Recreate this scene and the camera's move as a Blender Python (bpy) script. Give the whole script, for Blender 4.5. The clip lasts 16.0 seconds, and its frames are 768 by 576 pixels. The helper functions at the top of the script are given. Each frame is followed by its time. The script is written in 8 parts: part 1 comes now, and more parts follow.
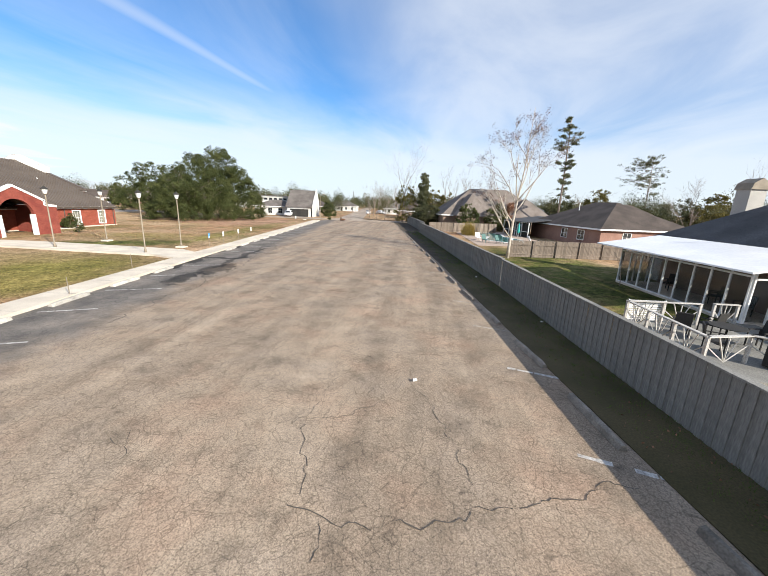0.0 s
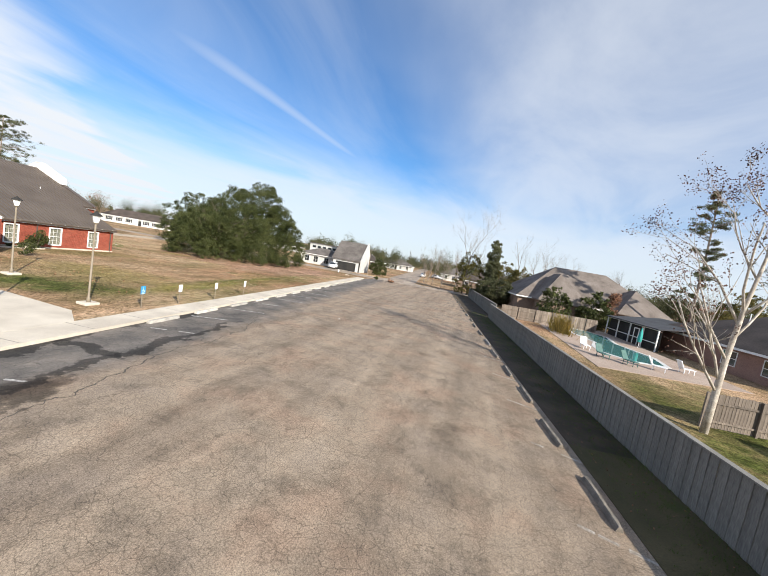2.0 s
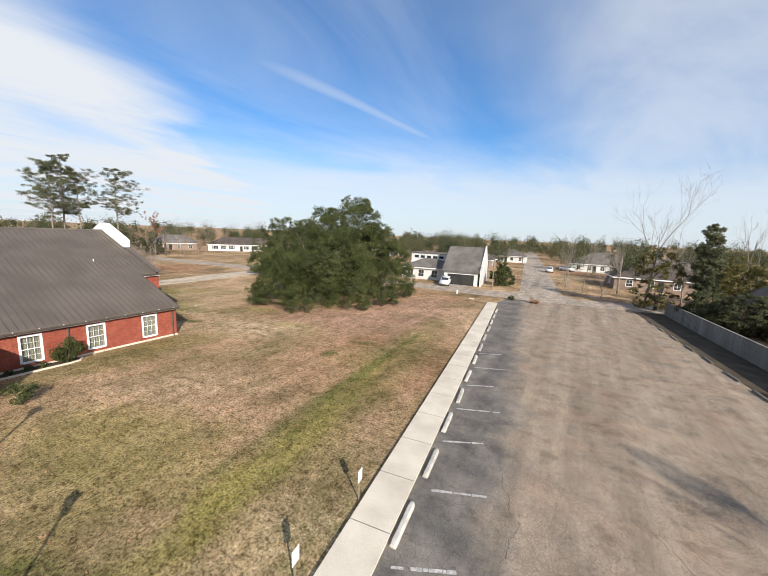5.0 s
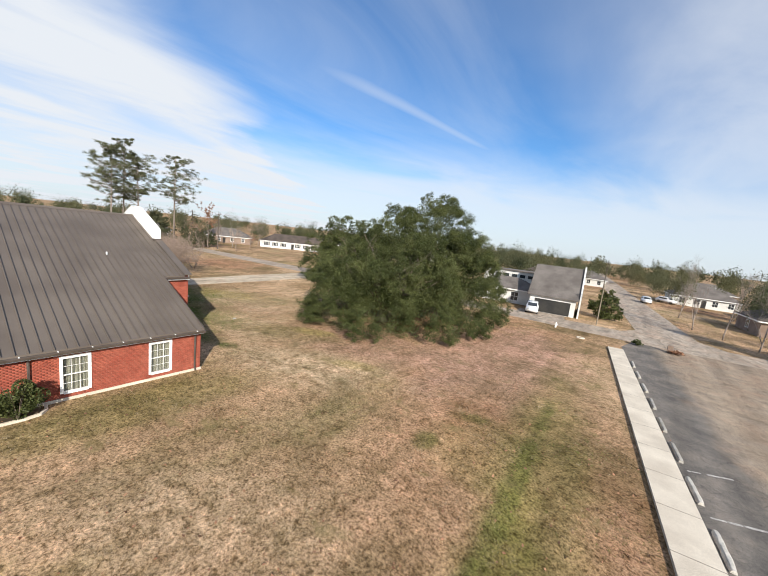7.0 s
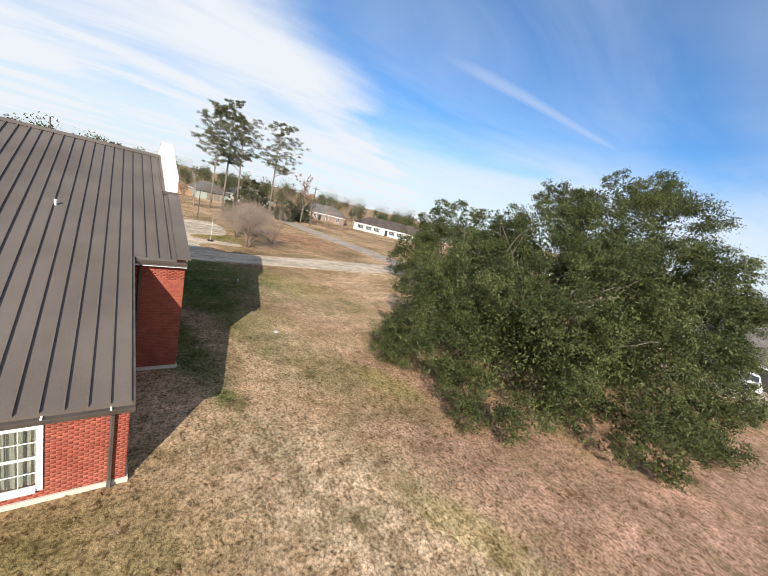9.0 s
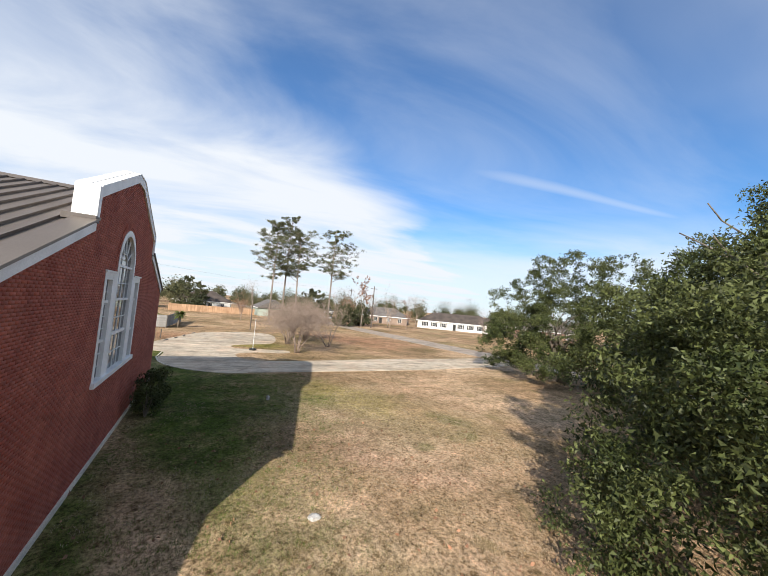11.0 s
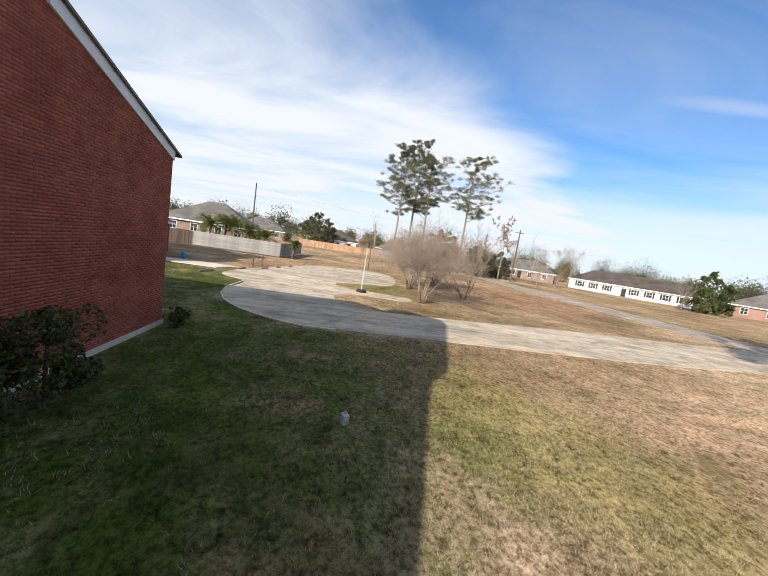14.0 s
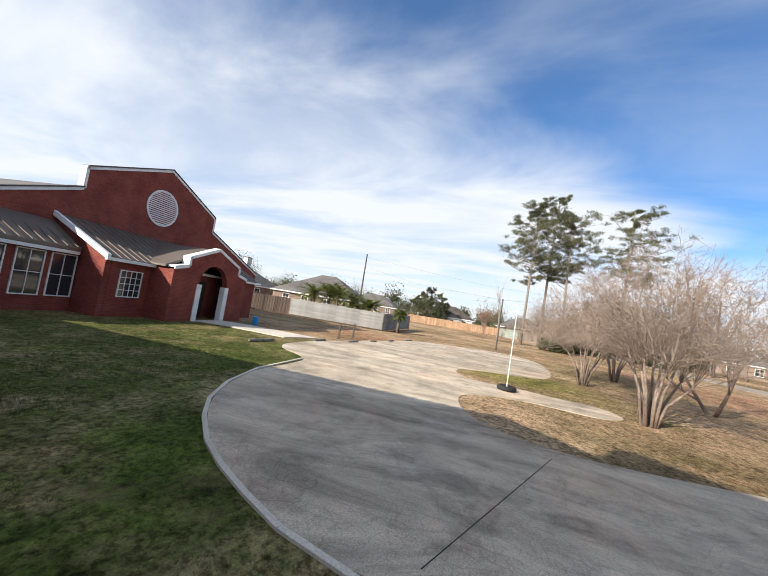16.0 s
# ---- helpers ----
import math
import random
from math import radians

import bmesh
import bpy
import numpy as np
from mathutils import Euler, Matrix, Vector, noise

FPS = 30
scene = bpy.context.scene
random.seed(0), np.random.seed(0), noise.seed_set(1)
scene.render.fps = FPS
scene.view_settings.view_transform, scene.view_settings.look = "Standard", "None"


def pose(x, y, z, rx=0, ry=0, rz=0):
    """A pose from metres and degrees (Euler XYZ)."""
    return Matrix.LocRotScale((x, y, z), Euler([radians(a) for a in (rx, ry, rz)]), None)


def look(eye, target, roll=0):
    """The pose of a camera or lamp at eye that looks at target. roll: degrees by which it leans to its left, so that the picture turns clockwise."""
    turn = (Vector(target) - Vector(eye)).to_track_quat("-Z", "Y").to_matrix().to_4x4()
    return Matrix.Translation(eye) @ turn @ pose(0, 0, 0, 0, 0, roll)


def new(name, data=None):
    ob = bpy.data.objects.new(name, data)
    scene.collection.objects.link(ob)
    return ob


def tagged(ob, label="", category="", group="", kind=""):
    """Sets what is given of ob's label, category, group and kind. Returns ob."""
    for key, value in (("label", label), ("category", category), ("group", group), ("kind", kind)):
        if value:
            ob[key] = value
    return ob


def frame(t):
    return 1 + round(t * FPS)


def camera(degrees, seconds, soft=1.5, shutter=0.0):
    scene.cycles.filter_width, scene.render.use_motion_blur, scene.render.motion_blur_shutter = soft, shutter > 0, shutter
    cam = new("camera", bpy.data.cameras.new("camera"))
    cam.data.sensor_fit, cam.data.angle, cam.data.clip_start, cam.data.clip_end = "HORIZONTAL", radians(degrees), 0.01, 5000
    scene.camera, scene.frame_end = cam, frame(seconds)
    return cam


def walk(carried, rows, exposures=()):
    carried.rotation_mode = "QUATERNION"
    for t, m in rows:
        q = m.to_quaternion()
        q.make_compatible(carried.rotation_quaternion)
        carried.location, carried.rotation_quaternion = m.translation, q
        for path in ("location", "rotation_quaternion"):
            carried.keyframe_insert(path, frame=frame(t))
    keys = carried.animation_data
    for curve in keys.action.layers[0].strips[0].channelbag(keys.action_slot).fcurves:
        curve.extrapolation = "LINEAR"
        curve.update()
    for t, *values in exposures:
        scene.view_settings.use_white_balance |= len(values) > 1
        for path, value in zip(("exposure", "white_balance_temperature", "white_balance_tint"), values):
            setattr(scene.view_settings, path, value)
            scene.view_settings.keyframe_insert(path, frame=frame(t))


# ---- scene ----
cam = camera(97.0, 16.0, 0.7)
PATH = [
    (0, (0.706, 2.122, 4.644), (0.534, 4.056, 4.163), 2.4),
    (0.5, (0.611, 5.905, 4.373), (0.376, 7.867, 4.066), 5.3),
    (1, (0.405, 10.172, 4.44), (0.097, 12.134, 4.206), 7.2),
    (1.5, (-0.23, 14.09, 4.683), (-0.614, 16.042, 4.475), 8.2),
    (2, (-1.439, 17.938, 5.209), (-1.932, 19.868, 5.029), 10.1),
    (2.5, (-3.226, 21.564, 5.747), (-3.908, 23.44, 5.627), 16.4),
    (3, (-5.039, 24.411, 6.451), (-5.776, 26.268, 6.538), 15.4),
    (3.5, (-6.785, 26.182, 7.437), (-7.497, 28.042, 7.62), 10.7),
    (4, (-8.741, 28.038, 8.734), (-9.404, 29.92, 8.592), 6.7),
    (4.5, (-11.022, 30.094, 9.641), (-11.762, 31.925, 9.331), 4.9),
    (5, (-13.425, 32.747, 9.654), (-14.393, 34.468, 9.34), 2.4),
    (5.2, (-13.898, 33.773, 9.733), (-14.975, 35.428, 9.413), 2.5),
    (7.3, (-24.962, 41.084, 9.392), (-26.135, 42.676, 9.094), 6.5),
    (7.5, (-26.056, 42.208, 9.403), (-27.232, 43.794, 9.087), 4.4),
    (8, (-28.454, 44.211, 9.597), (-29.686, 45.743, 9.232), 6.9),
    (8.5, (-31.192, 46.633, 9.319), (-32.607, 47.975, 8.877), 12.9),
    (9.0, (-34.246, 48.822, 8.623), (-35.753, 50.065, 8.196), 13.3),
    (9.5, (-37.122, 50.466, 7.611), (-38.73, 51.641, 7.421), 11.75),
    (10, (-39.669, 52.42, 6.65), (-41.418, 53.39, 6.635), 8.8),
    (10.2, (-40.72, 52.92, 6.35), (-42.493, 53.845, 6.4), 8.4),
    (12.3, (-50.214, 54.764, 4.786), (-51.993, 55.658, 4.974), 1.1),
    (12.5, (-51.069, 55.066, 4.706), (-52.896, 55.87, 4.832), 2.0),
    (13, (-53.031, 55.75, 4.545), (-54.917, 56.392, 4.37), 6.0),
    (13.5, (-55.075, 56.488, 4.228), (-57.021, 56.834, 3.92), 14.0),
    (14, (-57.523, 56.757, 3.673), (-59.491, 57.008, 3.422), 8.9),
    (14.5, (-59.998, 56.898, 3.147), (-61.982, 57.127, 3.048), 5.5),
    (15, (-62.702, 56.841, 2.756), (-64.699, 56.93, 2.782), 4.5),
    (15.5, (-65.409, 56.528, 2.488), (-67.398, 56.334, 2.577), 5.2),
    (16, (-67.821, 56.113, 2.434), (-69.765, 55.659, 2.546), 9.2),
]
EXPOSURES = [(0, 0.72), (1, 0.66), (2, 0.6), (3, 0.46), (4, 0.42), (5, 0.5), (8, 0.53), (9, 0.58), (10, 0.66), (12.5, 0.6), (14, 0.66), (16, 0.7)]
walk(cam, [(t, look(eye, target, roll)) for t, eye, target, roll in PATH], EXPOSURES)

# ---- world and sun ----
SUN_TO = Vector((0.797, -0.604, 0.0)).normalized()
SUN_EL = radians(27)
sun_dir = Vector((SUN_TO.x * math.cos(SUN_EL), SUN_TO.y * math.cos(SUN_EL), math.sin(SUN_EL)))
sun = new("sun", bpy.data.lights.new("sun", "SUN"))
sun.data.energy, sun.data.angle, sun.data.color = 5.0, radians(0.6), (1.0, 0.93, 0.82)
sun.matrix_world = look(sun_dir * 100, (0, 0, 0))

world = bpy.data.worlds.new("sky")
scene.world = world
world.use_nodes = True
wn, wl = world.node_tree.nodes, world.node_tree.links


def wnode(kind, **kw):
    n = wn.new(kind)
    for k, v in kw.items():
        n.inputs[k].default_value = v
    return n


def wmath(op, a, b=None, clamp=False):
    n = wn.new("ShaderNodeMath")
    n.operation, n.use_clamp = op, clamp
    for i, s in enumerate((a, b)):
        if s is None:
            continue
        if isinstance(s, (int, float)):
            n.inputs[i].default_value = s
        else:
            wl.new(s, n.inputs[i])
    return n.outputs[0]


bg = wn["Background"]
sky = wn.new("ShaderNodeTexSky")
sky.sky_type, sky.sun_disc = "NISHITA", False
sky.sun_elevation, sky.sun_rotation = SUN_EL, math.atan2(SUN_TO.x, SUN_TO.y)
sky.air_density, sky.dust_density, sky.ozone_density = 1.0, 0.6, 2.0
coord = wn.new("ShaderNodeTexCoord")
sep = wn.new("ShaderNodeSeparateXYZ")
wl.new(coord.outputs["Generated"], sep.inputs[0])
up = wmath("MAXIMUM", sep.outputs[2], 0.0)
den = wmath("ADD", up, 0.06)
px, py = wmath("DIVIDE", sep.outputs[0], den), wmath("DIVIDE", sep.outputs[1], den)
flat = wn.new("ShaderNodeCombineXYZ")
wl.new(px, flat.inputs[0]), wl.new(py, flat.inputs[1])
# high thin cloud, drawn out in streaks, with a clear lane running north
mapping = wn.new("ShaderNodeMapping")
mapping.vector_type = "TEXTURE"
mapping.inputs["Rotation"].default_value = (0, 0, radians(-8))
mapping.inputs["Scale"].default_value = (1.1, 2.4, 1)
wl.new(flat.outputs[0], mapping.inputs[0])
streak = wnode("ShaderNodeTexNoise", Scale=1.0, Detail=8.0, Roughness=0.56, Distortion=0.6)
wl.new(mapping.outputs[0], streak.inputs["Vector"])
soft = wnode("ShaderNodeTexNoise", Scale=0.8, Detail=3.0, Roughness=0.5)
wl.new(flat.outputs[0], soft.inputs["Vector"])


def span(src, a, b, lo=0.0, hi=1.0):
    n = wn.new("ShaderNodeMapRange")
    n.interpolation_type = "SMOOTHSTEP"
    for k, v in zip(("From Min", "From Max", "To Min", "To Max"), (a, b, lo, hi)):
        n.inputs[k].default_value = v
    wl.new(src, n.inputs["Value"])
    return n.outputs[0]


# thick white cloud in the west and south-west, a clear lane to the north-west, thin veil in the east
warp = wmath("SUBTRACT", soft.outputs[0], 0.5)
slant = wmath("ADD", wmath("ADD", px, wmath("MULTIPLY", py, 0.75)), wmath("MULTIPLY", warp, 0.9))
west = span(wmath("ADD", slant, wmath("MULTIPLY", wmath("SUBTRACT", streak.outputs[0], 0.5), -1.5)), -2.25, -1.0, 0.95, 0.0)
east = span(wmath("ADD", px, wmath("MULTIPLY", warp, 0.8)), -0.9, 0.3, 0.0, 0.6)
veil = wmath("MAXIMUM", west, east)
cover = wmath("MULTIPLY", veil, span(streak.outputs[0], 0.3, 0.62, 0.58, 1.1))
cover = wmath("MAXIMUM", cover, span(streak.outputs[0], 0.46, 0.72, 0.04, 0.26))
# one old vapour trail
off = wmath("ABSOLUTE", wmath("ADD", wmath("SUBTRACT", px, wmath("MULTIPLY", py, 0.236)), wmath("ADD", 1.78, wmath("MULTIPLY", streak.outputs[0], 0.14))))
thin = wmath("ADD", 0.1, wmath("MULTIPLY", span(py, 1.0, 2.4, 1.0, 0.0), 0.08))
trail = wmath("MULTIPLY", span(wmath("DIVIDE", off, thin), 0.0, 1.0, 0.36, 0.0), wmath("MULTIPLY", span(py, 0.9, 1.7), span(py, 2.5, 3.3, 1.0, 0.0)))
cover = wmath("MAXIMUM", cover, trail)
# white haze low over the horizon, drawn out in bands
low = span(wmath("ADD", up, wmath("MULTIPLY", wmath("SUBTRACT", streak.outputs[0], 0.5), -0.2)), 0.1, 0.3, 0.8, 0.0)
cover = wmath("MAXIMUM", cover, low, True)
tint = wn.new("ShaderNodeMixRGB")
tint.blend_type, tint.inputs[0].default_value, tint.inputs[2].default_value = "MULTIPLY", 1.0, (0.6, 1.1, 1.54, 1)
wl.new(sky.outputs[0], tint.inputs[1])
mix = wn.new("ShaderNodeMixRGB")
mix.inputs[2].default_value = (7.75, 8.15, 8.7, 1)
wl.new(cover, mix.inputs[0]), wl.new(tint.outputs[0], mix.inputs[1]), wl.new(mix.outputs[0], bg.inputs[0])
bg.inputs[1].default_value = 0.074


# ---- materials ----
def material(name, low, high, rough=0.8, big=1.0, fine=40.0, bump=0.15, metal=0.0, vary=0.0, grain=0.25, stretch=(1, 1, 1), third=None, spec=0.4):
    m = bpy.data.materials.new(name)
    m.use_nodes = True
    n, l = m.node_tree.nodes, m.node_tree.links
    b = n["Principled BSDF"]
    b.inputs["Roughness"].default_value, b.inputs["Metallic"].default_value = rough, metal
    b.inputs["Specular IOR Level"].default_value = spec
    co, mp = n.new("ShaderNodeTexCoord"), n.new("ShaderNodeMapping")
    mp.inputs["Scale"].default_value = stretch
    l.new(co.outputs["Object"], mp.inputs[0])
    large, small = n.new("ShaderNodeTexNoise"), n.new("ShaderNodeTexNoise")
    large.inputs["Scale"].default_value, large.inputs["Detail"].default_value = big, 5.0
    small.inputs["Scale"].default_value, small.inputs["Detail"].default_value = fine, 3.0
    for x in (large, small):
        l.new(mp.outputs[0], x.inputs["Vector"])
    ramp = n.new("ShaderNodeValToRGB")
    ramp.color_ramp.elements[0].position, ramp.color_ramp.elements[1].position = 0.35, 0.65
    ramp.color_ramp.elements[0].color, ramp.color_ramp.elements[1].color = (*low, 1), (*high, 1)
    if third:
        e = ramp.color_ramp.elements.new(0.78)
        e.color = (*third, 1)
    l.new(large.outputs[0], ramp.inputs[0])
    span = n.new("ShaderNodeMapRange")
    span.inputs["From Min"].default_value, span.inputs["From Max"].default_value = 0.3, 0.7
    span.inputs["To Min"].default_value, span.inputs["To Max"].default_value = 1 - grain, 1 + grain
    l.new(small.outputs[0], span.inputs[0])
    col = n.new("ShaderNodeMixRGB")
    col.blend_type, col.inputs[0].default_value = "MULTIPLY", 1.0
    l.new(ramp.outputs[0], col.inputs[1]), l.new(span.outputs[0], col.inputs[2])
    out = col.outputs[0]
    if vary:
        info, geo = n.new("ShaderNodeObjectInfo"), n.new("ShaderNodeNewGeometry")
        add, fr, mr = n.new("ShaderNodeMath"), n.new("ShaderNodeMath"), n.new("ShaderNodeMapRange")
        add.operation, fr.operation = "ADD", "FRACT"
        l.new(info.outputs["Random"], add.inputs[0]), l.new(geo.outputs["Random Per Island"], add.inputs[1])
        l.new(add.outputs[0], fr.inputs[0]), l.new(fr.outputs[0], mr.inputs[0])
        mr.inputs["To Min"].default_value, mr.inputs["To Max"].default_value = 1 - vary, 1 + vary
        c2 = n.new("ShaderNodeMixRGB")
        c2.blend_type, c2.inputs[0].default_value = "MULTIPLY", 1.0
        l.new(out, c2.inputs[1]), l.new(mr.outputs[0], c2.inputs[2])
        out = c2.outputs[0]
    l.new(out, b.inputs["Base Color"])
    if bump:
        bp = n.new("ShaderNodeBump")
        bp.inputs["Strength"].default_value, bp.inputs["Distance"].default_value = bump, 0.02
        l.new(small.outputs[0], bp.inputs["Height"]), l.new(bp.outputs[0], b.inputs["Normal"])
    return m


def leafy(m, share=0.35):
    n, l = m.node_tree.nodes, m.node_tree.links
    b, o = n["Principled BSDF"], n["Material Output"]
    t, mx = n.new("ShaderNodeBsdfTranslucent"), n.new("ShaderNodeMixShader")
    l.new(b.inputs["Base Color"].links[0].from_socket, t.inputs[0])
    mx.inputs[0].default_value = share
    l.new(b.outputs[0], mx.inputs[1]), l.new(t.outputs[0], mx.inputs[2]), l.new(mx.outputs[0], o.inputs[0])
    return m


def glass_material(name, tint, rough=0.03):
    m = bpy.data.materials.new(name)
    m.use_nodes = True
    b = m.node_tree.nodes["Principled BSDF"]
    b.inputs["Base Color"].default_value = (*tint, 1)
    b.inputs["Roughness"].default_value, b.inputs["Specular IOR Level"].default_value = rough, 0.9
    return m


M = {}
M["brick"] = material("brick", (0.27, 0.06, 0.036), (0.36, 0.098, 0.06), 0.85, 1.5, 60, 0.3, vary=0.16)
def brick_shade_material():
    # church brick again, its colour lowered to stand in for the wing's shade
    m = material("brick_shade", (0.17, 0.034, 0.024), (0.235, 0.055, 0.037), 0.88, 1.2, 40, 0.2)
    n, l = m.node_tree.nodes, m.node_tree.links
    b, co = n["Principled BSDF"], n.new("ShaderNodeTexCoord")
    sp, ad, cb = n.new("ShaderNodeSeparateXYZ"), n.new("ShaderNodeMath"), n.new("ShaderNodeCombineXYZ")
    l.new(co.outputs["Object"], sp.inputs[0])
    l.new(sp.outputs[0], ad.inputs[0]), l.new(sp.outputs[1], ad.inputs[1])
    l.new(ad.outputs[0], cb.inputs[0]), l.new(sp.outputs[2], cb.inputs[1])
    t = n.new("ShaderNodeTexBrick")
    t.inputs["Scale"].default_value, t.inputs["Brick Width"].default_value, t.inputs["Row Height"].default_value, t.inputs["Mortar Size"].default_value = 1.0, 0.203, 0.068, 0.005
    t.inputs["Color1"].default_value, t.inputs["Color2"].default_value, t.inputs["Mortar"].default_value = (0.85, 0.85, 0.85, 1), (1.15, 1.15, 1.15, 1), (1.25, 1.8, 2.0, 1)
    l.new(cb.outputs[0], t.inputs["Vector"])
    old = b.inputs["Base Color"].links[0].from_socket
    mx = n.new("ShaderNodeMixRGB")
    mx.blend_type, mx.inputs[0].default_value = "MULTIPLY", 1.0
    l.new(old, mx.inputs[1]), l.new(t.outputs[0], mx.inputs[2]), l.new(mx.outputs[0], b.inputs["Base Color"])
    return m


M["brick_shade"] = brick_shade_material()
M["mortar"] = material("mortar", (0.28, 0.1, 0.068), (0.35, 0.145, 0.1), 0.95, 2, 50, 0.3)
M["seam_roof"] = material("seam_roof", (0.13, 0.105, 0.085), (0.17, 0.14, 0.115), 0.5, 0.4, 30, 0.05, metal=0.25, grain=0.08, vary=0.04)
M["white_trim"] = material("white_trim", (0.7, 0.7, 0.68), (0.82, 0.81, 0.79), 0.55, 1.5, 25, 0.08, grain=0.08)
M["stucco"] = material("stucco", (0.72, 0.71, 0.68), (0.85, 0.84, 0.82), 0.8, 1.2, 40, 0.3, grain=0.12)
M["gutter"] = material("gutter", (0.07, 0.055, 0.045), (0.1, 0.08, 0.07), 0.5, 2, 20, 0.05, grain=0.1)
M["concrete"] = material("concrete", (0.52, 0.455, 0.37), (0.66, 0.59, 0.485), 0.9, 0.7, 30, 0.2, grain=0.15)
M["stop_dark"] = material("stop_dark", (0.15, 0.13, 0.105), (0.28, 0.245, 0.205), 0.95, 2.5, 30, 0.4, vary=0.3)
M["kerb_worn"] = material("kerb_worn", (0.3, 0.28, 0.25), (0.48, 0.45, 0.4), 0.95, 2, 30, 0.4, vary=0.25)
M["line_paint"] = material("line_paint", (0.3, 0.28, 0.26), (0.52, 0.5, 0.47), 0.85, 4, 25, 0.2, grain=0.4)
M["line_faint"] = material("line_faint", (0.24, 0.2, 0.16), (0.42, 0.38, 0.33), 0.85, 3, 25, 0.2, grain=0.4)
M["glass"] = glass_material("glass", (0.03, 0.035, 0.04))
M["dark"] = material("dark", (0.02, 0.02, 0.02), (0.035, 0.033, 0.03), 0.8)
M["fence_grey"] = material("fence_grey", (0.16, 0.155, 0.14), (0.235, 0.228, 0.206), 0.85, 0.8, 30, 0.25, vary=0.12, stretch=(1, 1, 0.15))
M["fence_wood"] = material("fence_wood", (0.13, 0.105, 0.084), (0.25, 0.205, 0.168), 0.9, 1.5, 30, 0.3, vary=0.25, stretch=(1, 1, 0.12))
M["bark"] = material("bark", (0.1, 0.08, 0.06), (0.2, 0.165, 0.13), 0.95, 2, 20, 0.6, stretch=(1, 1, 0.3))
M["bark_pale"] = material("bark_pale", (0.33, 0.285, 0.235), (0.54, 0.49, 0.42), 0.85, 3, 20, 0.3)
M["bark_grey"] = material("bark_grey", (0.19, 0.155, 0.13), (0.3, 0.25, 0.21), 0.9, 3, 20, 0.3)
M["bark_twig"] = material("bark_twig", (0.19, 0.142, 0.112), (0.3, 0.23, 0.185), 0.9, 2, 20, 0.2)
M["leaf_oak"] = leafy(material("leaf_oak", (0.042, 0.055, 0.016), (0.1, 0.113, 0.038), 0.55, 0.5, 3, 0, vary=0.6, spec=0.25), 0.22)
M["leaf_pine"] = leafy(material("leaf_pine", (0.085, 0.095, 0.045), (0.16, 0.165, 0.085), 0.7, 0.3, 3, 0, vary=0.4))
M["leaf_far"] = leafy(material("leaf_far", (0.06, 0.072, 0.034), (0.13, 0.125, 0.06), 0.8, 0.06, 2, 0, vary=0.4, third=(0.21, 0.16, 0.11)))
M["leaf_brown"] = material("leaf_brown", (0.16, 0.08, 0.045), (0.28, 0.14, 0.08), 0.8, 1, 4, 0, vary=0.4)
M["leaf_dry"] = material("leaf_dry", (0.075, 0.036, 0.024), (0.16, 0.075, 0.05), 0.8, 1, 4, 0, vary=0.45)
M["leaf_olive"] = leafy(material("leaf_olive", (0.11, 0.1, 0.03), (0.19, 0.16, 0.05), 0.8, 1, 4, 0, vary=0.4))
M["leaf_palm"] = leafy(material("leaf_palm", (0.07, 0.1, 0.022), (0.16, 0.17, 0.045), 0.7, 1, 4, 0, vary=0.4))
M["leaf_yellow"] = material("leaf_yellow", (0.2, 0.16, 0.03), (0.32, 0.22, 0.05), 0.8, 1, 4, 0, vary=0.4)
M["shingle_grey"] = material("shingle_grey", (0.095, 0.083, 0.075), (0.155, 0.138, 0.126), 0.9, 0.5, 12, 0.3, grain=0.3)
M["shingle_tan"] = material("shingle_tan", (0.125, 0.104, 0.09), (0.2, 0.17, 0.15), 0.9, 0.5, 12, 0.3, grain=0.3)
M["shingle_brown"] = material("shingle_brown", (0.052, 0.041, 0.035), (0.09, 0.071, 0.06), 0.9, 0.5, 12, 0.3, grain=0.3)
M["shingle_dark"] = material("shingle_dark", (0.043, 0.044, 0.049), (0.072, 0.075, 0.081), 0.85, 0.6, 14, 0.3, grain=0.3)
M["siding_white"] = material("siding_white", (0.52, 0.52, 0.5), (0.64, 0.63, 0.61), 0.7, 0.5, 10, 0.05, grain=0.06)
M["brick_pink"] = material("brick_pink", (0.246, 0.14, 0.111), (0.315, 0.191, 0.149), 0.9, 0.6, 14, 0.2, grain=0.2)
M["brick_tan"] = material("brick_tan", (0.19, 0.135, 0.105), (0.27, 0.2, 0.155), 0.9, 0.6, 14, 0.2, grain=0.2)
M["pole_wood"] = material("pole_wood", (0.07, 0.055, 0.045), (0.13, 0.105, 0.085), 0.9, 2, 25, 0.3)
M["lamp_metal"] = material("lamp_metal", (0.2, 0.165, 0.12), (0.28, 0.235, 0.175), 0.6, 2, 25, 0.05, grain=0.1)
M["white_metal"] = material("white_metal", (0.72, 0.73, 0.74), (0.84, 0.84, 0.84), 0.35, 0.5, 8, 0.02, grain=0.05)
M["blue_sign"] = material("blue_sign", (0.02, 0.22, 0.5), (0.03, 0.28, 0.58), 0.4, 3, 30, 0, grain=0.05)
M["sign_white"] = material("sign_white", (0.75, 0.75, 0.73), (0.82, 0.82, 0.8), 0.5, 3, 30, 0, grain=0.05)
M["tyre"] = material("tyre", (0.015, 0.015, 0.015), (0.03, 0.03, 0.03), 0.8)
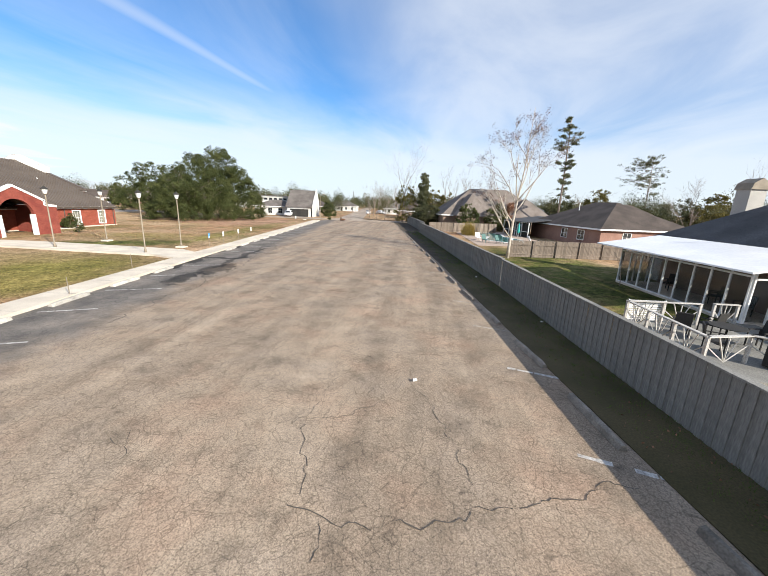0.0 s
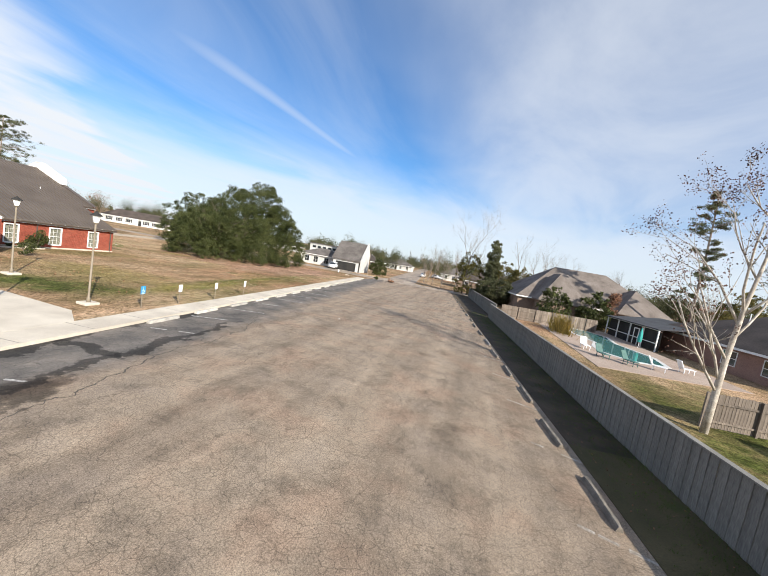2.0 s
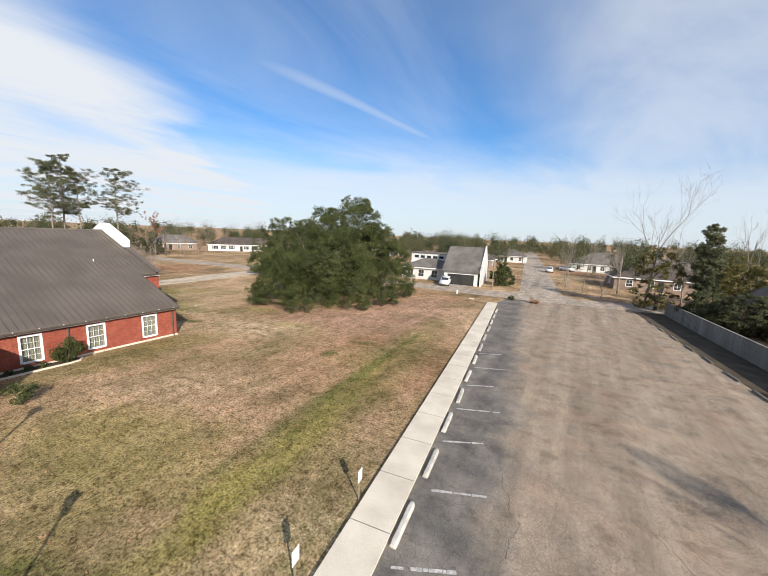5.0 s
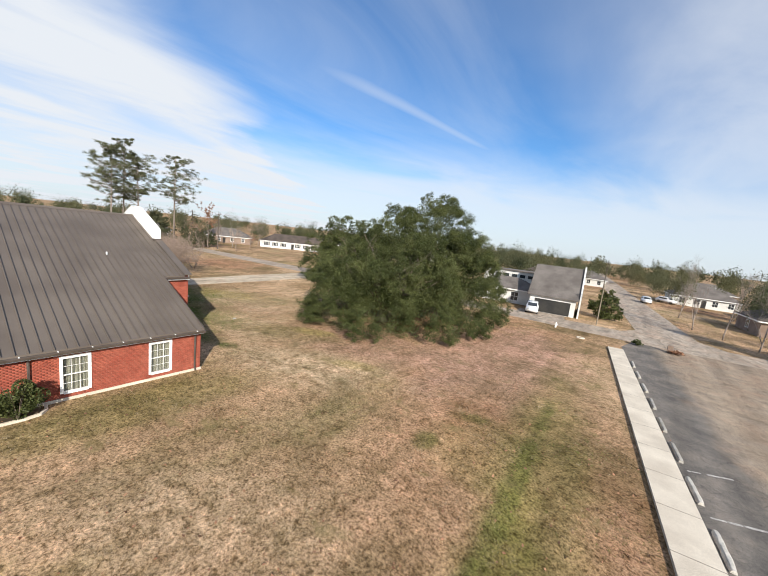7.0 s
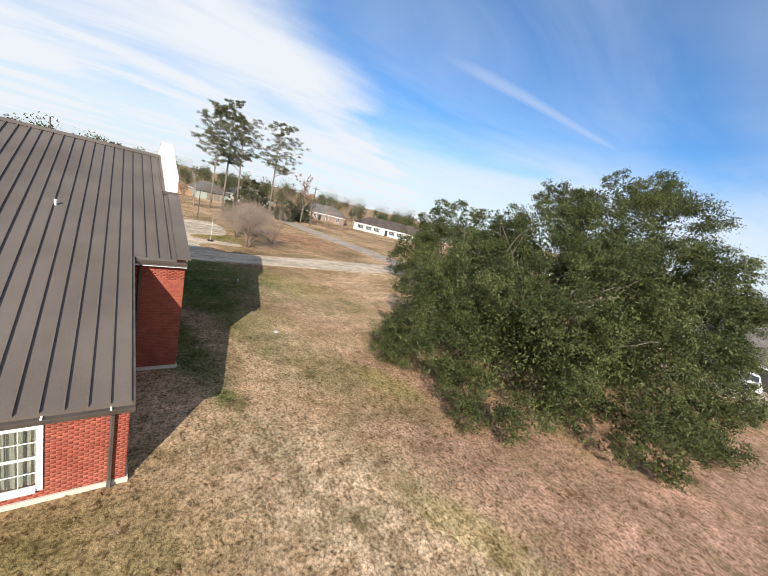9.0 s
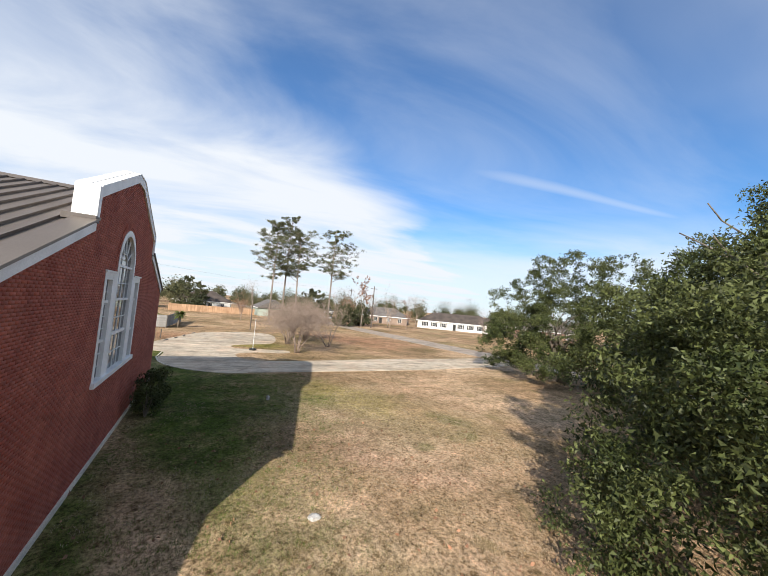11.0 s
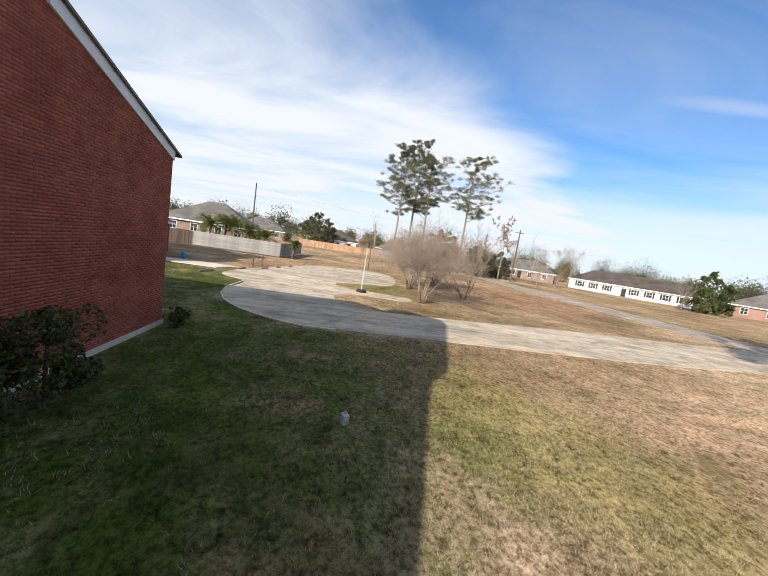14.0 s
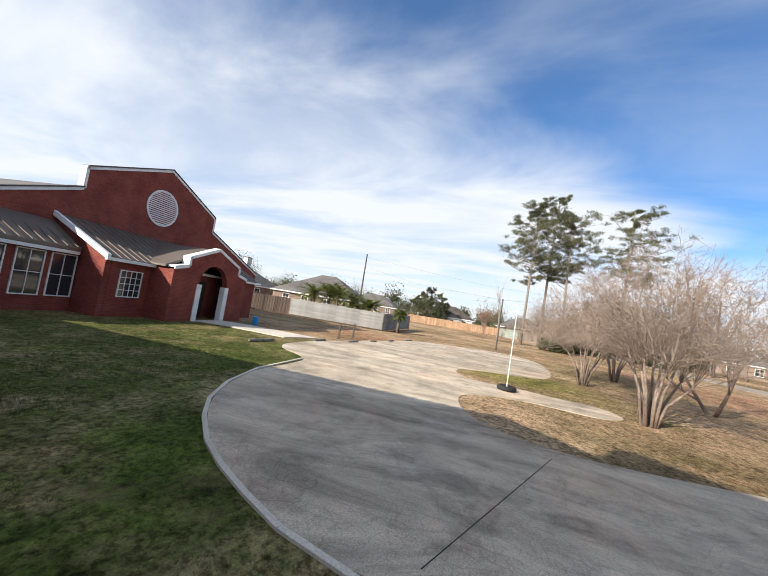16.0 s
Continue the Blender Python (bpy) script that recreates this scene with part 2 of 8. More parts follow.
M["car_paint"] = material("car_paint", (0.72, 0.73, 0.74), (0.78, 0.78, 0.79), 0.2, 1, 5, 0, grain=0.02, spec=0.7)
M["pool_water"] = glass_material("pool_water", (0.085, 0.22, 0.21), 0.05)
M["pool_deck"] = material("pool_deck", (0.35, 0.266, 0.21), (0.42, 0.329, 0.266), 0.9, 0.6, 20, 0.1)
M["chair_green"] = material("chair_green", (0.05, 0.115, 0.105), (0.08, 0.16, 0.145), 0.7, 3, 20, 0.1, grain=0.1)
M["umbrella"] = material("umbrella", (0.03, 0.3, 0.27), (0.05, 0.38, 0.34), 0.8, 3, 20, 0.1, grain=0.1)
M["fence_old"] = material("fence_old", (0.06, 0.042, 0.032), (0.12, 0.085, 0.066), 0.9, 1.5, 30, 0.3, vary=0.25, stretch=(1, 1, 0.12))
M["siding_sage"] = material("siding_sage", (0.25, 0.29, 0.25), (0.34, 0.38, 0.33), 0.8, 0.5, 10, 0.05, grain=0.06)
M["fence_lap"] = material("fence_lap", (0.21, 0.2, 0.188), (0.29, 0.278, 0.26), 0.8, 0.8, 20, 0.1, vary=0.12)
M["fence_pale"] = material("fence_pale", (0.37, 0.355, 0.33), (0.46, 0.44, 0.41), 0.85, 0.8, 20, 0.1, vary=0.06)
M["fence_orange"] = material("fence_orange", (0.36, 0.22, 0.13), (0.45, 0.29, 0.18), 0.9, 1.0, 20, 0.2, vary=0.2)
M["stone_white"] = material("stone_white", (0.34, 0.325, 0.3), (0.5, 0.48, 0.45), 0.9, 4, 30, 0.4)


# ---- mesh helpers ----
def finish(name, bm, mat, smooth=False):
    me = bpy.data.meshes.new(name)
    bm.to_mesh(me)
    bm.free()
    if mat is not None:
        me.materials.append(M[mat] if isinstance(mat, str) else mat)
    if smooth:
        me.polygons.foreach_set("use_smooth", [True] * len(me.polygons))
    return new(name, me)


def part(name, bm, mat, parent, label="", smooth=False):
    ob = finish(name, bm, mat, smooth)
    ob.parent = parent
    if label:
        tagged(ob, label)
    return ob


def thing(name, m, label, category, group="", kind=""):
    ob = new(name)
    ob.matrix_world = m
    ob.empty_display_size = 0.2
    return tagged(ob, label, category, group, kind)


def shared(name, me, parent, m):
    ob = new(name, me)
    ob.parent = parent
    ob.matrix_basis = m
    return ob


def box(bm, x0, x1, y0, y1, z0, z1, m=None):
    vs = [bm.verts.new(Vector((x, y, z)) if m is None else m @ Vector((x, y, z))) for x in (x0, x1) for y in (y0, y1) for z in (z0, z1)]
    for f in ((0, 1, 3, 2), (4, 6, 7, 5), (0, 4, 5, 1), (2, 3, 7, 6), (0, 2, 6, 4), (1, 5, 7, 3)):
        bm.faces.new([vs[i] for i in f])
    return bm


def boxes(*rows):
    bm = bmesh.new()
    for r in rows:
        box(bm, *r)
    return bm


def prism(pts, axis, a, b, bm=None):
    """A flat outline, drawn out from a to b along the axis (0, 1 or 2)."""
    bm = bm or bmesh.new()

    def place(p, h):
        q = list(p)
        q.insert(axis, h)
        return Vector(q)
    lo, hi = [bm.verts.new(place(p, a)) for p in pts], [bm.verts.new(place(p, b)) for p in pts]
    k = len(pts)
    bm.faces.new(lo[::-1]), bm.faces.new(hi)
    for i in range(k):
        bm.faces.new((lo[i], lo[(i + 1) % k], hi[(i + 1) % k], hi[i]))
    bmesh.ops.recalc_face_normals(bm, faces=bm.faces)
    return bm


def bevel(bm, w, seg=1):
    bmesh.ops.remove_doubles(bm, verts=bm.verts, dist=1e-5)
    bmesh.ops.bevel(bm, geom=bm.edges[:] + bm.verts[:], offset=w, segments=seg, affect="EDGES", clamp_overlap=True)
    return bm


def tube(bm, pts, radii, sides=6):
    """A round, tapered length along points."""
    rings = []
    for i, p in enumerate(pts):
        p = Vector(p)
        d = (Vector(pts[min(i + 1, len(pts) - 1)]) - Vector(pts[max(i - 1, 0)])).normalized()
        a = d.cross(Vector((0.3, 0.8, 0.52))).normalized()
        b = d.cross(a)
        rings.append([bm.verts.new(p + (a * math.cos(6.2832 * k / sides) + b * math.sin(6.2832 * k / sides)) * radii[i]) for k in range(sides)])
    for q, r in zip(rings, rings[1:]):
        for k in range(sides):
            bm.faces.new((q[k], q[(k + 1) % sides], r[(k + 1) % sides], r[k]))
    bm.faces.new(rings[0][::-1]), bm.faces.new(rings[-1])
    return bm


def mesh_from(name, verts, faces, mat, smooth=False):
    me = bpy.data.meshes.new(name)
    verts, faces = np.asarray(verts, dtype=np.float32), np.asarray(faces, dtype=np.int32)
    me.vertices.add(len(verts)), me.loops.add(faces.size), me.polygons.add(len(faces))
    me.vertices.foreach_set("co", verts.ravel())
    me.loops.foreach_set("vertex_index", faces.ravel())
    me.polygons.foreach_set("loop_start", np.arange(len(faces), dtype=np.int32) * faces.shape[1])
    me.update(calc_edges=True)
    if smooth:
        me.polygons.foreach_set("use_smooth", [True] * len(me.polygons))
    if mat:
        me.materials.append(M[mat])
    return me


def leaf_mesh(name, centres, size, mat, rng, droop=0.3, aspect=1.7, simple=False):
    """Small pointed leaves, one at each centre, turned at random."""
    n = len(centres)
    a = rng.normal(size=(n, 3))
    a[:, 2] -= droop
    a /= np.linalg.norm(a, axis=1)[:, None]
    b = np.cross(a, rng.normal(size=(n, 3)))
    b /= np.linalg.norm(b, axis=1)[:, None] + 1e-9
    s = size * rng.uniform(0.6, 1.35, size=(n, 1))
    p0, p2 = centres - a * s * aspect * 0.5, centres + a * s * aspect * 0.5
    c = np.cross(a, b)
    p1, p3 = centres + b * s * 0.5 + c * s * 0.15, centres - b * s * 0.5 + c * s * 0.15
    if simple:
        return mesh_from(name, np.stack([p0, p1 * 1.3 - centres * 0.3, p2], axis=1).reshape(-1, 3), np.arange(3 * n).reshape(-1, 3), mat)
    verts = np.stack([p0, p1, p2, p3], axis=1).reshape(-1, 3)
    faces = np.arange(4 * n).reshape(-1, 4)
    return mesh_from(name, verts, faces, mat)


# ---- ground, lot and ways ----
LOT = Matrix(((0.992, -0.124, 0, 0), (0.124, 0.992, 0, 0), (0, 0, 1, 0), (0, 0, 0, 1)))


def lot(v, u, z=0.0):
    """A place in the car park: v to the right of its middle line, u along it."""
    return LOT @ Vector((v, u, z))


def lawn_material():
    m = bpy.data.materials.new("lawn")
    m.use_nodes = True
    n, l = m.node_tree.nodes, m.node_tree.links
    b = n["Principled BSDF"]
    b.inputs["Roughness"].default_value, b.inputs["Specular IOR Level"].default_value = 0.95, 0.1
    co = n.new("ShaderNodeTexCoord")

    def nz(scale, detail, rough=0.55, dist=0.0, stretch=None, turn=0.0):
        x = n.new("ShaderNodeTexNoise")
        x.inputs["Scale"].default_value, x.inputs["Detail"].default_value = scale, detail
        x.inputs["Roughness"].default_value, x.inputs["Distortion"].default_value = rough, dist
        if stretch:
            mp = n.new("ShaderNodeMapping")
            mp.inputs["Scale"].default_value, mp.inputs["Rotation"].default_value = stretch, (0, 0, turn)
            l.new(co.outputs["Object"], mp.inputs[0]), l.new(mp.outputs[0], x.inputs["Vector"])
        else:
            l.new(co.outputs["Object"], x.inputs["Vector"])
        return x.outputs[0]

    def ramp(src, *stops):
        r = n.new("ShaderNodeValToRGB")
        while len(r.color_ramp.elements) < len(stops):
            r.color_ramp.elements.new(0.5)
        for e, (p, c) in zip(r.color_ramp.elements, stops):
            e.position, e.color = p, (*c, 1)
        l.new(src, r.inputs[0])
        return r.outputs[0]

    def mix(f, a, c, mode="MIX"):
        x = n.new("ShaderNodeMixRGB")
        x.blend_type = mode
        for i, s in enumerate((f, a, c)):
            if isinstance(s, (int, float)):
                x.inputs[i].default_value = s if i == 0 else (s, s, s, 1)
            else:
                l.new(s, x.inputs[i])
        return x.outputs[0]
    straw = ramp(nz(0.09, 6), (0.36, (0.22, 0.148, 0.09)), (0.5, (0.33, 0.228, 0.15)), (0.66, (0.43, 0.318, 0.225)))
    rust = ramp(nz(0.045, 4), (0.5, (0.0, 0.0, 0.0)), (0.64, (1, 1, 1)))
    straw = mix(rust, straw, ramp(nz(0.9, 5), (0.3, (0.23, 0.125, 0.075)), (0.7, (0.34, 0.21, 0.14))))
    green = ramp(nz(1.2, 5), (0.3, (0.06, 0.085, 0.018)), (0.7, (0.13, 0.15, 0.035)))
    where = ramp(nz(0.11, 5, 0.6, 0.4, (1.0, 0.45, 1.0), 0.12), (0.53, (0, 0, 0)), (0.66, (0.45, 0.45, 0.45)))
    patch = ramp(nz(2.2, 4), (0.3, (0.35, 0.35, 0.35)), (0.62, (1, 1, 1)))
    c = mix(mix(1.0, where, patch, "MULTIPLY"), straw, green)
    # greener growth north of the church, darkened there for its shade, and in a swath beside the walkway; leaf litter
    # round the oak
    def away(x, y, rx, ry, turn=0.0):
        mp = n.new("ShaderNodeMapping")
        mp.vector_type = "TEXTURE"
        mp.inputs["Location"].default_value, mp.inputs["Rotation"].default_value, mp.inputs["Scale"].default_value = (x, y, 0), (0, 0, turn), (rx, ry, 1e6)
        l.new(co.outputs["Object"], mp.inputs[0])
        ln = n.new("ShaderNodeVectorMath")
        ln.operation = "LENGTH"
        l.new(mp.outputs[0], ln.inputs[0])
        ad = n.new("ShaderNodeMath")
        ad.operation = "MULTIPLY_ADD"
        ad.inputs[1].default_value = 1.1
        l.new(nz(0.35, 5, 0.6), ad.inputs[0]), l.new(ln.outputs["Value"], ad.inputs[2])
        return ad.outputs[0]

    def zone(src, a, b):
        mr = n.new("ShaderNodeMapRange")
        mr.interpolation_type = "SMOOTHSTEP"
        for key, val in zip(("From Min", "From Max", "To Min", "To Max"), (a, b, 1.0, 0.0)):
            mr.inputs[key].default_value = val
        l.new(src, mr.inputs["Value"])
        return mr.outputs[0]
    # leaf litter between the oak and the walkway, pale thatch before the oak
    rusty = ramp(nz(2.0, 7, 0.7), (0.3, (0.26, 0.15, 0.115)), (0.7, (0.43, 0.285, 0.235)))
    for x, y, rx, ry, turn, much in ((-32.5, 71.0, 8.5, 15.0, 0.1, 0.85), (-41.0, 62.0, 10.0, 5.0, 0.3, 0.6), (-57.5, 60.5, 6.0, 3.0, 0.5, 0.45)):
        c = mix(mix(1.0, zone(away(x, y, rx, ry, turn), 1.0, 1.65), much, "MULTIPLY"), c, rusty)
    thatch = ramp(nz(1.6, 8, 0.75), (0.4, (0.2, 0.14, 0.085)), (0.52, (0.4, 0.305, 0.215)), (0.64, (0.5, 0.395, 0.29)))
    for x, y, rx, ry, turn, much in ((-40.0, 55.0, 7.5, 3.6, 0.45, 0.8), (-60.0, 61.0, 8.0, 3.6, 0.5, 0.6), (-50.0, 56.5, 6.0, 3.0, 0.2, 0.5), (-33.0, 44.0, 6.0, 3.0, 0.6, 0.3)):
        c = mix(mix(1.0, zone(away(x, y, rx, ry, turn), 0.9, 1.6), much, "MULTIPLY"), c, thatch)
    # olive growth beside the walkway and along the wall
    olive = ramp(nz(1.4, 6, 0.7), (0.32, (0.125, 0.108, 0.042)), (0.68, (0.26, 0.2, 0.1)))
    for x, y, rx, ry, turn, much in ((-24.6, 52.0, 2.4, 22.0, 0.125, 0.75), (-41.2, 45.0, 2.2, 8.0, 0.0, 0.7), (-62.0, 63.0, 9.0, 3.4, 0.45, 0.55), (-27.5, 55.0, 3.0, 3.4, 0.0, 0.5), (-30.0, 38.0, 8.0, 5.0, 0.3, 0.5), (-24.0, 22.5, 8.0, 4.5, 0.1, 0.8), (13.0, 30.0, 6.0, 14.0, 0.12, 0.5), (-85.0, 61.0, 5.0, 4.0, 0.3, 0.75), (-95.0, 66.0, 8.0, 5.0, 0.3, 0.6), (-47.0, 58.5, 6.0, 2.2, 0.5, 0.55), (-80.0, 50.0, 5.0, 2.6, 0.2, 0.7)):
        c = mix(mix(1.0, zone(away(x, y, rx, ry, turn), 1.0, 1.7), much, "MULTIPLY"), c, olive)
    spring = ramp(nz(1.8, 7, 0.7), (0.32, (0.128, 0.128, 0.03)), (0.68, (0.255, 0.225, 0.068)))
    for x, y, rx, ry, turn, much in ((-20.5, 19.0, 6.0, 6.5, 0.1, 0.8), (-24.0, 44.0, 1.3, 12.0, 0.125, 0.6), (-30.0, 39.0, 7.0, 3.5, 0.2, 0.32), (-64.0, 61.5, 5.0, 2.6, 0.3, 0.5), (-85.6, 59.0, 2.2, 3.4, 0.3, 0.7), (-46.0, 60.5, 2.6, 1.3, 0.4, 0.45), (-38.5, 57.5, 2.4, 1.0, 0.5, 0.4)):
        c = mix(mix(1.0, zone(away(x, y, rx, ry, turn), 0.95, 1.65), much, "MULTIPLY"), c, spring)
    # real green growth, its colour also darkened to carry church and yard shade
    lush_shade = ramp(nz(0.9, 6, 0.65), (0.3, (0.022, 0.046, 0.004)), (0.7, (0.068, 0.105, 0.014)))
    thick = ramp(nz(0.6, 7, 0.7), (0.34, (0.42, 0.42, 0.42)), (0.52, (1, 1, 1)))
    for spot in ((-55.0, 50.9, 10.0, 1.6, 0.2), (-60.5, 54.0, 9.5, 2.6, 0.2), (-47.3, 52.6, 0.9, 0.5, 0.3), (-76.0, 46.0, 14.0, 11.0, 0.2), (-66.5, 54.6, 9.0, 5.0, 0.25), (-25.6, 52.0, 0.6, 16.0, 0.05), (14.0, 26.0, 7.5, 24.0, 0.12), (-28.0, 31.5, 8.0, 3.0, 0.5), (-29.2, 57.3, 1.5, 0.8, 0.5), (-29.9, 53.4, 0.7, 1.0, 0.0), (-46.9, 52.7, 0.8, 0.9, 0.0), (-56.8, 64.8, 0.8, 1.2, 0.4), (-56.3, 62.2, 0.5, 0.6, 0.0), (-59.1, 65.4, 1.6, 0.9, 0.3), (-63.2, 60.0, 1.8, 1.0, 0.2)):
        c = mix(mix(1.0, mix(1.0, zone(away(*spot), 0.95, 1.65), thick, "MULTIPLY"), 0.85 if spot[2] > 3 else 0.5, "MULTIPLY"), c, lush_shade)
    clump = ramp(nz(3.0, 8, 0.78), (0.38, (0.46, 0.44, 0.38)), (0.46, (0.9, 0.9, 0.88)), (0.56, (1.12, 1.11, 1.11)), (0.68, (1.45, 1.43, 1.42)))
    c = mix(1.0, c, clump, "MULTIPLY")
    speck = ramp(nz(10.0, 5, 0.65), (0.38, (0.5, 0.48, 0.44)), (0.5, (1.1, 1.1, 1.1)), (0.64, (1.55, 1.53, 1.48)))
    c = mix(0.9, c, speck, "MULTIPLY")
    tussock = ramp(nz(5.5, 3, 0.6, 1.2), (0.37, (0.5, 0.46, 0.38)), (0.45, (1.02, 1.02, 1.0)), (0.62, (1.1, 1.1, 1.1)))
    c = mix(0.85, c, tussock, "MULTIPLY")
    knot = ramp(nz(0.85, 6, 0.72, 0.6), (0.37, (0.72, 0.7, 0.62)), (0.48, (1.0, 1.0, 0.98)), (0.64, (1.26, 1.22, 1.2)))
    c = mix(0.9, c, knot, "MULTIPLY")
    sprout = ramp(nz(0.42, 5, 0.7, 0.5), (0.58, (0, 0, 0)), (0.68, (0.6, 0.6, 0.6)))
    c = mix(sprout, c, olive)
    broad = ramp(nz(0.16, 7, 0.6, 0.8), (0.34, (0.74, 0.77, 0.68)), (0.5, (1.09, 1.08, 1.05)), (0.66, (1.3, 1.27, 1.24)))
    c = mix(1.0, c, broad, "MULTIPLY")
    mown = ramp(nz(0.9, 3, 0.5, 0.0, (1.0, 0.03, 1.0), -0.124), (0.38, (0.88, 0.89, 0.85)), (0.6, (1.08, 1.07, 1.06)))
    c = mix(1.0, c, mown, "MULTIPLY")
    blade = ramp(nz(38.0, 4, 0.7), (0.3, (0.55, 0.55, 0.55)), (0.7, (1.4, 1.4, 1.4)))
    c = mix(0.8, c, blade, "MULTIPLY")
    l.new(c, b.inputs["Base Color"])
    bp = n.new("ShaderNodeBump")
    bp.inputs["Strength"].default_value, bp.inputs["Distance"].default_value = 0.7, 0.06
    l.new(nz(22.0, 5, 0.7), bp.inputs["Height"]), l.new(bp.outputs[0], b.inputs["Normal"])
    return m


def asphalt_material(name, low, high, cracks=1.0, strip=None):
    m = bpy.data.materials.new(name)
    m.use_nodes = True
    n, l = m.node_tree.nodes, m.node_tree.links
    b = n["Principled BSDF"]
    b.inputs["Roughness"].default_value, b.inputs["Specular IOR Level"].default_value = 0.9, 0.25
    co = n.new("ShaderNodeTexCoord")

    def tex(kind, scale, stretch=None, **kw):
        x = n.new(kind)
        x.inputs["Scale"].default_value = scale
        for k, v in kw.items():
            x.inputs[k].default_value = v
        src = co.outputs["Object"]
        if stretch:
            mp = n.new("ShaderNodeMapping")
            mp.inputs["Scale"].default_value = stretch
            l.new(src, mp.inputs[0])
            src = mp.outputs[0]
        l.new(src, x.inputs["Vector"])
        return x

    def ramp(src, *stops):
        r = n.new("ShaderNodeValToRGB")
        while len(r.color_ramp.elements) < len(stops):
            r.color_ramp.elements.new(0.5)
        for e, (p, c) in zip(r.color_ramp.elements, stops):
            e.position, e.color = p, ((*c, 1) if isinstance(c, tuple) else (c, c, c, 1))
        l.new(src, r.inputs[0])
        return r.outputs[0]

    def mix(f, a, c, mode="MIX"):
        x = n.new("ShaderNodeMixRGB")
        x.blend_type = mode
        for i, s in enumerate((f, a, c)):
            if isinstance(s, (int, float)):
                x.inputs[i].default_value = s if i == 0 else (s, s, s, 1)
            else:
                l.new(s, x.inputs[i])
        return x.outputs[0]
    base = ramp(tex("ShaderNodeTexNoise", 0.5, (1, 0.12, 1), Detail=6.0, Roughness=0.62).outputs[0], (0.3, low), (0.7, high))
    base = mix(1.0, base, ramp(tex("ShaderNodeTexNoise", 1.1, None, Detail=5.0).outputs[0], (0.3, 0.86), (0.7, 1.1)), "MULTIPLY")
    base = mix(1.0, base, ramp(tex("ShaderNodeTexNoise", 42.0, None, Detail=4.0, Roughness=0.75).outputs[0], (0.32, 0.42 if strip else 0.72), (0.68, 1.62 if strip else 1.3)), "MULTIPLY")
    if not strip:
        base = mix(1.0, base, ramp(tex("ShaderNodeTexNoise", 0.8, (1.0, 0.35, 1.0), Detail=9.0, Roughness=0.74, Distortion=1.2).outputs[0], (0.36, 0.62), (0.48, 0.95), (0.66, 1.32)), "MULTIPLY")
    base = mix(1.0, base, ramp(tex("ShaderNodeTexNoise", 0.42, None, Detail=6.0, Roughness=0.6).outputs[0], (0.34, (0.95, 0.97, 0.98)), (0.5, (1.0, 1.0, 0.97)), (0.68, (1.08, 0.985, 0.93))), "MULTIPLY")
    base = mix(1.0, base, ramp(tex("ShaderNodeTexNoise", 0.75, None, Detail=9.0, Roughness=0.72).outputs[0], (0.36, 0.7), (0.48, 1.0), (0.66, 1.1)), "MULTIPLY")
    if strip:
        # the stalls' side was sealed once: greyer, ragged along its edge, with damp dark blotches
        dot = n.new("ShaderNodeVectorMath")
        dot.operation, dot.inputs[1].default_value = "DOT_PRODUCT", (0.992, 0.124, 0)
        l.new(co.outputs["Object"], dot.inputs[0])
        wob = n.new("ShaderNodeMath")
        wob.operation, wob.inputs[1].default_value = "MULTIPLY_ADD", 4.6
        l.new(tex("ShaderNodeTexNoise", 0.35, None, Detail=7.0, Roughness=0.65).outputs[0], wob.inputs[0]), l.new(dot.outputs["Value"], wob.inputs[2])
        edge_of = n.new("ShaderNodeMapRange")
        edge_of.interpolation_type = "SMOOTHSTEP"
        for key, val in zip(("From Min", "From Max", "To Min", "To Max"), (-7.9, -5.6, 1.0, 0.0)):
            edge_of.inputs[key].default_value = val
        l.new(wob.outputs[0], edge_of.inputs["Value"])
        sealed = ramp(tex("ShaderNodeTexNoise", 0.55, None, Detail=7.0, Roughness=0.68).outputs[0], (0.34, strip[0]), (0.5, strip[1]), (0.68, strip[2]))
        sealed = mix(1.0, sealed, ramp(tex("ShaderNodeTexNoise", 42.0, None, Detail=4.0, Roughness=0.75).outputs[0], (0.3, 0.6), (0.7, 1.4)), "MULTIPLY")
        base = mix(edge_of.outputs[0], base, sealed)
        # a dark wet run along the stalls' inner ends, with a branch to the kerb
        wet = None
        bend = n.new("ShaderNodeMixRGB")
        bend.blend_type, bend.inputs[0].default_value = "ADD", 1.0
        swirl = n.new("ShaderNodeVectorMath")
        swirl.operation, swirl.inputs[1].default_value = "MULTIPLY_ADD", (2.6, 2.6, 0.0)
        swirl.inputs[2].default_value = (-1.3, -1.3, 0.0)
        l.new(tex("ShaderNodeTexNoise", 0.55, None, Detail=9.0, Roughness=0.68).outputs["Color"], swirl.inputs[0])
        l.new(co.outputs["Object"], bend.inputs[1]), l.new(swirl.outputs[0], bend.inputs[2])
        for v, u, rv, ru in ((-9.7, 30.5, 0.3, 6.4), (-9.4, 24.4, 0.95, 2.4), (-10.0, 21.5, 0.8, 1.8), (-10.9, 28.6, 1.7, 0.3), (-12.4, 27.0, 0.5, 6.0), (-12.3, 34.5, 0.4, 2.4)):
            mp = n.new("ShaderNodeMapping")
            mp.vector_type = "TEXTURE"
            mp.inputs["Location"].default_value, mp.inputs["Rotation"].default_value, mp.inputs["Scale"].default_value = lot(v, u), (0, 0, 0.124), (rv, ru, 1e6)
            l.new(bend.outputs[0], mp.inputs[0])
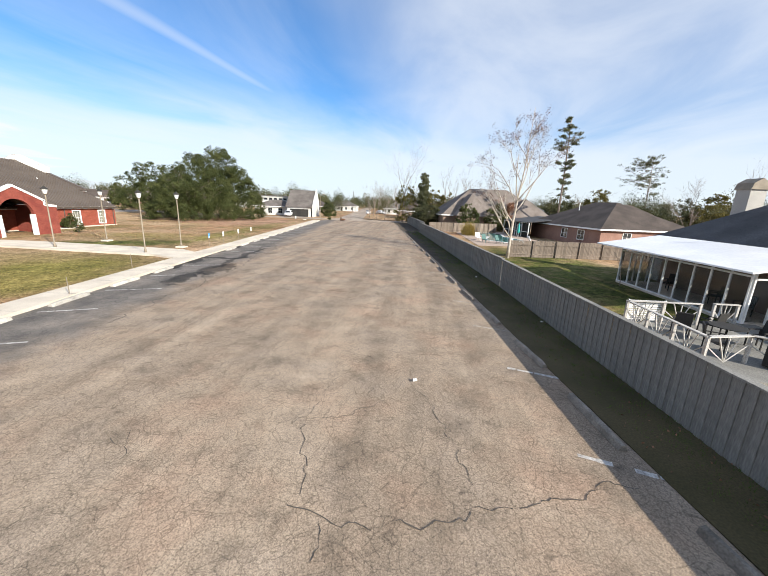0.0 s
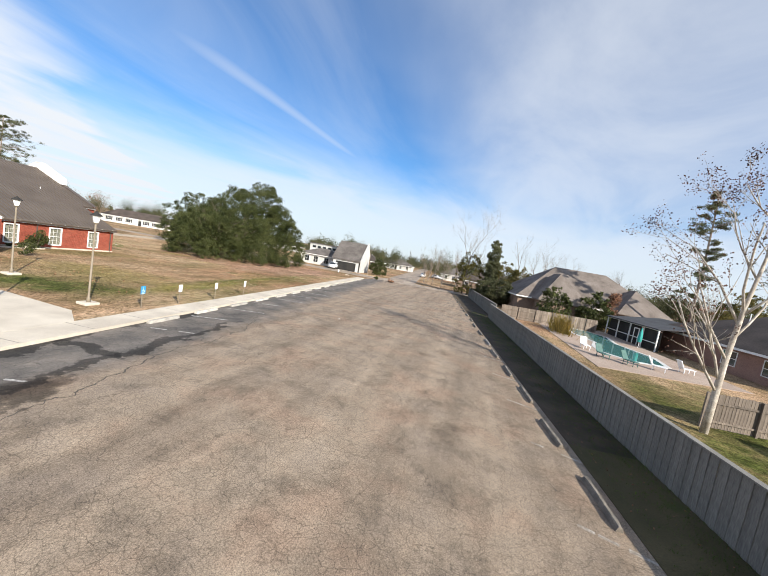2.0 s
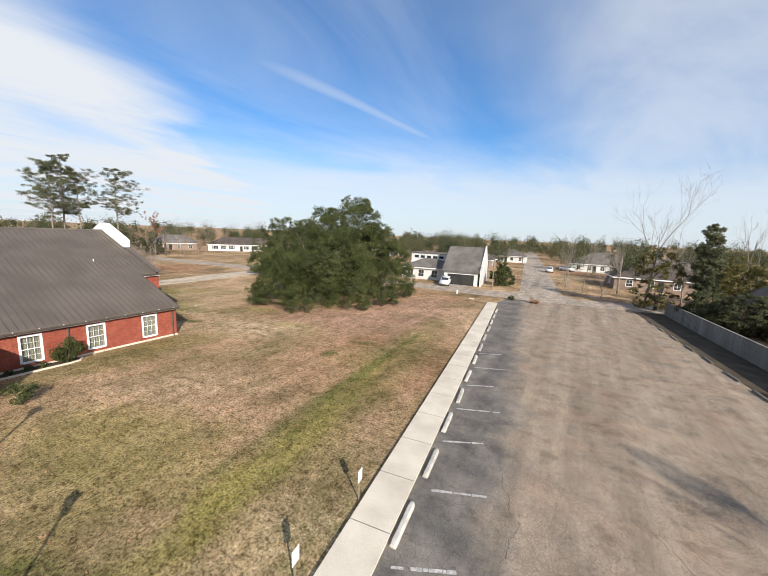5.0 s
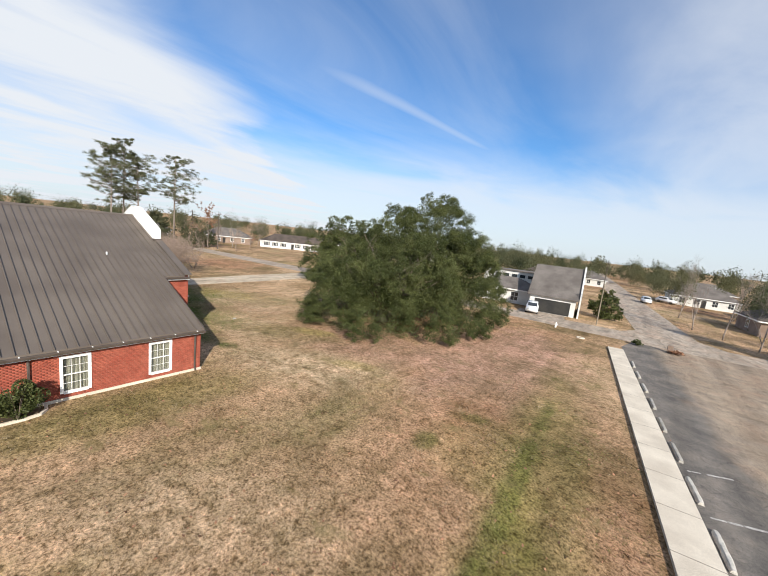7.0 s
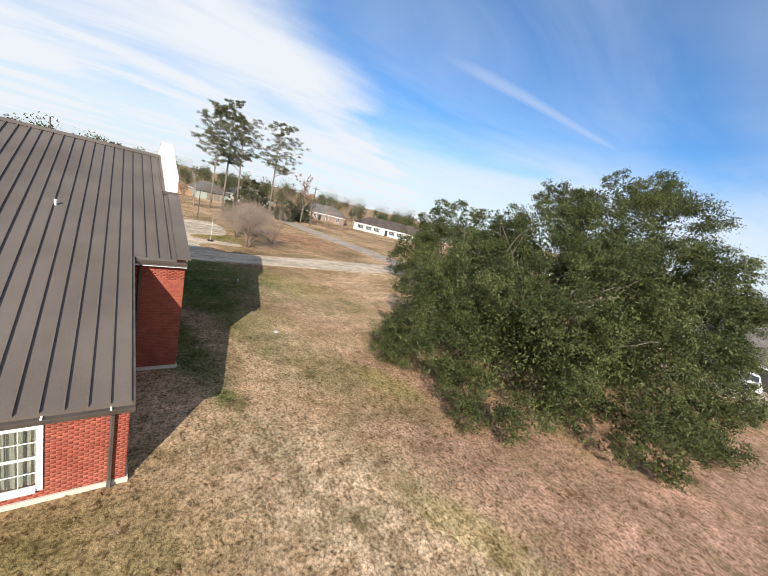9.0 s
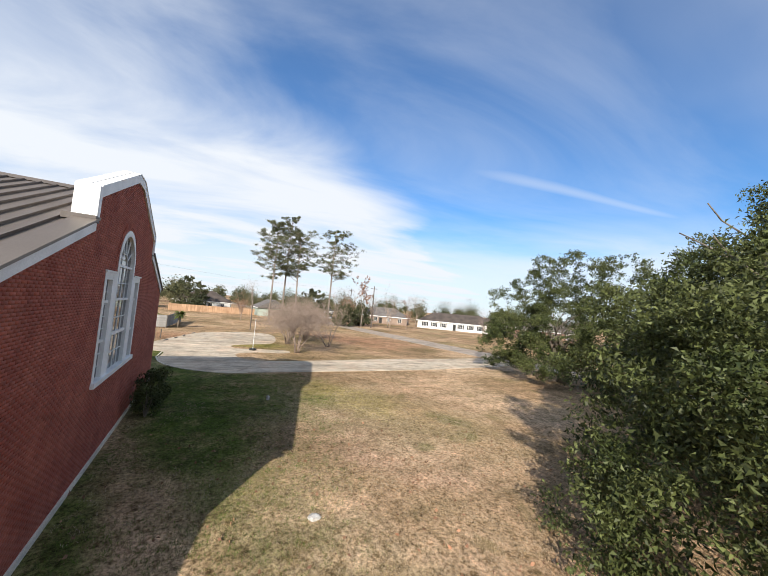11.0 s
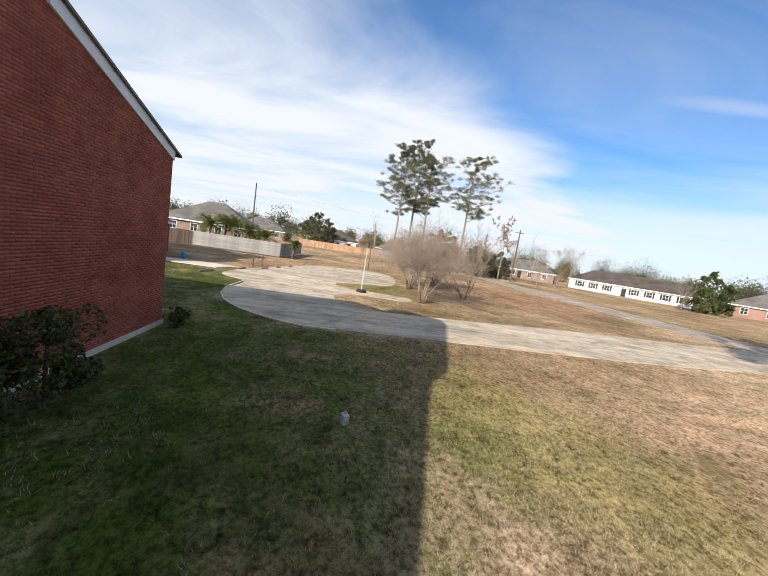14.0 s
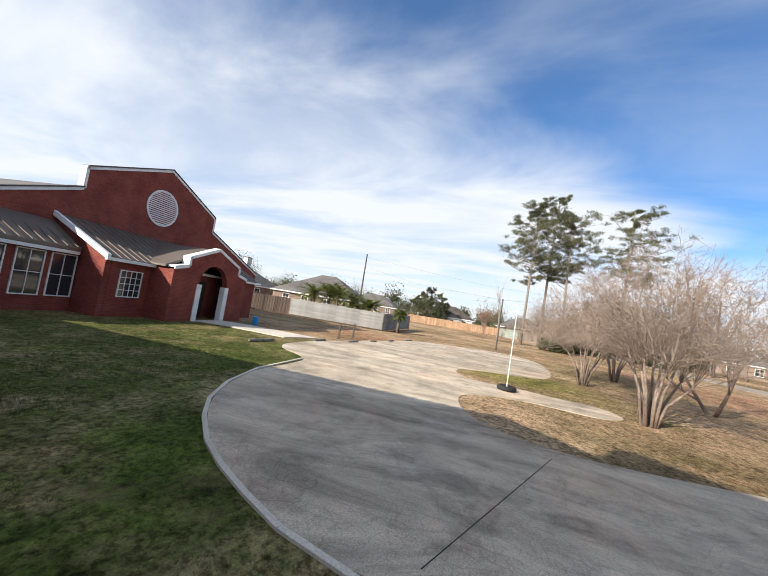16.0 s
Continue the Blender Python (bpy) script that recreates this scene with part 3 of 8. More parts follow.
            ln = n.new("ShaderNodeVectorMath")
            ln.operation = "LENGTH"
            l.new(mp.outputs[0], ln.inputs[0])
            one = ramp(mix(0.5, ln.outputs["Value"], tex("ShaderNodeTexNoise", 1.1, None, Detail=8.0, Roughness=0.7).outputs[0]), (0.6, 0.34), (0.7, 0.55), (0.74, 1.0))
            wet = one if wet is None else mix(1.0, wet, one, "MULTIPLY")
        base = mix(1.0, base, wet, "MULTIPLY")
        # tracks worn along the way, and old dark spots
        base = mix(1.0, base, ramp(tex("ShaderNodeTexNoise", 0.9, (1.0, 0.05, 1.0), Detail=5.0, Roughness=0.6).outputs[0], (0.36, 0.82), (0.54, 1.0), (0.7, 1.1)), "MULTIPLY")
        base = mix(1.0, base, ramp(tex("ShaderNodeTexNoise", 0.3, None, Detail=8.0, Roughness=0.7).outputs[0], (0.3, 0.62), (0.42, 1.0), (0.62, 1.0), (0.72, 1.16)), "MULTIPLY")
    # fine cracks, in some places more than in others
    warp = tex("ShaderNodeTexNoise", 0.8, None, Detail=4.0)
    add = n.new("ShaderNodeMixRGB")
    add.blend_type, add.inputs[0].default_value = "ADD", 0.6
    l.new(co.outputs["Object"], add.inputs[1]), l.new(warp.outputs["Color"], add.inputs[2])
    dark = None
    for scale, width, lo, hi in ((0.5, 0.006, 0.42, 0.54), (1.5, 0.012, 0.34, 0.45), (4.2, 0.03, 0.34, 0.44)):
        v = n.new("ShaderNodeTexVoronoi")
        v.feature = "DISTANCE_TO_EDGE"
        v.inputs["Scale"].default_value = scale
        l.new(add.outputs[0], v.inputs["Vector"])
        line = ramp(v.outputs["Distance"], (0.0, 0.0), (width, 1.0))
        keep = ramp(tex("ShaderNodeTexNoise", 0.16 + scale * 0.1, None, Detail=3.0).outputs[0], (lo, 1.0), (hi, 0.0))
        one = mix(keep, line, 1.0)
        dark = one if dark is None else mix(1.0, dark, one, "MULTIPLY")
    shade = mix(1.0, 1.0, dark, "MULTIPLY")
    tone = ramp(shade, (0.0, 1.0 - 0.42 * cracks), (1.0, 1.0))
    base = mix(1.0, base, tone, "MULTIPLY")
    l.new(base, b.inputs["Base Color"])
    bp = n.new("ShaderNodeBump")
    bp.inputs["Strength"].default_value, bp.inputs["Distance"].default_value = 0.6, 0.012
    l.new(tex("ShaderNodeTexNoise", 70.0, None, Detail=3.0).outputs[0], bp.inputs["Height"]), l.new(bp.outputs[0], b.inputs["Normal"])
    return m


M["lawn"] = lawn_material()
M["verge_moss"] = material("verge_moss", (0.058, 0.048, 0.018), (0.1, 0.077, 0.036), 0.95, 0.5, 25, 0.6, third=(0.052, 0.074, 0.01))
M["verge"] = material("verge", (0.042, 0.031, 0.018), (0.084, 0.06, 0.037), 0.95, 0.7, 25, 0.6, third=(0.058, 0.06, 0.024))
M["asphalt"] = asphalt_material("asphalt", (0.242, 0.186, 0.14), (0.372, 0.293, 0.221), 1.0, ((0.1, 0.092, 0.084), (0.165, 0.147, 0.13), (0.25, 0.214, 0.18)))
M["street"] = asphalt_material("street", (0.29, 0.235, 0.19), (0.42, 0.35, 0.285), 0.6)
M["drive"] = asphalt_material("drive", (0.35, 0.285, 0.215), (0.6, 0.5, 0.385), 0.5)

ground_bm = bmesh.new()
bmesh.ops.create_grid(ground_bm, x_segments=60, y_segments=60, size=2500)
ground = tagged(finish("ground", ground_bm, "lawn"), "dry winter lawn, straw brown with green patches", "lawn", kind="structure")


def slab(name, outline, z0, z1, mat, label, category, frame_of=LOT):
    bm = prism([(frame_of @ Vector((*p, 0))).xy for p in outline], 2, z0, z1)
    return tagged(finish(name, bm, mat), label, category, kind="structure")


car_park = slab("road_car_park", [(-12.4, -60), (6.9, -60), (6.9, 91), (4, 93), (-11, 93), (-12.4, 89)], -0.3, 0.012, "asphalt", "worn tan-grey asphalt car park, cracked and faded", "car park")
walkway = slab("pavement_walkway", [(-13.85, -60), (-12.4, -60), (-12.4, 87), (-13.85, 87)], -0.3, 0.14, "concrete", "pale concrete walkway along the car park", "pavement")
church_walk = slab("pavement_to_church", [(-13.9, 27.6), (-13.9, 30.6), (-15.5, 31.8), (-29.0, 33.5), (-38.5, 33.5), (-38.5, 31.2), (-28, 30.0), (-16, 28.5)], -0.3, 0.13, "concrete", "pale concrete path to the church door", "pavement")
street = slab("road_street", [(-12.5, 98.6), (-9.5, 103), (-8.5, 500), (-1.5, 500), (-2.5, 103), (0, 98.6)], -0.3, 0.02, "street", "pale straight residential street", "road")
cross = slab("road_cross_street", [(-400, 100), (-60, 96.5), (-30, 95.0), (-10, 92.9), (8, 92.9), (25, 95), (300, 100), (300, 106), (25, 101), (2, 99.2), (-30, 100.8), (-60, 102.2), (-400, 106)], -0.3, 0.024, "street", "pale residential cross street", "road")
IDENT = Matrix.Identity(4)


def rounded(pts, times=2):
    """Cuts the corners of a closed outline."""
    for _ in range(times):
        pts = [((1 - q) * a[0] + q * b[0], (1 - q) * a[1] + q * b[1]) for a, b in zip(pts, pts[1:] + pts[:1]) for q in (0.25, 0.75)]
    return pts


DRIVE_OUTER = [(-71.0, 56.8), (-71.2, 61.5), (-71.3, 66), (-71.8, 74), (-73, 82), (-75.5, 95)]
DRIVE_ISLAND = [(-80.5, 95), (-78.6, 84), (-77.6, 72), (-76.4, 65), (-75.9, 61), (-75.8, 59.4), (-75.95, 58.3), (-76.4, 57.3), (-77.2, 56.7), (-78.3, 56.4), (-79.6, 56.5), (-80.2, 57.3)]
DRIVE_PATCH = [(-80.6, 58.4), (-80.5, 59.8), (-80.2, 61.0), (-81.0, 62.1), (-82.5, 61.6), (-82.4, 60.2), (-82.9, 58.9), (-82.8, 57.4), (-83.3, 56.5), (-85.2, 56.2), (-86.3, 57.6), (-86.9, 59.4), (-87.6, 61.2)]
DRIVE_PAD = [(-92, 62.3), (-98.8, 62.8), (-101.0, 59.5), (-98.6, 55.0), (-97.2, 52.7), (-90.6, 50.4), (-87.2, 49.2), (-84.3, 48.4), (-81.6, 48.4), (-80.3, 50.7)]
DRIVE_CURVE = [(-78.6, 50.75), (-77.2, 50.5), (-75.4, 50.85), (-74.1, 51.4), (-73.25, 52.0), (-72.5, 52.7), (-72.0, 53.35), (-71.6, 54.0), (-71.25, 54.65), (-70.95, 55.6)]
drive = slab("road_drive", rounded(DRIVE_OUTER + DRIVE_ISLAND + DRIVE_PATCH + DRIVE_PAD + DRIVE_CURVE), -0.3, 0.02, "drive", "pale asphalt church drive in a loop", "road", IDENT)


# ---- church ----
church = thing("church", pose(0, 0, 0), "red brick church with a dark brown standing-seam metal roof", "church")
RIDGE_X, RIDGE_Z, SLOPE = -60.1, 8.75, 0.365
AX, AY, BX, BY, CX = -43.8, 49.3, -49.9, 51.1, -69.15
SOUTH = 6.0
STEP_E, STEP_W = -55.4, -64.6
COURSE, BRICK = 0.068, 0.203


def roof_z(x):
    return RIDGE_Z - SLOPE * abs(x - RIDGE_X)


def gable_top(x):
    """The stepped gable's upper edge."""
    if x > STEP_E or x < STEP_W:
        return roof_z(x) + 0.02
    return 9.5 - 0.39 * max(abs(x - RIDGE_X) - 0.5, 0)


def brick_rows(width, z0, z1, top=None, holes=()):
    """Corner points of a running bond over a wall face: s along it, z up, bricks proud of the mortar by depth."""
    out = []
    rows = int((z1 - z0) / COURSE)
    for r in range(rows):
        za = z0 + r * COURSE + 0.004
        zb = za + COURSE - 0.008
        s0 = -BRICK * 0.5 * (r % 2)
        while s0 < width:
            a, b = max(s0 + 0.005, 0.0), min(s0 + BRICK - 0.005, width)
            s0 += BRICK
            if b - a < 0.03 or (top and zb > min(top(a), top(b)) - 0.01):
                continue
            cut = False
            for h in holes:
                if zb > h[2] and za < h[3] and b > h[0] and a < h[1]:
                    if a < h[0] - 0.03:
                        b = h[0]
                    elif b > h[1] + 0.03:
                        a = h[1]
                    else:
                        cut = True
            if not cut and b - a > 0.02:
                out.append((a, b, za, zb))
    return out


def brick_part(name, parent, origin, along, out, rows, depth=0.006):
    """All bricks of one wall face, joined."""
    rows = np.array(rows)
    o, d, n = np.array(origin), np.array(along), np.array(out)
    verts = []
    for s, z, h in ((0, 2, 0), (1, 2, 0), (1, 3, 0), (0, 3, 0), (0, 2, 1), (1, 2, 1), (1, 3, 1), (0, 3, 1)):
        inset = 0.002 * h
        ds = rows[:, s] + (inset if s == 0 else -inset)
        verts.append(o + d * ds[:, None] + n * (h * depth) + np.array([0, 0, 1.0]) * rows[:, z][:, None])
    verts = np.stack(verts, axis=1).reshape(-1, 3)
    quad = np.array(((4, 5, 6, 7), (0, 1, 5, 4), (1, 2, 6, 5), (2, 3, 7, 6), (3, 0, 4, 7)))
    if np.dot(np.cross(d, (0, 0, 1)), n) < 0:
        quad = quad[:, ::-1]
    faces = (np.arange(len(rows))[:, None, None] * 8 + quad[None]).reshape(-1, 4)
    ob = new(name, mesh_from(name, verts, faces, "brick"))
    ob.parent = parent
    return tagged(ob, kind="stuff")


# windows of the east wall, in place along y
EAST_WINDOWS = (21.0, 24.5, 36.4 + 3.1, 43.0, 46.62)
WIN_W, WIN_LOW, WIN_HIGH = 0.98, 0.42, 2.12


def pierced(x0, x1, y0, y1, z1, holes):
    """A wall along y with openings cut right through."""
    bm = bmesh.new()
    y = y0
    for a, b, lo, hi in sorted(holes):
        box(bm, x0, x1, y, a, 0, z1), box(bm, x0, x1, a, b, 0, lo), box(bm, x0, x1, a, b, hi, z1)
        y = b
    box(bm, x0, x1, y, y1, 0, z1)
    return bm


holes = [(y, y + WIN_W, WIN_LOW, WIN_HIGH) for y in EAST_WINDOWS]
wall_e = part("wall_east", pierced(AX - 0.3, AX, SOUTH, AY, roof_z(AX) - 0.1, holes), "mortar", church, "red brick east wall")
brick_part("bricks", wall_e, (AX, 20.0, 0.14), (0, 1, 0), (1, 0, 0), brick_rows(AY - 20.0, 0, roof_z(AX) - 0.42, None, [(a - 20, b - 20, c - 0.14, d - 0.14) for a, b, c, d in holes]))
part("plinth", boxes((AX, AX + 0.05, SOUTH, AY + 0.05, 0, 0.14), (AX - 5.9, AX, AY, AY + 0.05, 0, 0.14)), "concrete", church, "pale concrete plinth")
bm = prism([(AX - 0.3, 0), (BX, 0), (BX, roof_z(BX) - 0.1), (AX - 0.3, roof_z(AX - 0.3) - 0.1)], 1, AY - 0.3, AY)
wall_ae = part("wall_aisle_end", bm, "mortar", church, "red brick end wall")
brick_part("bricks", wall_ae, (AX, AY, 0.14), (-1, 0, 0), (0, 1, 0), brick_rows(AX - BX, 0, 5, lambda q: roof_z(AX - q) - 0.3))
# tall palladian window in the gable: middle arch and two side lights
PAL_X, PAL_LOW, PAL_SIDE, PAL_SPRING, PAL_R, PAL_HALF = -59.6, 2.6, 5.85, 6.15, 1.3, 2.6


def arch(cx, r, z0, spring, k=14):
    return [(cx - r, z0), (cx + r, z0)] + [(cx + r * math.cos(math.pi * i / k), spring + r * math.sin(math.pi * i / k)) for i in range(k + 1)]


edge = [(x, gable_top(x)) for x in (BX, STEP_E, STEP_E, RIDGE_X + 0.5, RIDGE_X - 0.5, STEP_W, STEP_W, CX)]
edge[1], edge[2], edge[5], edge[6] = (STEP_E, roof_z(STEP_E)), (STEP_E, gable_top(STEP_E)), (STEP_W, gable_top(STEP_W)), (STEP_W, roof_z(STEP_W))
ring = [(PAL_X + PAL_HALF, PAL_LOW), (PAL_X + PAL_HALF, PAL_SIDE)] + arch(PAL_X, PAL_R, PAL_SIDE, PAL_SPRING)[1:] + [(PAL_X - PAL_R, PAL_SIDE), (PAL_X - PAL_HALF, PAL_SIDE), (PAL_X - PAL_HALF, PAL_LOW)]
# the wall goes round the opening in two halves that meet above and below it
mid = len(ring) // 2
half_e = [(BX, 0)] + edge[:4] + [(PAL_X, gable_top(PAL_X))] + ring[:mid + 1][::-1] + [(PAL_X, PAL_LOW), (PAL_X, 0)]
half_w = [(PAL_X, gable_top(PAL_X))] + edge[4:] + [(CX, 0), (PAL_X, 0), (PAL_X, PAL_LOW)] + ring[mid:][::-1]
bm = prism(half_e, 1, BY - 0.35, BY)
prism(half_w, 1, BY - 0.35, BY, bm)
gable_wall = part("wall_gable", bm, "mortar", church, "red brick stepped gable wall")
g_holes = [(BX - PAL_X - PAL_HALF, BX - PAL_X + PAL_HALF, PAL_LOW - 0.14, PAL_SIDE - 0.14)]
for k in range(28):
    z = PAL_SIDE + (PAL_R + 0.3) * k / 28
    h = math.sqrt(max(PAL_R ** 2 - max(z - PAL_SPRING, 0) ** 2, 0))
    if h > 0:
        g_holes.append((BX - PAL_X - h, BX - PAL_X + h, z - 0.14, z - 0.14 + PAL_R / 28 + 0.012))
brick_part("bricks", gable_wall, (BX, BY, 0.14), (-1, 0, 0), (0, 1, 0), brick_rows(BX - CX, 0, 10.1, lambda q: gable_top(BX - q) - 0.34, g_holes))
# soldier bricks round the arch
bm = bmesh.new()
for k in range(44):
    a = math.pi * (k + 0.5) / 44
    m = Matrix.Translation((PAL_X, BY, PAL_SPRING)) @ Matrix.Rotation(-a, 4, "Y")
    box(bm, PAL_R + 0.12, PAL_R + 0.32, 0, 0.022, -0.033, 0.033, m)
part("arch_bricks", bm, "brick", gable_wall)
part("plinth", boxes((CX, BX, BY, BY + 0.05, 0, 0.14), (BX, BX + 0.05, AY + 0.05, BY + 0.05, 0, 0.14), (CX - 0.05, CX, 37.3, BY + 0.05, 0, 0.14)), "concrete", church, "pale concrete plinth")
wall_r = part("wall_return_east", boxes((BX - 0.3, BX, AY, BY - 0.35, 0, roof_z(BX) - 0.1)), "mortar", church, "red brick return wall")
strip = brick_rows(BY - AY, 0, roof_z(BX) - 0.56)
top_rows = [r for r in strip if r[2] > 1.75][:300]
low_rows = [r for r in strip if r[2] <= 1.75] + [r for r in strip if r[2] > 1.75][300:]
brick_part("bricks", wall_r, (BX, AY, 0.14), (0, 1, 0), (1, 0, 0), low_rows)
brick_meshes = {}
for a, b, za, zb in top_rows:
    w = round(b - a, 2)
    if w not in brick_meshes:
        bm = bevel(boxes((0, 0.012, -w / 2, w / 2, 0, COURSE - 0.01)), 0.002)
        me = bpy.data.meshes.new("brick")
        bm.to_mesh(me)
        bm.free()
        me.materials.append(M["brick"])
        brick_meshes[w] = me
    shared("brick", brick_meshes[w], wall_r, Matrix.Translation((BX, AY + (a + b) / 2, 0.14 + za)))
part("wall_west", boxes((CX, CX + 0.3, 20, BY - 0.35, 0, roof_z(CX) - 0.1)), "brick", church, "red brick west wall")
# white cap of the parapet, seen from behind and above
bm = bmesh.new()
for pts in (edge[2:4], edge[3:5], edge[4:6]):
    (xa, za), (xb, zb) = pts
    prism([(xa, za + 0.02), (xb, zb + 0.02), (xb, min(zb, roof_z(xb) + 0.1) - 0.12), (xa, min(za, roof_z(xa) + 0.1) - 0.12)], 1, BY - 0.42, BY - 0.35, bm)
part("parapet", bm, "stucco", church, "white stucco parapet back")
bm = bmesh.new()
for i, ((xa, za), (xb, zb)) in enumerate(zip(edge, edge[1:])):
    if abs(xa - xb) < 0.05:
        box(bm, xa - 0.12, xa + 0.12, BY - 0.43, BY + 0.07, min(za, zb) - 0.02, max(za, zb) + 0.05)
    else:
        prism([(xa, za + 0.05), (xb, zb + 0.05), (xb, zb - 0.24), (xa, za - 0.24)], 1, BY + 0.004, BY + 0.06, bm)
        if 1 < i < 5:
            prism([(xa, za + 0.1), (xb, zb + 0.1), (xb, zb + 0.05), (xa, za + 0.05)], 1, BY - 0.44, BY - 0.17, bm)
            prism([(xa, za + 0.09), (xb, zb + 0.09), (xb, zb + 0.05), (xa, za + 0.05)], 1, BY - 0.155, BY + 0.08, bm)
part("gable_trim", bm, "white_trim", church, "white gable trim")
# flashing at the parapet's foot and the roof edges over the lower gable
for x, d in ((STEP_E, 1), (STEP_W, -1)):
    part("flashing", boxes((min(x, x + 0.28 * d), max(x, x + 0.28 * d), BY - 0.56, BY + 0.1, roof_z(x) - 0.06, roof_z(x) + 0.09)), "gutter", church, "brown metal flashing")
for (xa, za), (xb, zb) in ((edge[0], edge[1]), (edge[6], edge[7])):
    out_by = 0.3 if xa > RIDGE_X else -0.3
    xa, xb = (xa + out_by, xb) if xa > RIDGE_X else (xa, xb + out_by)
    za, zb = roof_z(xa), roof_z(xb)
    part("rake_edge", prism([(xa, za + 0.1), (xb, zb + 0.1), (xb, zb + 0.04), (xa, za + 0.04)], 1, BY - 0.35, BY + 0.13), "seam_roof", church, "brown metal roof edge")


def roof_slab(x0, x1, y0, y1, th=0.12):
    return prism([(x0, roof_z(x0)), (x1, roof_z(x1)), (x1, roof_z(x1) - th), (x0, roof_z(x0) - th)], 1, y0, y1)


roof_e = part("roof_east", roof_slab(AX + 0.36, RIDGE_X, SOUTH, AY + 0.03), "seam_roof", church, "dark brown standing-seam metal roof")
part("roof_nave_east", roof_slab(BX + 0.3, RIDGE_X, AY + 0.033, BY - 0.35), "seam_roof", church, "dark brown standing-seam metal roof")
part("roof_west", roof_slab(RIDGE_X - 0.003, CX - 0.2, SOUTH, BY - 0.35), "seam_roof", church, "dark brown standing-seam metal roof")
part("ridge_cap", prism([(RIDGE_X - 0.3, RIDGE_Z - 0.08), (RIDGE_X, RIDGE_Z + 0.09), (RIDGE_X + 0.3, RIDGE_Z - 0.08)], 1, SOUTH, BY - 0.44), "seam_roof", church, "metal ridge cap")


def seam_mesh(x0, x1):
    bm = bmesh.new()
    prism([(x0, roof_z(x0)), (x1, roof_z(x1)), (x1, roof_z(x1) + 0.07), (x0, roof_z(x0) + 0.07)], 1, -0.017, 0.017, bm)
    me = bpy.data.meshes.new("seam")
    bm.to_mesh(me)
    bm.free()
    me.materials.append(M["seam_roof"])
    return me


long_seam, short_seam = seam_mesh(AX + 0.34, RIDGE_X + 0.3), seam_mesh(BX + 0.28, RIDGE_X + 0.3)
y = AY - 0.02
while y > SOUTH:
    shared("seam", long_seam, roof_e, Matrix.Translation((0, y, 0)))
    y -= 0.41
for y in (AY + 0.4, AY + 0.81, AY + 1.2):
    shared("seam", short_seam, roof_e, Matrix.Translation((0, y, 0)))
west_seam = seam_mesh(RIDGE_X - 0.3, CX - 0.18)
y = BY - 0.7
while y > SOUTH:
    shared("seam", west_seam, roof_e, Matrix.Translation((0, y, 0)))
    y -= 0.41
EA = AX + 0.36
bm = bmesh.new()
prism([(BX + 0.3, roof_z(BX + 0.3) + 0.06), (STEP_E, roof_z(STEP_E) + 0.06), (STEP_E, roof_z(STEP_E)), (BX + 0.3, roof_z(BX + 0.3))], 1, BY - 0.38, BY - 0.352, bm)
prism([(EA, roof_z(EA) + 0.05), (BX + 0.3, roof_z(BX + 0.3) + 0.05), (BX + 0.3, roof_z(BX + 0.3) - 0.16), (EA, roof_z(EA) - 0.16)], 1, AY + 0.034, AY + 0.08, bm)
part("rake_trim", bm, "gutter", church, "dark metal rake trim")
# eaves: gutter, white fascia, snow hooks, downpipes
EA, EB = AX + 0.36, BX + 0.3


def gutter(x, y0, y1):
    z = roof_z(x) - 0.07
    prof = [(x - 0.02, z), (x + 0.13, z), (x + 0.13, z - 0.03), (x + 0.1, z - 0.14), (x - 0.02, z - 0.14)]
    return prism(prof, 1, y0, y1)


part("gutter", gutter(EA, SOUTH, AY + 0.08), "gutter", church, "dark brown gutter")
part("gutter", gutter(EB, AY + 0.1, BY - 0.02), "gutter", church, "dark brown gutter")
part("fascia", boxes((AX + 0.004, AX + 0.33, SOUTH, AY + 0.02, roof_z(AX) - 0.42, roof_z(AX) - 0.28)), "white_trim", church, "white soffit board")
part("fascia", boxes((BX + 0.016, BX + 0.28, AY + 0.05, BY + 0.02, roof_z(BX) - 0.42, roof_z(BX) - 0.26)), "white_trim", church, "white soffit board")
hook = finish("gutter_strap", boxes((-0.03, 0.12, -0.02, 0.02, 0.0, 0.03)), "white_trim")
hook.parent = church
hook.location = (EA, 48.9, roof_z(EA) - 0.07)
y = 47.7
while y > 20:
    shared("gutter_strap", hook.data, church, Matrix.Translation((EA, y, roof_z(EA) - 0.07)))
    y -= 1.22


def downpipe(x, y, z, dx):
    bm = bmesh.new()
    tube(bm, [(x + dx * 1.0, y, z), (x + dx * 0.2, y, z - 0.35), (x + dx * 0.2, y, 0.25), (x + dx * 0.6, y, 0.08)], [0.055] * 4, 6)
    return bm


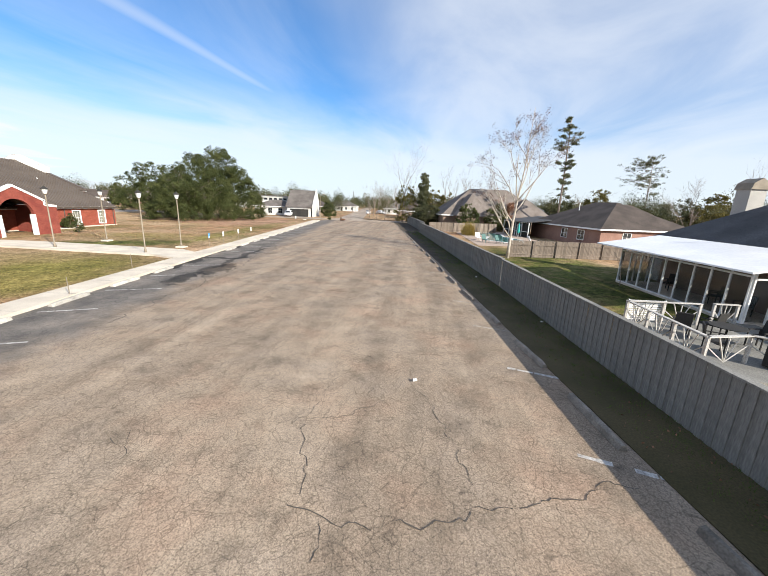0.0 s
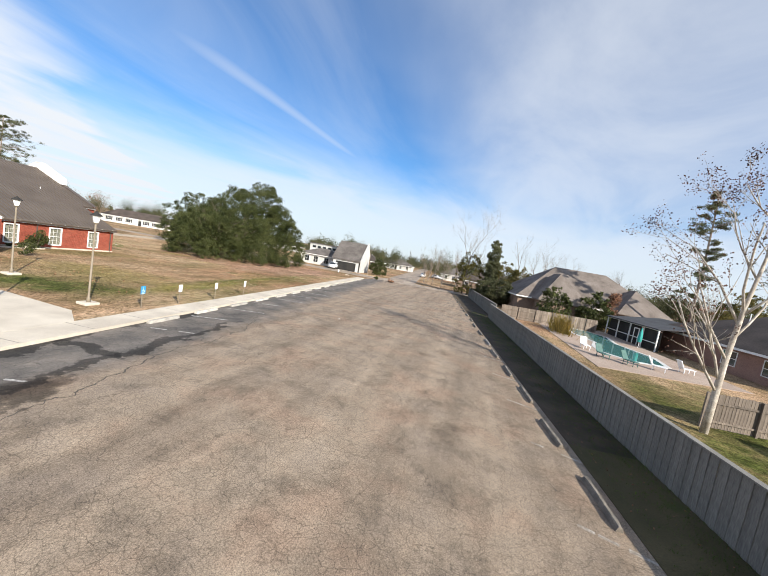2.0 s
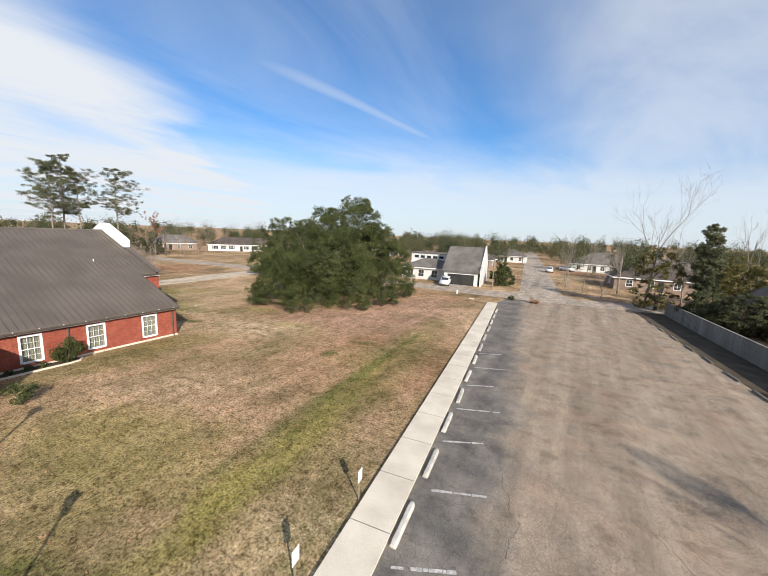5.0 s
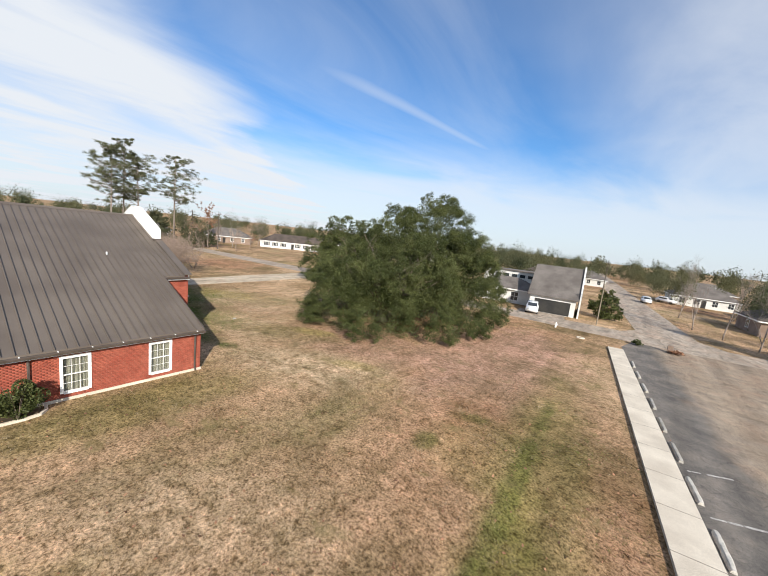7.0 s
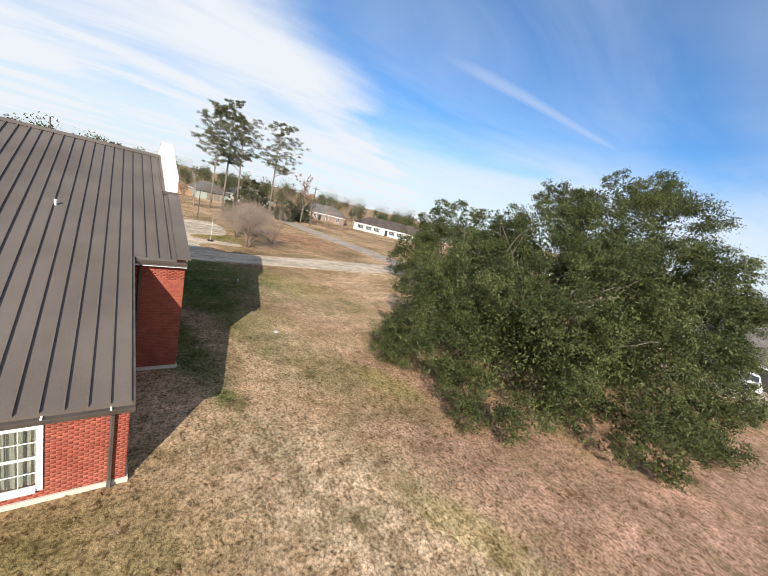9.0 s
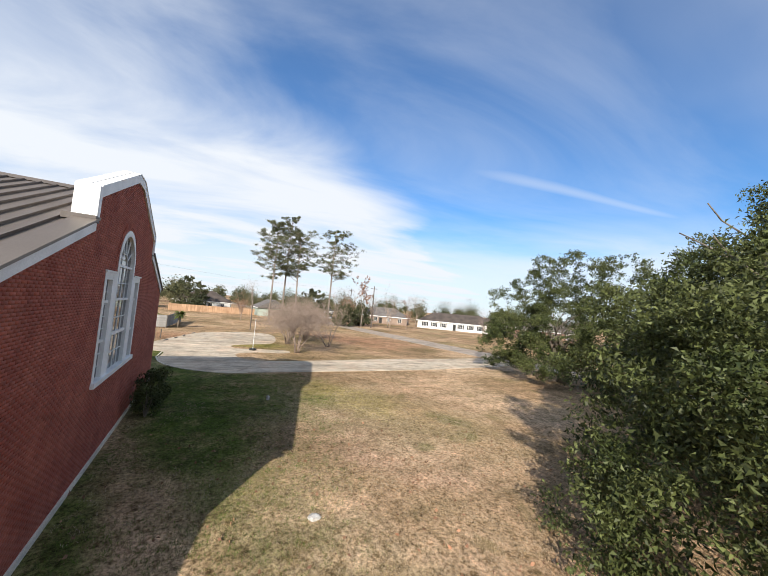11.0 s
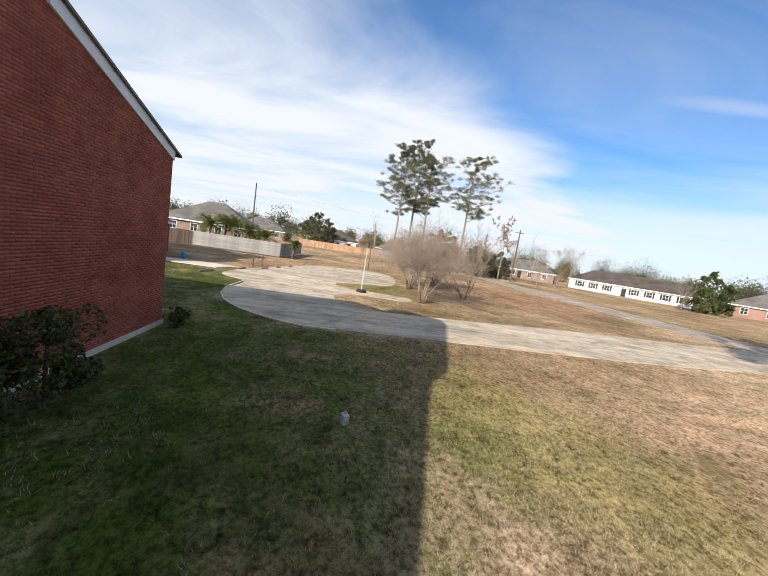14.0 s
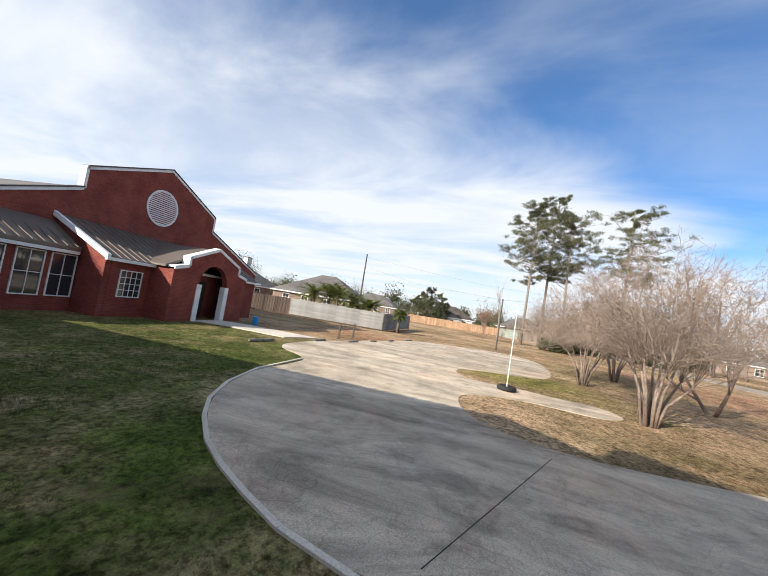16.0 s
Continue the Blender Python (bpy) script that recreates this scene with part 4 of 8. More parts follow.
part("downpipe", downpipe(AX, AY - 0.35, roof_z(AX) - 0.25, 0.35), "gutter", church, "brown downpipe")
part("downpipe", downpipe(BX, AY + 0.28, roof_z(BX) - 0.25, 0.35), "gutter", church, "brown downpipe")
part("downpipe", downpipe(AX, 41.9, roof_z(AX) - 0.25, 0.35), "gutter", church, "brown downpipe")
part("roof_vent", tube(bmesh.new(), [(-52.6, 46.9, roof_z(-52.6) - 0.05), (-52.6, 46.9, roof_z(-52.6) + 0.22)], [0.05, 0.05], 8), "white_metal", church, "small pale vent pipe")
M["curtain"] = material("curtain", (0.55, 0.55, 0.42), (0.7, 0.69, 0.55), 0.9, 3, 12, 0.1, stretch=(1, 6, 0.2))


def sash_window(parent, y):
    """A double-hung window in the east wall: white frame, two sashes of six panes, curtain behind."""
    w, lo, hi = WIN_W, WIN_LOW, WIN_HIGH
    x = AX
    win = part("window", boxes((x - 0.06, x + 0.045, y - 0.09, y + 0.03, lo - 0.05, hi + 0.11), (x - 0.06, x + 0.045, y + w - 0.03, y + w + 0.09, lo - 0.05, hi + 0.11), (x - 0.06, x + 0.045, y + 0.03, y + w - 0.03, hi - 0.03, hi + 0.11), (x - 0.06, x + 0.08, y + 0.03, y + w - 0.03, lo - 0.08, lo + 0.04)), "white_trim", parent, "white framed sash window")
    m = (lo + hi) / 2
    bm = boxes((x - 0.05, x + 0.0, y + 0.03, y + w - 0.03, m - 0.025, m + 0.025))
    for a in (0.34, 0.66):
        box(bm, x - 0.04, x - 0.015, y + w * a - 0.009, y + w * a + 0.009, lo + 0.04, hi - 0.03)
    for z in (lo + (m - lo) * 0.5, m + (hi - m) * 0.5):
        box(bm, x - 0.041, x - 0.014, y + 0.03, y + w - 0.03, z - 0.009, z + 0.009)
    part("sash", bm, "white_trim", win)
    part("pane", boxes((x - 0.055, x - 0.045, y + 0.03, y + w - 0.03, m, hi - 0.03)), "window_glass", win)
    part("pane", boxes((x - 0.055, x - 0.045, y + 0.03, y + w - 0.03, lo, m)), "window_glass", win)
    bm = bmesh.new()
    n = 22
    vs = [[bm.verts.new((x - 0.16 + 0.03 * math.sin(i * 2.1), y + w * i / n, z)) for z in (lo - 0.02, hi)] for i in range(n + 1)]
    for p, q in zip(vs, vs[1:]):
        bm.faces.new((p[0], q[0], q[1], p[1]))
    part("curtain", bm, "curtain", win, "pale pleated curtain")


def clear_glass(name):
    m = bpy.data.materials.new(name)
    m.use_nodes = True
    n, l = m.node_tree.nodes, m.node_tree.links
    b = n["Principled BSDF"]
    b.inputs["Base Color"].default_value, b.inputs["Roughness"].default_value = (0.02, 0.025, 0.03, 1), 0.04
    b.inputs["Specular IOR Level"].default_value = 0.8
    t, mx = n.new("ShaderNodeBsdfTransparent"), n.new("ShaderNodeMixShader")
    mx.inputs[0].default_value = 0.28
    l.new(t.outputs[0], mx.inputs[1]), l.new(b.outputs[0], mx.inputs[2])
    l.new(mx.outputs[0], n["Material Output"].inputs[0])
    return m


M["window_glass"] = clear_glass("window_glass")
for y in EAST_WINDOWS:
    sash_window(church, y)


def light_strip(bm, x0, x1, y0, y1, z0, z1, cols, rows, bar=0.012):
    for i in range(1, cols):
        x = x0 + (x1 - x0) * i / cols
        box(bm, x - bar, x + bar, y0, y1, z0, z1)
    for i in range(1, rows):
        z = z0 + (z1 - z0) * i / rows
        box(bm, x0, x1, y0 + 0.001, y1 - 0.001, z - bar, z + bar)


pal = part("palladian_window", boxes((PAL_X - PAL_HALF - 0.05, PAL_X + PAL_HALF + 0.05, BY - 0.2, BY + 0.1, PAL_LOW - 0.12, PAL_LOW + 0.03)), "white_trim", church, "tall white palladian window with an arched middle")
bm = bmesh.new()
inner = PAL_R - 0.2
for sx in (-1, 1):
    for a, b in ((PAL_HALF - 0.2, PAL_HALF), (inner, PAL_R + 0.42)):
        x0, x1 = sorted((PAL_X + sx * a, PAL_X + sx * b))
        box(bm, x0, x1, BY - 0.16, BY + 0.02, PAL_LOW, PAL_SIDE + (0.02 if a > 2 else 0.0))
    x0, x1 = sorted((PAL_X + sx * (PAL_R + 0.42), PAL_X + sx * (PAL_HALF - 0.2)))
    box(bm, x0, x1, BY - 0.15, BY + 0.015, PAL_SIDE - 0.22, PAL_SIDE)
    x0, x1 = sorted((PAL_X + sx * (PAL_R), PAL_X + sx * (PAL_HALF + 0.04)))
    box(bm, x0, x1, BY - 0.15, BY + 0.06, PAL_SIDE, PAL_SIDE + 0.06)
k = 20
for i in range(k):
    a0, a1 = math.pi * i / k, math.pi * (i + 1) / k
    q = [(PAL_X + r * math.cos(a), PAL_SPRING + r * math.sin(a)) for r, a in ((PAL_R, a0), (PAL_R, a1), (inner, a1), (inner, a0))]
    prism(q, 1, BY - 0.16, BY + 0.02, bm)
for sx in (-1, 1):
    x0, x1 = sorted((PAL_X + sx * inner, PAL_X + sx * PAL_R))
    box(bm, x0, x1, BY - 0.16, BY + 0.02, PAL_SIDE, PAL_SPRING)
part("frame", bm, "white_trim", pal)
bm = bmesh.new()
light_strip(bm, PAL_X - inner, PAL_X + inner, BY - 0.12, BY - 0.07, PAL_LOW, PAL_SPRING, 4, 6)
for z in (PAL_LOW + 1.25, PAL_LOW + 2.4, PAL_SPRING):
    box(bm, PAL_X - inner, PAL_X + inner, BY - 0.13, BY - 0.04, z - 0.04, z + 0.04)
for i in range(1, 6):
    a = math.pi * i / 6
    m = Matrix.Translation((PAL_X, 0, PAL_SPRING)) @ Matrix.Rotation(-a, 4, "Y")
    box(bm, 0.45, inner, BY - 0.12, BY - 0.07, -0.014, 0.014, m)
for i in range(14):
    a0, a1 = math.pi * i / 14, math.pi * (i + 1) / 14
    prism([(PAL_X + r * math.cos(a), PAL_SPRING + r * math.sin(a)) for r, a in ((0.47, a0), (0.47, a1), (0.44, a1), (0.44, a0))], 1, BY - 0.12, BY - 0.07, bm)
for sx in (-1, 1):
    x0, x1 = sorted((PAL_X + sx * (PAL_R + 0.42), PAL_X + sx * (PAL_HALF - 0.2)))
    light_strip(bm, x0, x1, BY - 0.12, BY - 0.07, PAL_LOW, PAL_SIDE - 0.22, 2, 8)
    for z in (PAL_LOW + 1.15, PAL_LOW + 2.35):
        box(bm, x0, x1, BY - 0.13, BY - 0.04, z - 0.04, z + 0.04)
part("muntins", bm, "white_trim", pal)
part("pane", prism(arch(PAL_X, inner, PAL_LOW, PAL_SPRING), 1, BY - 0.11, BY - 0.1), "glass", pal)
for sx in (-1, 1):
    x0, x1 = sorted((PAL_X + sx * (PAL_R + 0.42), PAL_X + sx * (PAL_HALF - 0.2)))
    part("pane", boxes((x0, x1, BY - 0.11, BY - 0.1, PAL_LOW, PAL_SIDE - 0.2)), "glass", pal)

# entry porch of the east side
PY0, PY1, PX = 29.0, 36.8, -38.9
pm = (PY0 + PY1) / 2
out = [(PY0, 0), (PY0, 2.9), (PY0 + 1.2, 3.05), (PY0 + 1.2, 3.5), (pm, 4.9), (PY1 - 1.2, 3.5), (PY1 - 1.2, 3.05), (PY1, 2.9), (PY1, 0)]
op = [(pm + 1.55 * math.cos(math.pi * i / 14), 2.1 + 1.55 * math.sin(math.pi * i / 14)) for i in range(15)]
bm = prism(out[5:] + [(pm + 1.55, 0)] + op[:8] + [(pm, 4.9)], 0, PX - 0.35, PX)
prism([(pm, 4.9)] + op[7:] + [(pm - 1.55, 0)] + out[:4], 0, PX - 0.35, PX, bm)
box(bm, AX, PX - 0.35, PY0, PY0 + 0.3, 0, 2.9), box(bm, AX, PX - 0.35, PY1 - 0.3, PY1, 0, 2.9)
east_porch = part("porch", bm, "brick_shade", church, "red brick entry porch with an arch")
bm = bmesh.new()
for (ya, za), (yb, zb) in zip(out[1:-1], out[2:-1]):
    if abs(ya - yb) < 0.05:
        box(bm, PX - 0.4, PX + 0.06, ya - 0.1, ya + 0.1, min(za, zb), max(za, zb) + 0.1)
    else:
        prism([(ya, za + 0.14), (yb, zb + 0.14), (yb, zb - 0.1), (ya, za - 0.1)], 0, PX - 0.4, PX + 0.06, bm)
part("gable_trim", bm, "white_trim", east_porch, "white gable trim")
bm = bmesh.new()
prism([(PY0 - 0.2, 2.95), (pm, 4.75), (pm, 4.87), (PY0 - 0.2, 3.07)], 0, AX - 3, PX - 0.4, bm)
prism([(PY1 + 0.2, 2.95), (pm, 4.75), (pm, 4.87), (PY1 + 0.2, 3.07)], 0, AX - 3, PX - 0.4, bm)
part("roof", bm, "seam_roof", east_porch)
for sy in (-1, 1):
    part("column", boxes((PX - 0.3, PX + 0.03, pm + sy * 1.5 - 0.16, pm + sy * 1.5 + 0.16, 0, 2.1)), "white_trim", east_porch, "white square column")
part("door", boxes((AX - 0.02, AX + 0.05, pm - 0.95, pm + 0.95, 0.1, 2.25)), "dark", east_porch, "dark entry doors")

# front wing with a stepped gable, lean-to and arched porch
FX, FY = -85.0, 37.3
fz = lambda x: 7.6 - 0.38 * abs(x - FX)
f_edge = [(-74.2, fz(-74.2)), (-80.5, fz(-80.5)), (-80.5, fz(-80.5) + 1.05), (FX - 0.2, 8.8), (-89.5, fz(-89.5) + 1.05), (-89.5, fz(-89.5)), (-95.8, fz(-95.8))]
wing = part("wing_gable", prism([(-74.2, 0)] + f_edge + [(-95.8, 0)], 1, FY - 0.35, FY), "brick_shade", church, "red brick stepped gable with a round louvre")
part("wall_wing_west", boxes((-95.8, -95.5, 10, FY - 0.35, 0, fz(-95.8) - 0.5)), "brick_shade", church)
part("wall_link", boxes((-74.2, CX, FY - 3.2, FY - 2.9, 0, 4.2)), "brick_shade", church)
bm = bmesh.new()
for x0, x1 in ((-73.8, FX), (FX - 0.003, -96.2)):
    prism([(x0, fz(x0) - 0.4), (x1, fz(x1) - 0.4), (x1, fz(x1) - 0.52), (x0, fz(x0) - 0.52)], 1, 10, FY - 0.35, bm)
part("wing_roof", bm, "seam_roof", church, "dark brown metal roof")
bm = bmesh.new()
for (xa, za), (xb, zb) in zip(f_edge, f_edge[1:]):
    if abs(xa - xb) < 0.05:
        box(bm, xa - 0.07, xa + 0.07, FY - 0.36, FY + 0.05, min(za, zb), max(za, zb) + 0.06)
    else:
        prism([(xa, za + 0.05), (xb, zb + 0.05), (xb, zb - 0.1), (xa, za - 0.1)], 1, FY - 0.36, FY + 0.05, bm)
part("gable_trim", bm, "white_trim", wing, "white gable trim")
bm = bmesh.new()
for (xa, za), (xb, zb) in zip(f_edge, f_edge[1:]):
    if abs(xa - xb) > 0.05:
        prism([(xa, za + 0.12), (xb, zb + 0.12), (xb, zb + 0.05), (xa, za + 0.05)], 1, FY - 0.4, FY + 0.09, bm)
part("gable_cap", bm, "gutter", wing, "dark metal gable cap")
bm = bmesh.new()
for i in range(24):
    a0, a1 = 6.2832 * i / 24, 6.2832 * (i + 1) / 24
    prism([(FX + r * math.cos(a), 6.3 + r * math.sin(a)) for r, a in ((1.12, a0), (1.12, a1), (1.02, a1), (1.02, a0))], 1, FY + 0.004, FY + 0.06, bm)
louvre = part("louvre", bm, "white_trim", wing, "round white louvre")
for i in range(17):
    z = -0.98 + 0.1225 * i
    h = math.sqrt(max(1.03 ** 2 - z * z, 0.01))
    part("slat", boxes((FX - h, FX + h, FY + 0.004, FY + 0.04, 6.3 + z - 0.02, 6.3 + z + 0.04)), "white_trim", louvre)
# lean-to along the wing's foot
LZ0, LZ1 = 4.35, 2.72
bm = prism([(FY, LZ0), (FY + 3.6, LZ1), (FY + 3.6, LZ1 - 0.12), (FY, LZ0 - 0.12)], 0, -79.6, -91.2)
prism([(FY - 0.2, LZ0 - 0.25), (FY + 2.0, LZ1 + 0.15), (FY + 2.0, LZ1), (FY - 0.2, LZ0 - 0.37)], 0, -74.6, -79.6 + 0.003, bm)
lean = part("lean_to_roof", bm, "seam_roof", church, "dark brown metal lean-to roof")
lean_seam = bpy.data.meshes.new("seam")
bm = prism([(FY, LZ0), (FY + 3.6, LZ1), (FY + 3.6, LZ1 + 0.04), (FY, LZ0 + 0.04)], 0, -0.02, 0.02)
bm.to_mesh(lean_seam)
bm.free()
lean_seam.materials.append(M["seam_roof"])
for k in range(28):
    shared("seam", lean_seam, lean, Matrix.Translation((-79.8 - 0.41 * k, 0, 0)))
for k in range(12):
    shared("seam", lean_seam, lean, Matrix.Translation((-74.8 - 0.41 * k, -1.4, 0.16)))
part("wall_lean_to", boxes((-82.0, -80.0, FY + 3.0, FY + 3.3, 0, 2.65)), "brick_shade", church, "red brick lean-to wall")
part("wall_lean_to", boxes((-91.0, -87.9, FY + 3.0, FY + 3.3, 0, 2.65)), "brick_shade", church, "red brick lean-to wall")
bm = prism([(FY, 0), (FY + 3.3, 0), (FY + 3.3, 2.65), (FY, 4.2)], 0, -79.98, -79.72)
part("wall_lean_to", bm, "brick_shade", church, "red brick lean-to end wall")
part("wall_lean_to_east", boxes((-79.7, -74.6, FY + 1.5, FY + 1.75, 0, 2.75)), "brick_shade", church)
bm = boxes((-79.55, -91.3, FY + 3.45, FY + 3.62, LZ1 - 0.16, LZ1 - 0.02), (-74.5, -79.55, FY + 1.85, FY + 2.02, LZ1 - 0.16, LZ1 - 0.02))
prism([(FY, LZ0 + 0.1), (FY + 3.65, LZ1 + 0.1), (FY + 3.65, LZ1 - 0.14), (FY, LZ0 - 0.14)], 0, -79.5, -79.65, bm)
part("lean_to_trim", bm, "white_trim", church, "white eaves trim")


def grid_window(parent, x0, x1, z0, z1, y, cols, rows, label="white framed window"):
    win = part("window", boxes((x0 - 0.045, x0, y, y + 0.06, z0 - 0.045, z1 + 0.045), (x1, x1 + 0.045, y, y + 0.06, z0 - 0.045, z1 + 0.045), (x0, x1, y, y + 0.06, z1, z1 + 0.045), (x0, x1, y, y + 0.06, z0 - 0.045, z0)), "white_trim", parent, label)
    bm = bmesh.new()
    light_strip(bm, x0, x1, y + 0.01, y + 0.04, z0, z1, cols, rows, 0.014)
    part("muntins", bm, "white_trim", win)
    part("pane", boxes((x0, x1, y + 0.004, y + 0.012, z0, z1)), "glass", win)


grid_window(church, -81.55, -80.5, 0.98, 2.17, FY + 3.3, 4, 4)
for x in (-79.6, -78.4, -77.1, -75.9):
    grid_window(church, x, x + 0.9, 0.68, 2.47, FY + 1.75, 2, 2)
QX0, QX1, QY = -82.0, -87.9, FY + 4.7
qm = (QX0 + QX1) / 2
out = [(QX0, 0), (QX0, 2.75), (QX0 - 0.9, 2.95), (QX0 - 0.9, 3.4), (qm, 4.2), (QX1 + 0.9, 3.4), (QX1 + 0.9, 2.95), (QX1, 2.75), (QX1, 0)]
op = [(qm + 1.15 * math.cos(math.pi * i / 14), 2.05 + 1.15 * math.sin(math.pi * i / 14)) for i in range(15)]
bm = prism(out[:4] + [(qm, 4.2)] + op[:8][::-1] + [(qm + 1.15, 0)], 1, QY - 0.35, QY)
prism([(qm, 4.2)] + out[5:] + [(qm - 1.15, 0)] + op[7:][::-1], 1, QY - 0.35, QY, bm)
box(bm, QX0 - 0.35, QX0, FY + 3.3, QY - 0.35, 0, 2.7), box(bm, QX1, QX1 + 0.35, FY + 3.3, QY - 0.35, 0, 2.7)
porch = part("front_porch", bm, "brick_shade", church, "red brick porch with a round arch")
bm = bmesh.new()
for (xa, za), (xb, zb) in zip(out[1:-1], out[2:-1]):
    if abs(xa - xb) < 0.05:
        box(bm, xa - 0.07, xa + 0.07, QY - 0.4, QY + 0.06, min(za, zb), max(za, zb) + 0.06)
    else:
        prism([(xa, za + 0.08), (xb, zb + 0.08), (xb, zb - 0.09), (xa, za - 0.09)], 1, QY - 0.4, QY + 0.06, bm)
part("gable_trim", bm, "white_trim", porch, "white gable trim")
bm = bmesh.new()
for xa in (QX0 + 0.15, QX1 - 0.15):
    prism([(xa, 2.72), (qm, 4.05), (qm, 4.17), (xa, 2.84)], 1, FY + 0.3, QY - 0.4, bm)
part("roof", bm, "seam_roof", porch)
for sx in (-1, 1):
    part("column", boxes((qm + sx * 1.12 - 0.17, qm + sx * 1.12 + 0.17, QY - 0.3, QY + 0.05, 0, 2.05)), "white_trim", porch, "white square column")
part("door", boxes((qm - 0.95, qm + 0.95, FY + 3.31, FY + 3.36, 0.05, 2.2)), "dark", porch, "dark entry doors")
wall_back = part("wall_porch_back", boxes((QX1 + 0.4, QX0 - 0.4, FY + 3.0, FY + 3.3, 0, 2.65)), "brick_shade", church)


# ---- trees ----
def grow(rng, start, way, length, radius, depth, spread, lift, out, tips, bend=0.18, fork=3, shrink=0.68):
    """One limb and all that grows from it: points and radii into out, twig ends into tips."""
    pts, radii = [Vector(start)], [radius]
    d = Vector(way).normalized()
    steps = 4 if depth > 1 else 3
    for i in range(steps):
        d = (d + Vector(rng.normal(0, bend, 3)) + Vector((0, 0, lift))).normalized()
        pts.append(pts[-1] + d * length / steps)
        radii.append(radius * (1 - 0.5 * (i + 1) / steps))
    out.append((pts, radii, depth))
    if depth == 0:
        tips.append(pts[-1])
        tips.append(pts[-2])
        return
    for k in range(fork + (rng.random() < 0.4)):
        i = rng.integers(1, steps + 1)
        turn = Vector(rng.normal(0, 1, 3))
        turn = (turn - d * turn.dot(d)).normalized()
        grow(rng, pts[i], d + turn * spread * rng.uniform(0.6, 1.3), length * shrink * rng.uniform(0.75, 1.15), max(radii[i] * rng.uniform(0.5, 0.7), 0.0062), depth - 1, spread, lift, out, tips, bend, fork, shrink)


def limb_mesh(out, sides=6):
    bm = bmesh.new()
    for pts, radii, depth in out:
        tube(bm, pts, radii, sides if depth > 1 else 4 if depth == 1 else 3)
    return bm


def blob_points(rng, centre, radii, count, shells=26, hollow=0.55, clump=0.24):
    """Leaf places in clumps that lie over an uneven crown."""
    c, r = np.array(centre), np.array(radii)
    w = rng.normal(size=(shells, 3))
    w /= np.linalg.norm(w, axis=1)[:, None]
    mid = c + w * r * rng.uniform(hollow, 0.92, size=(shells, 1))
    pick = rng.integers(0, shells, count)
    off = rng.normal(size=(count, 3))
    off /= np.linalg.norm(off, axis=1)[:, None]
    off *= rng.uniform(0.55, 1.0, size=(count, 1)) ** 0.5
    size = rng.uniform(0.6, 1.25, size=shells)[pick][:, None]
    return mid[pick] + off * size * clump * r


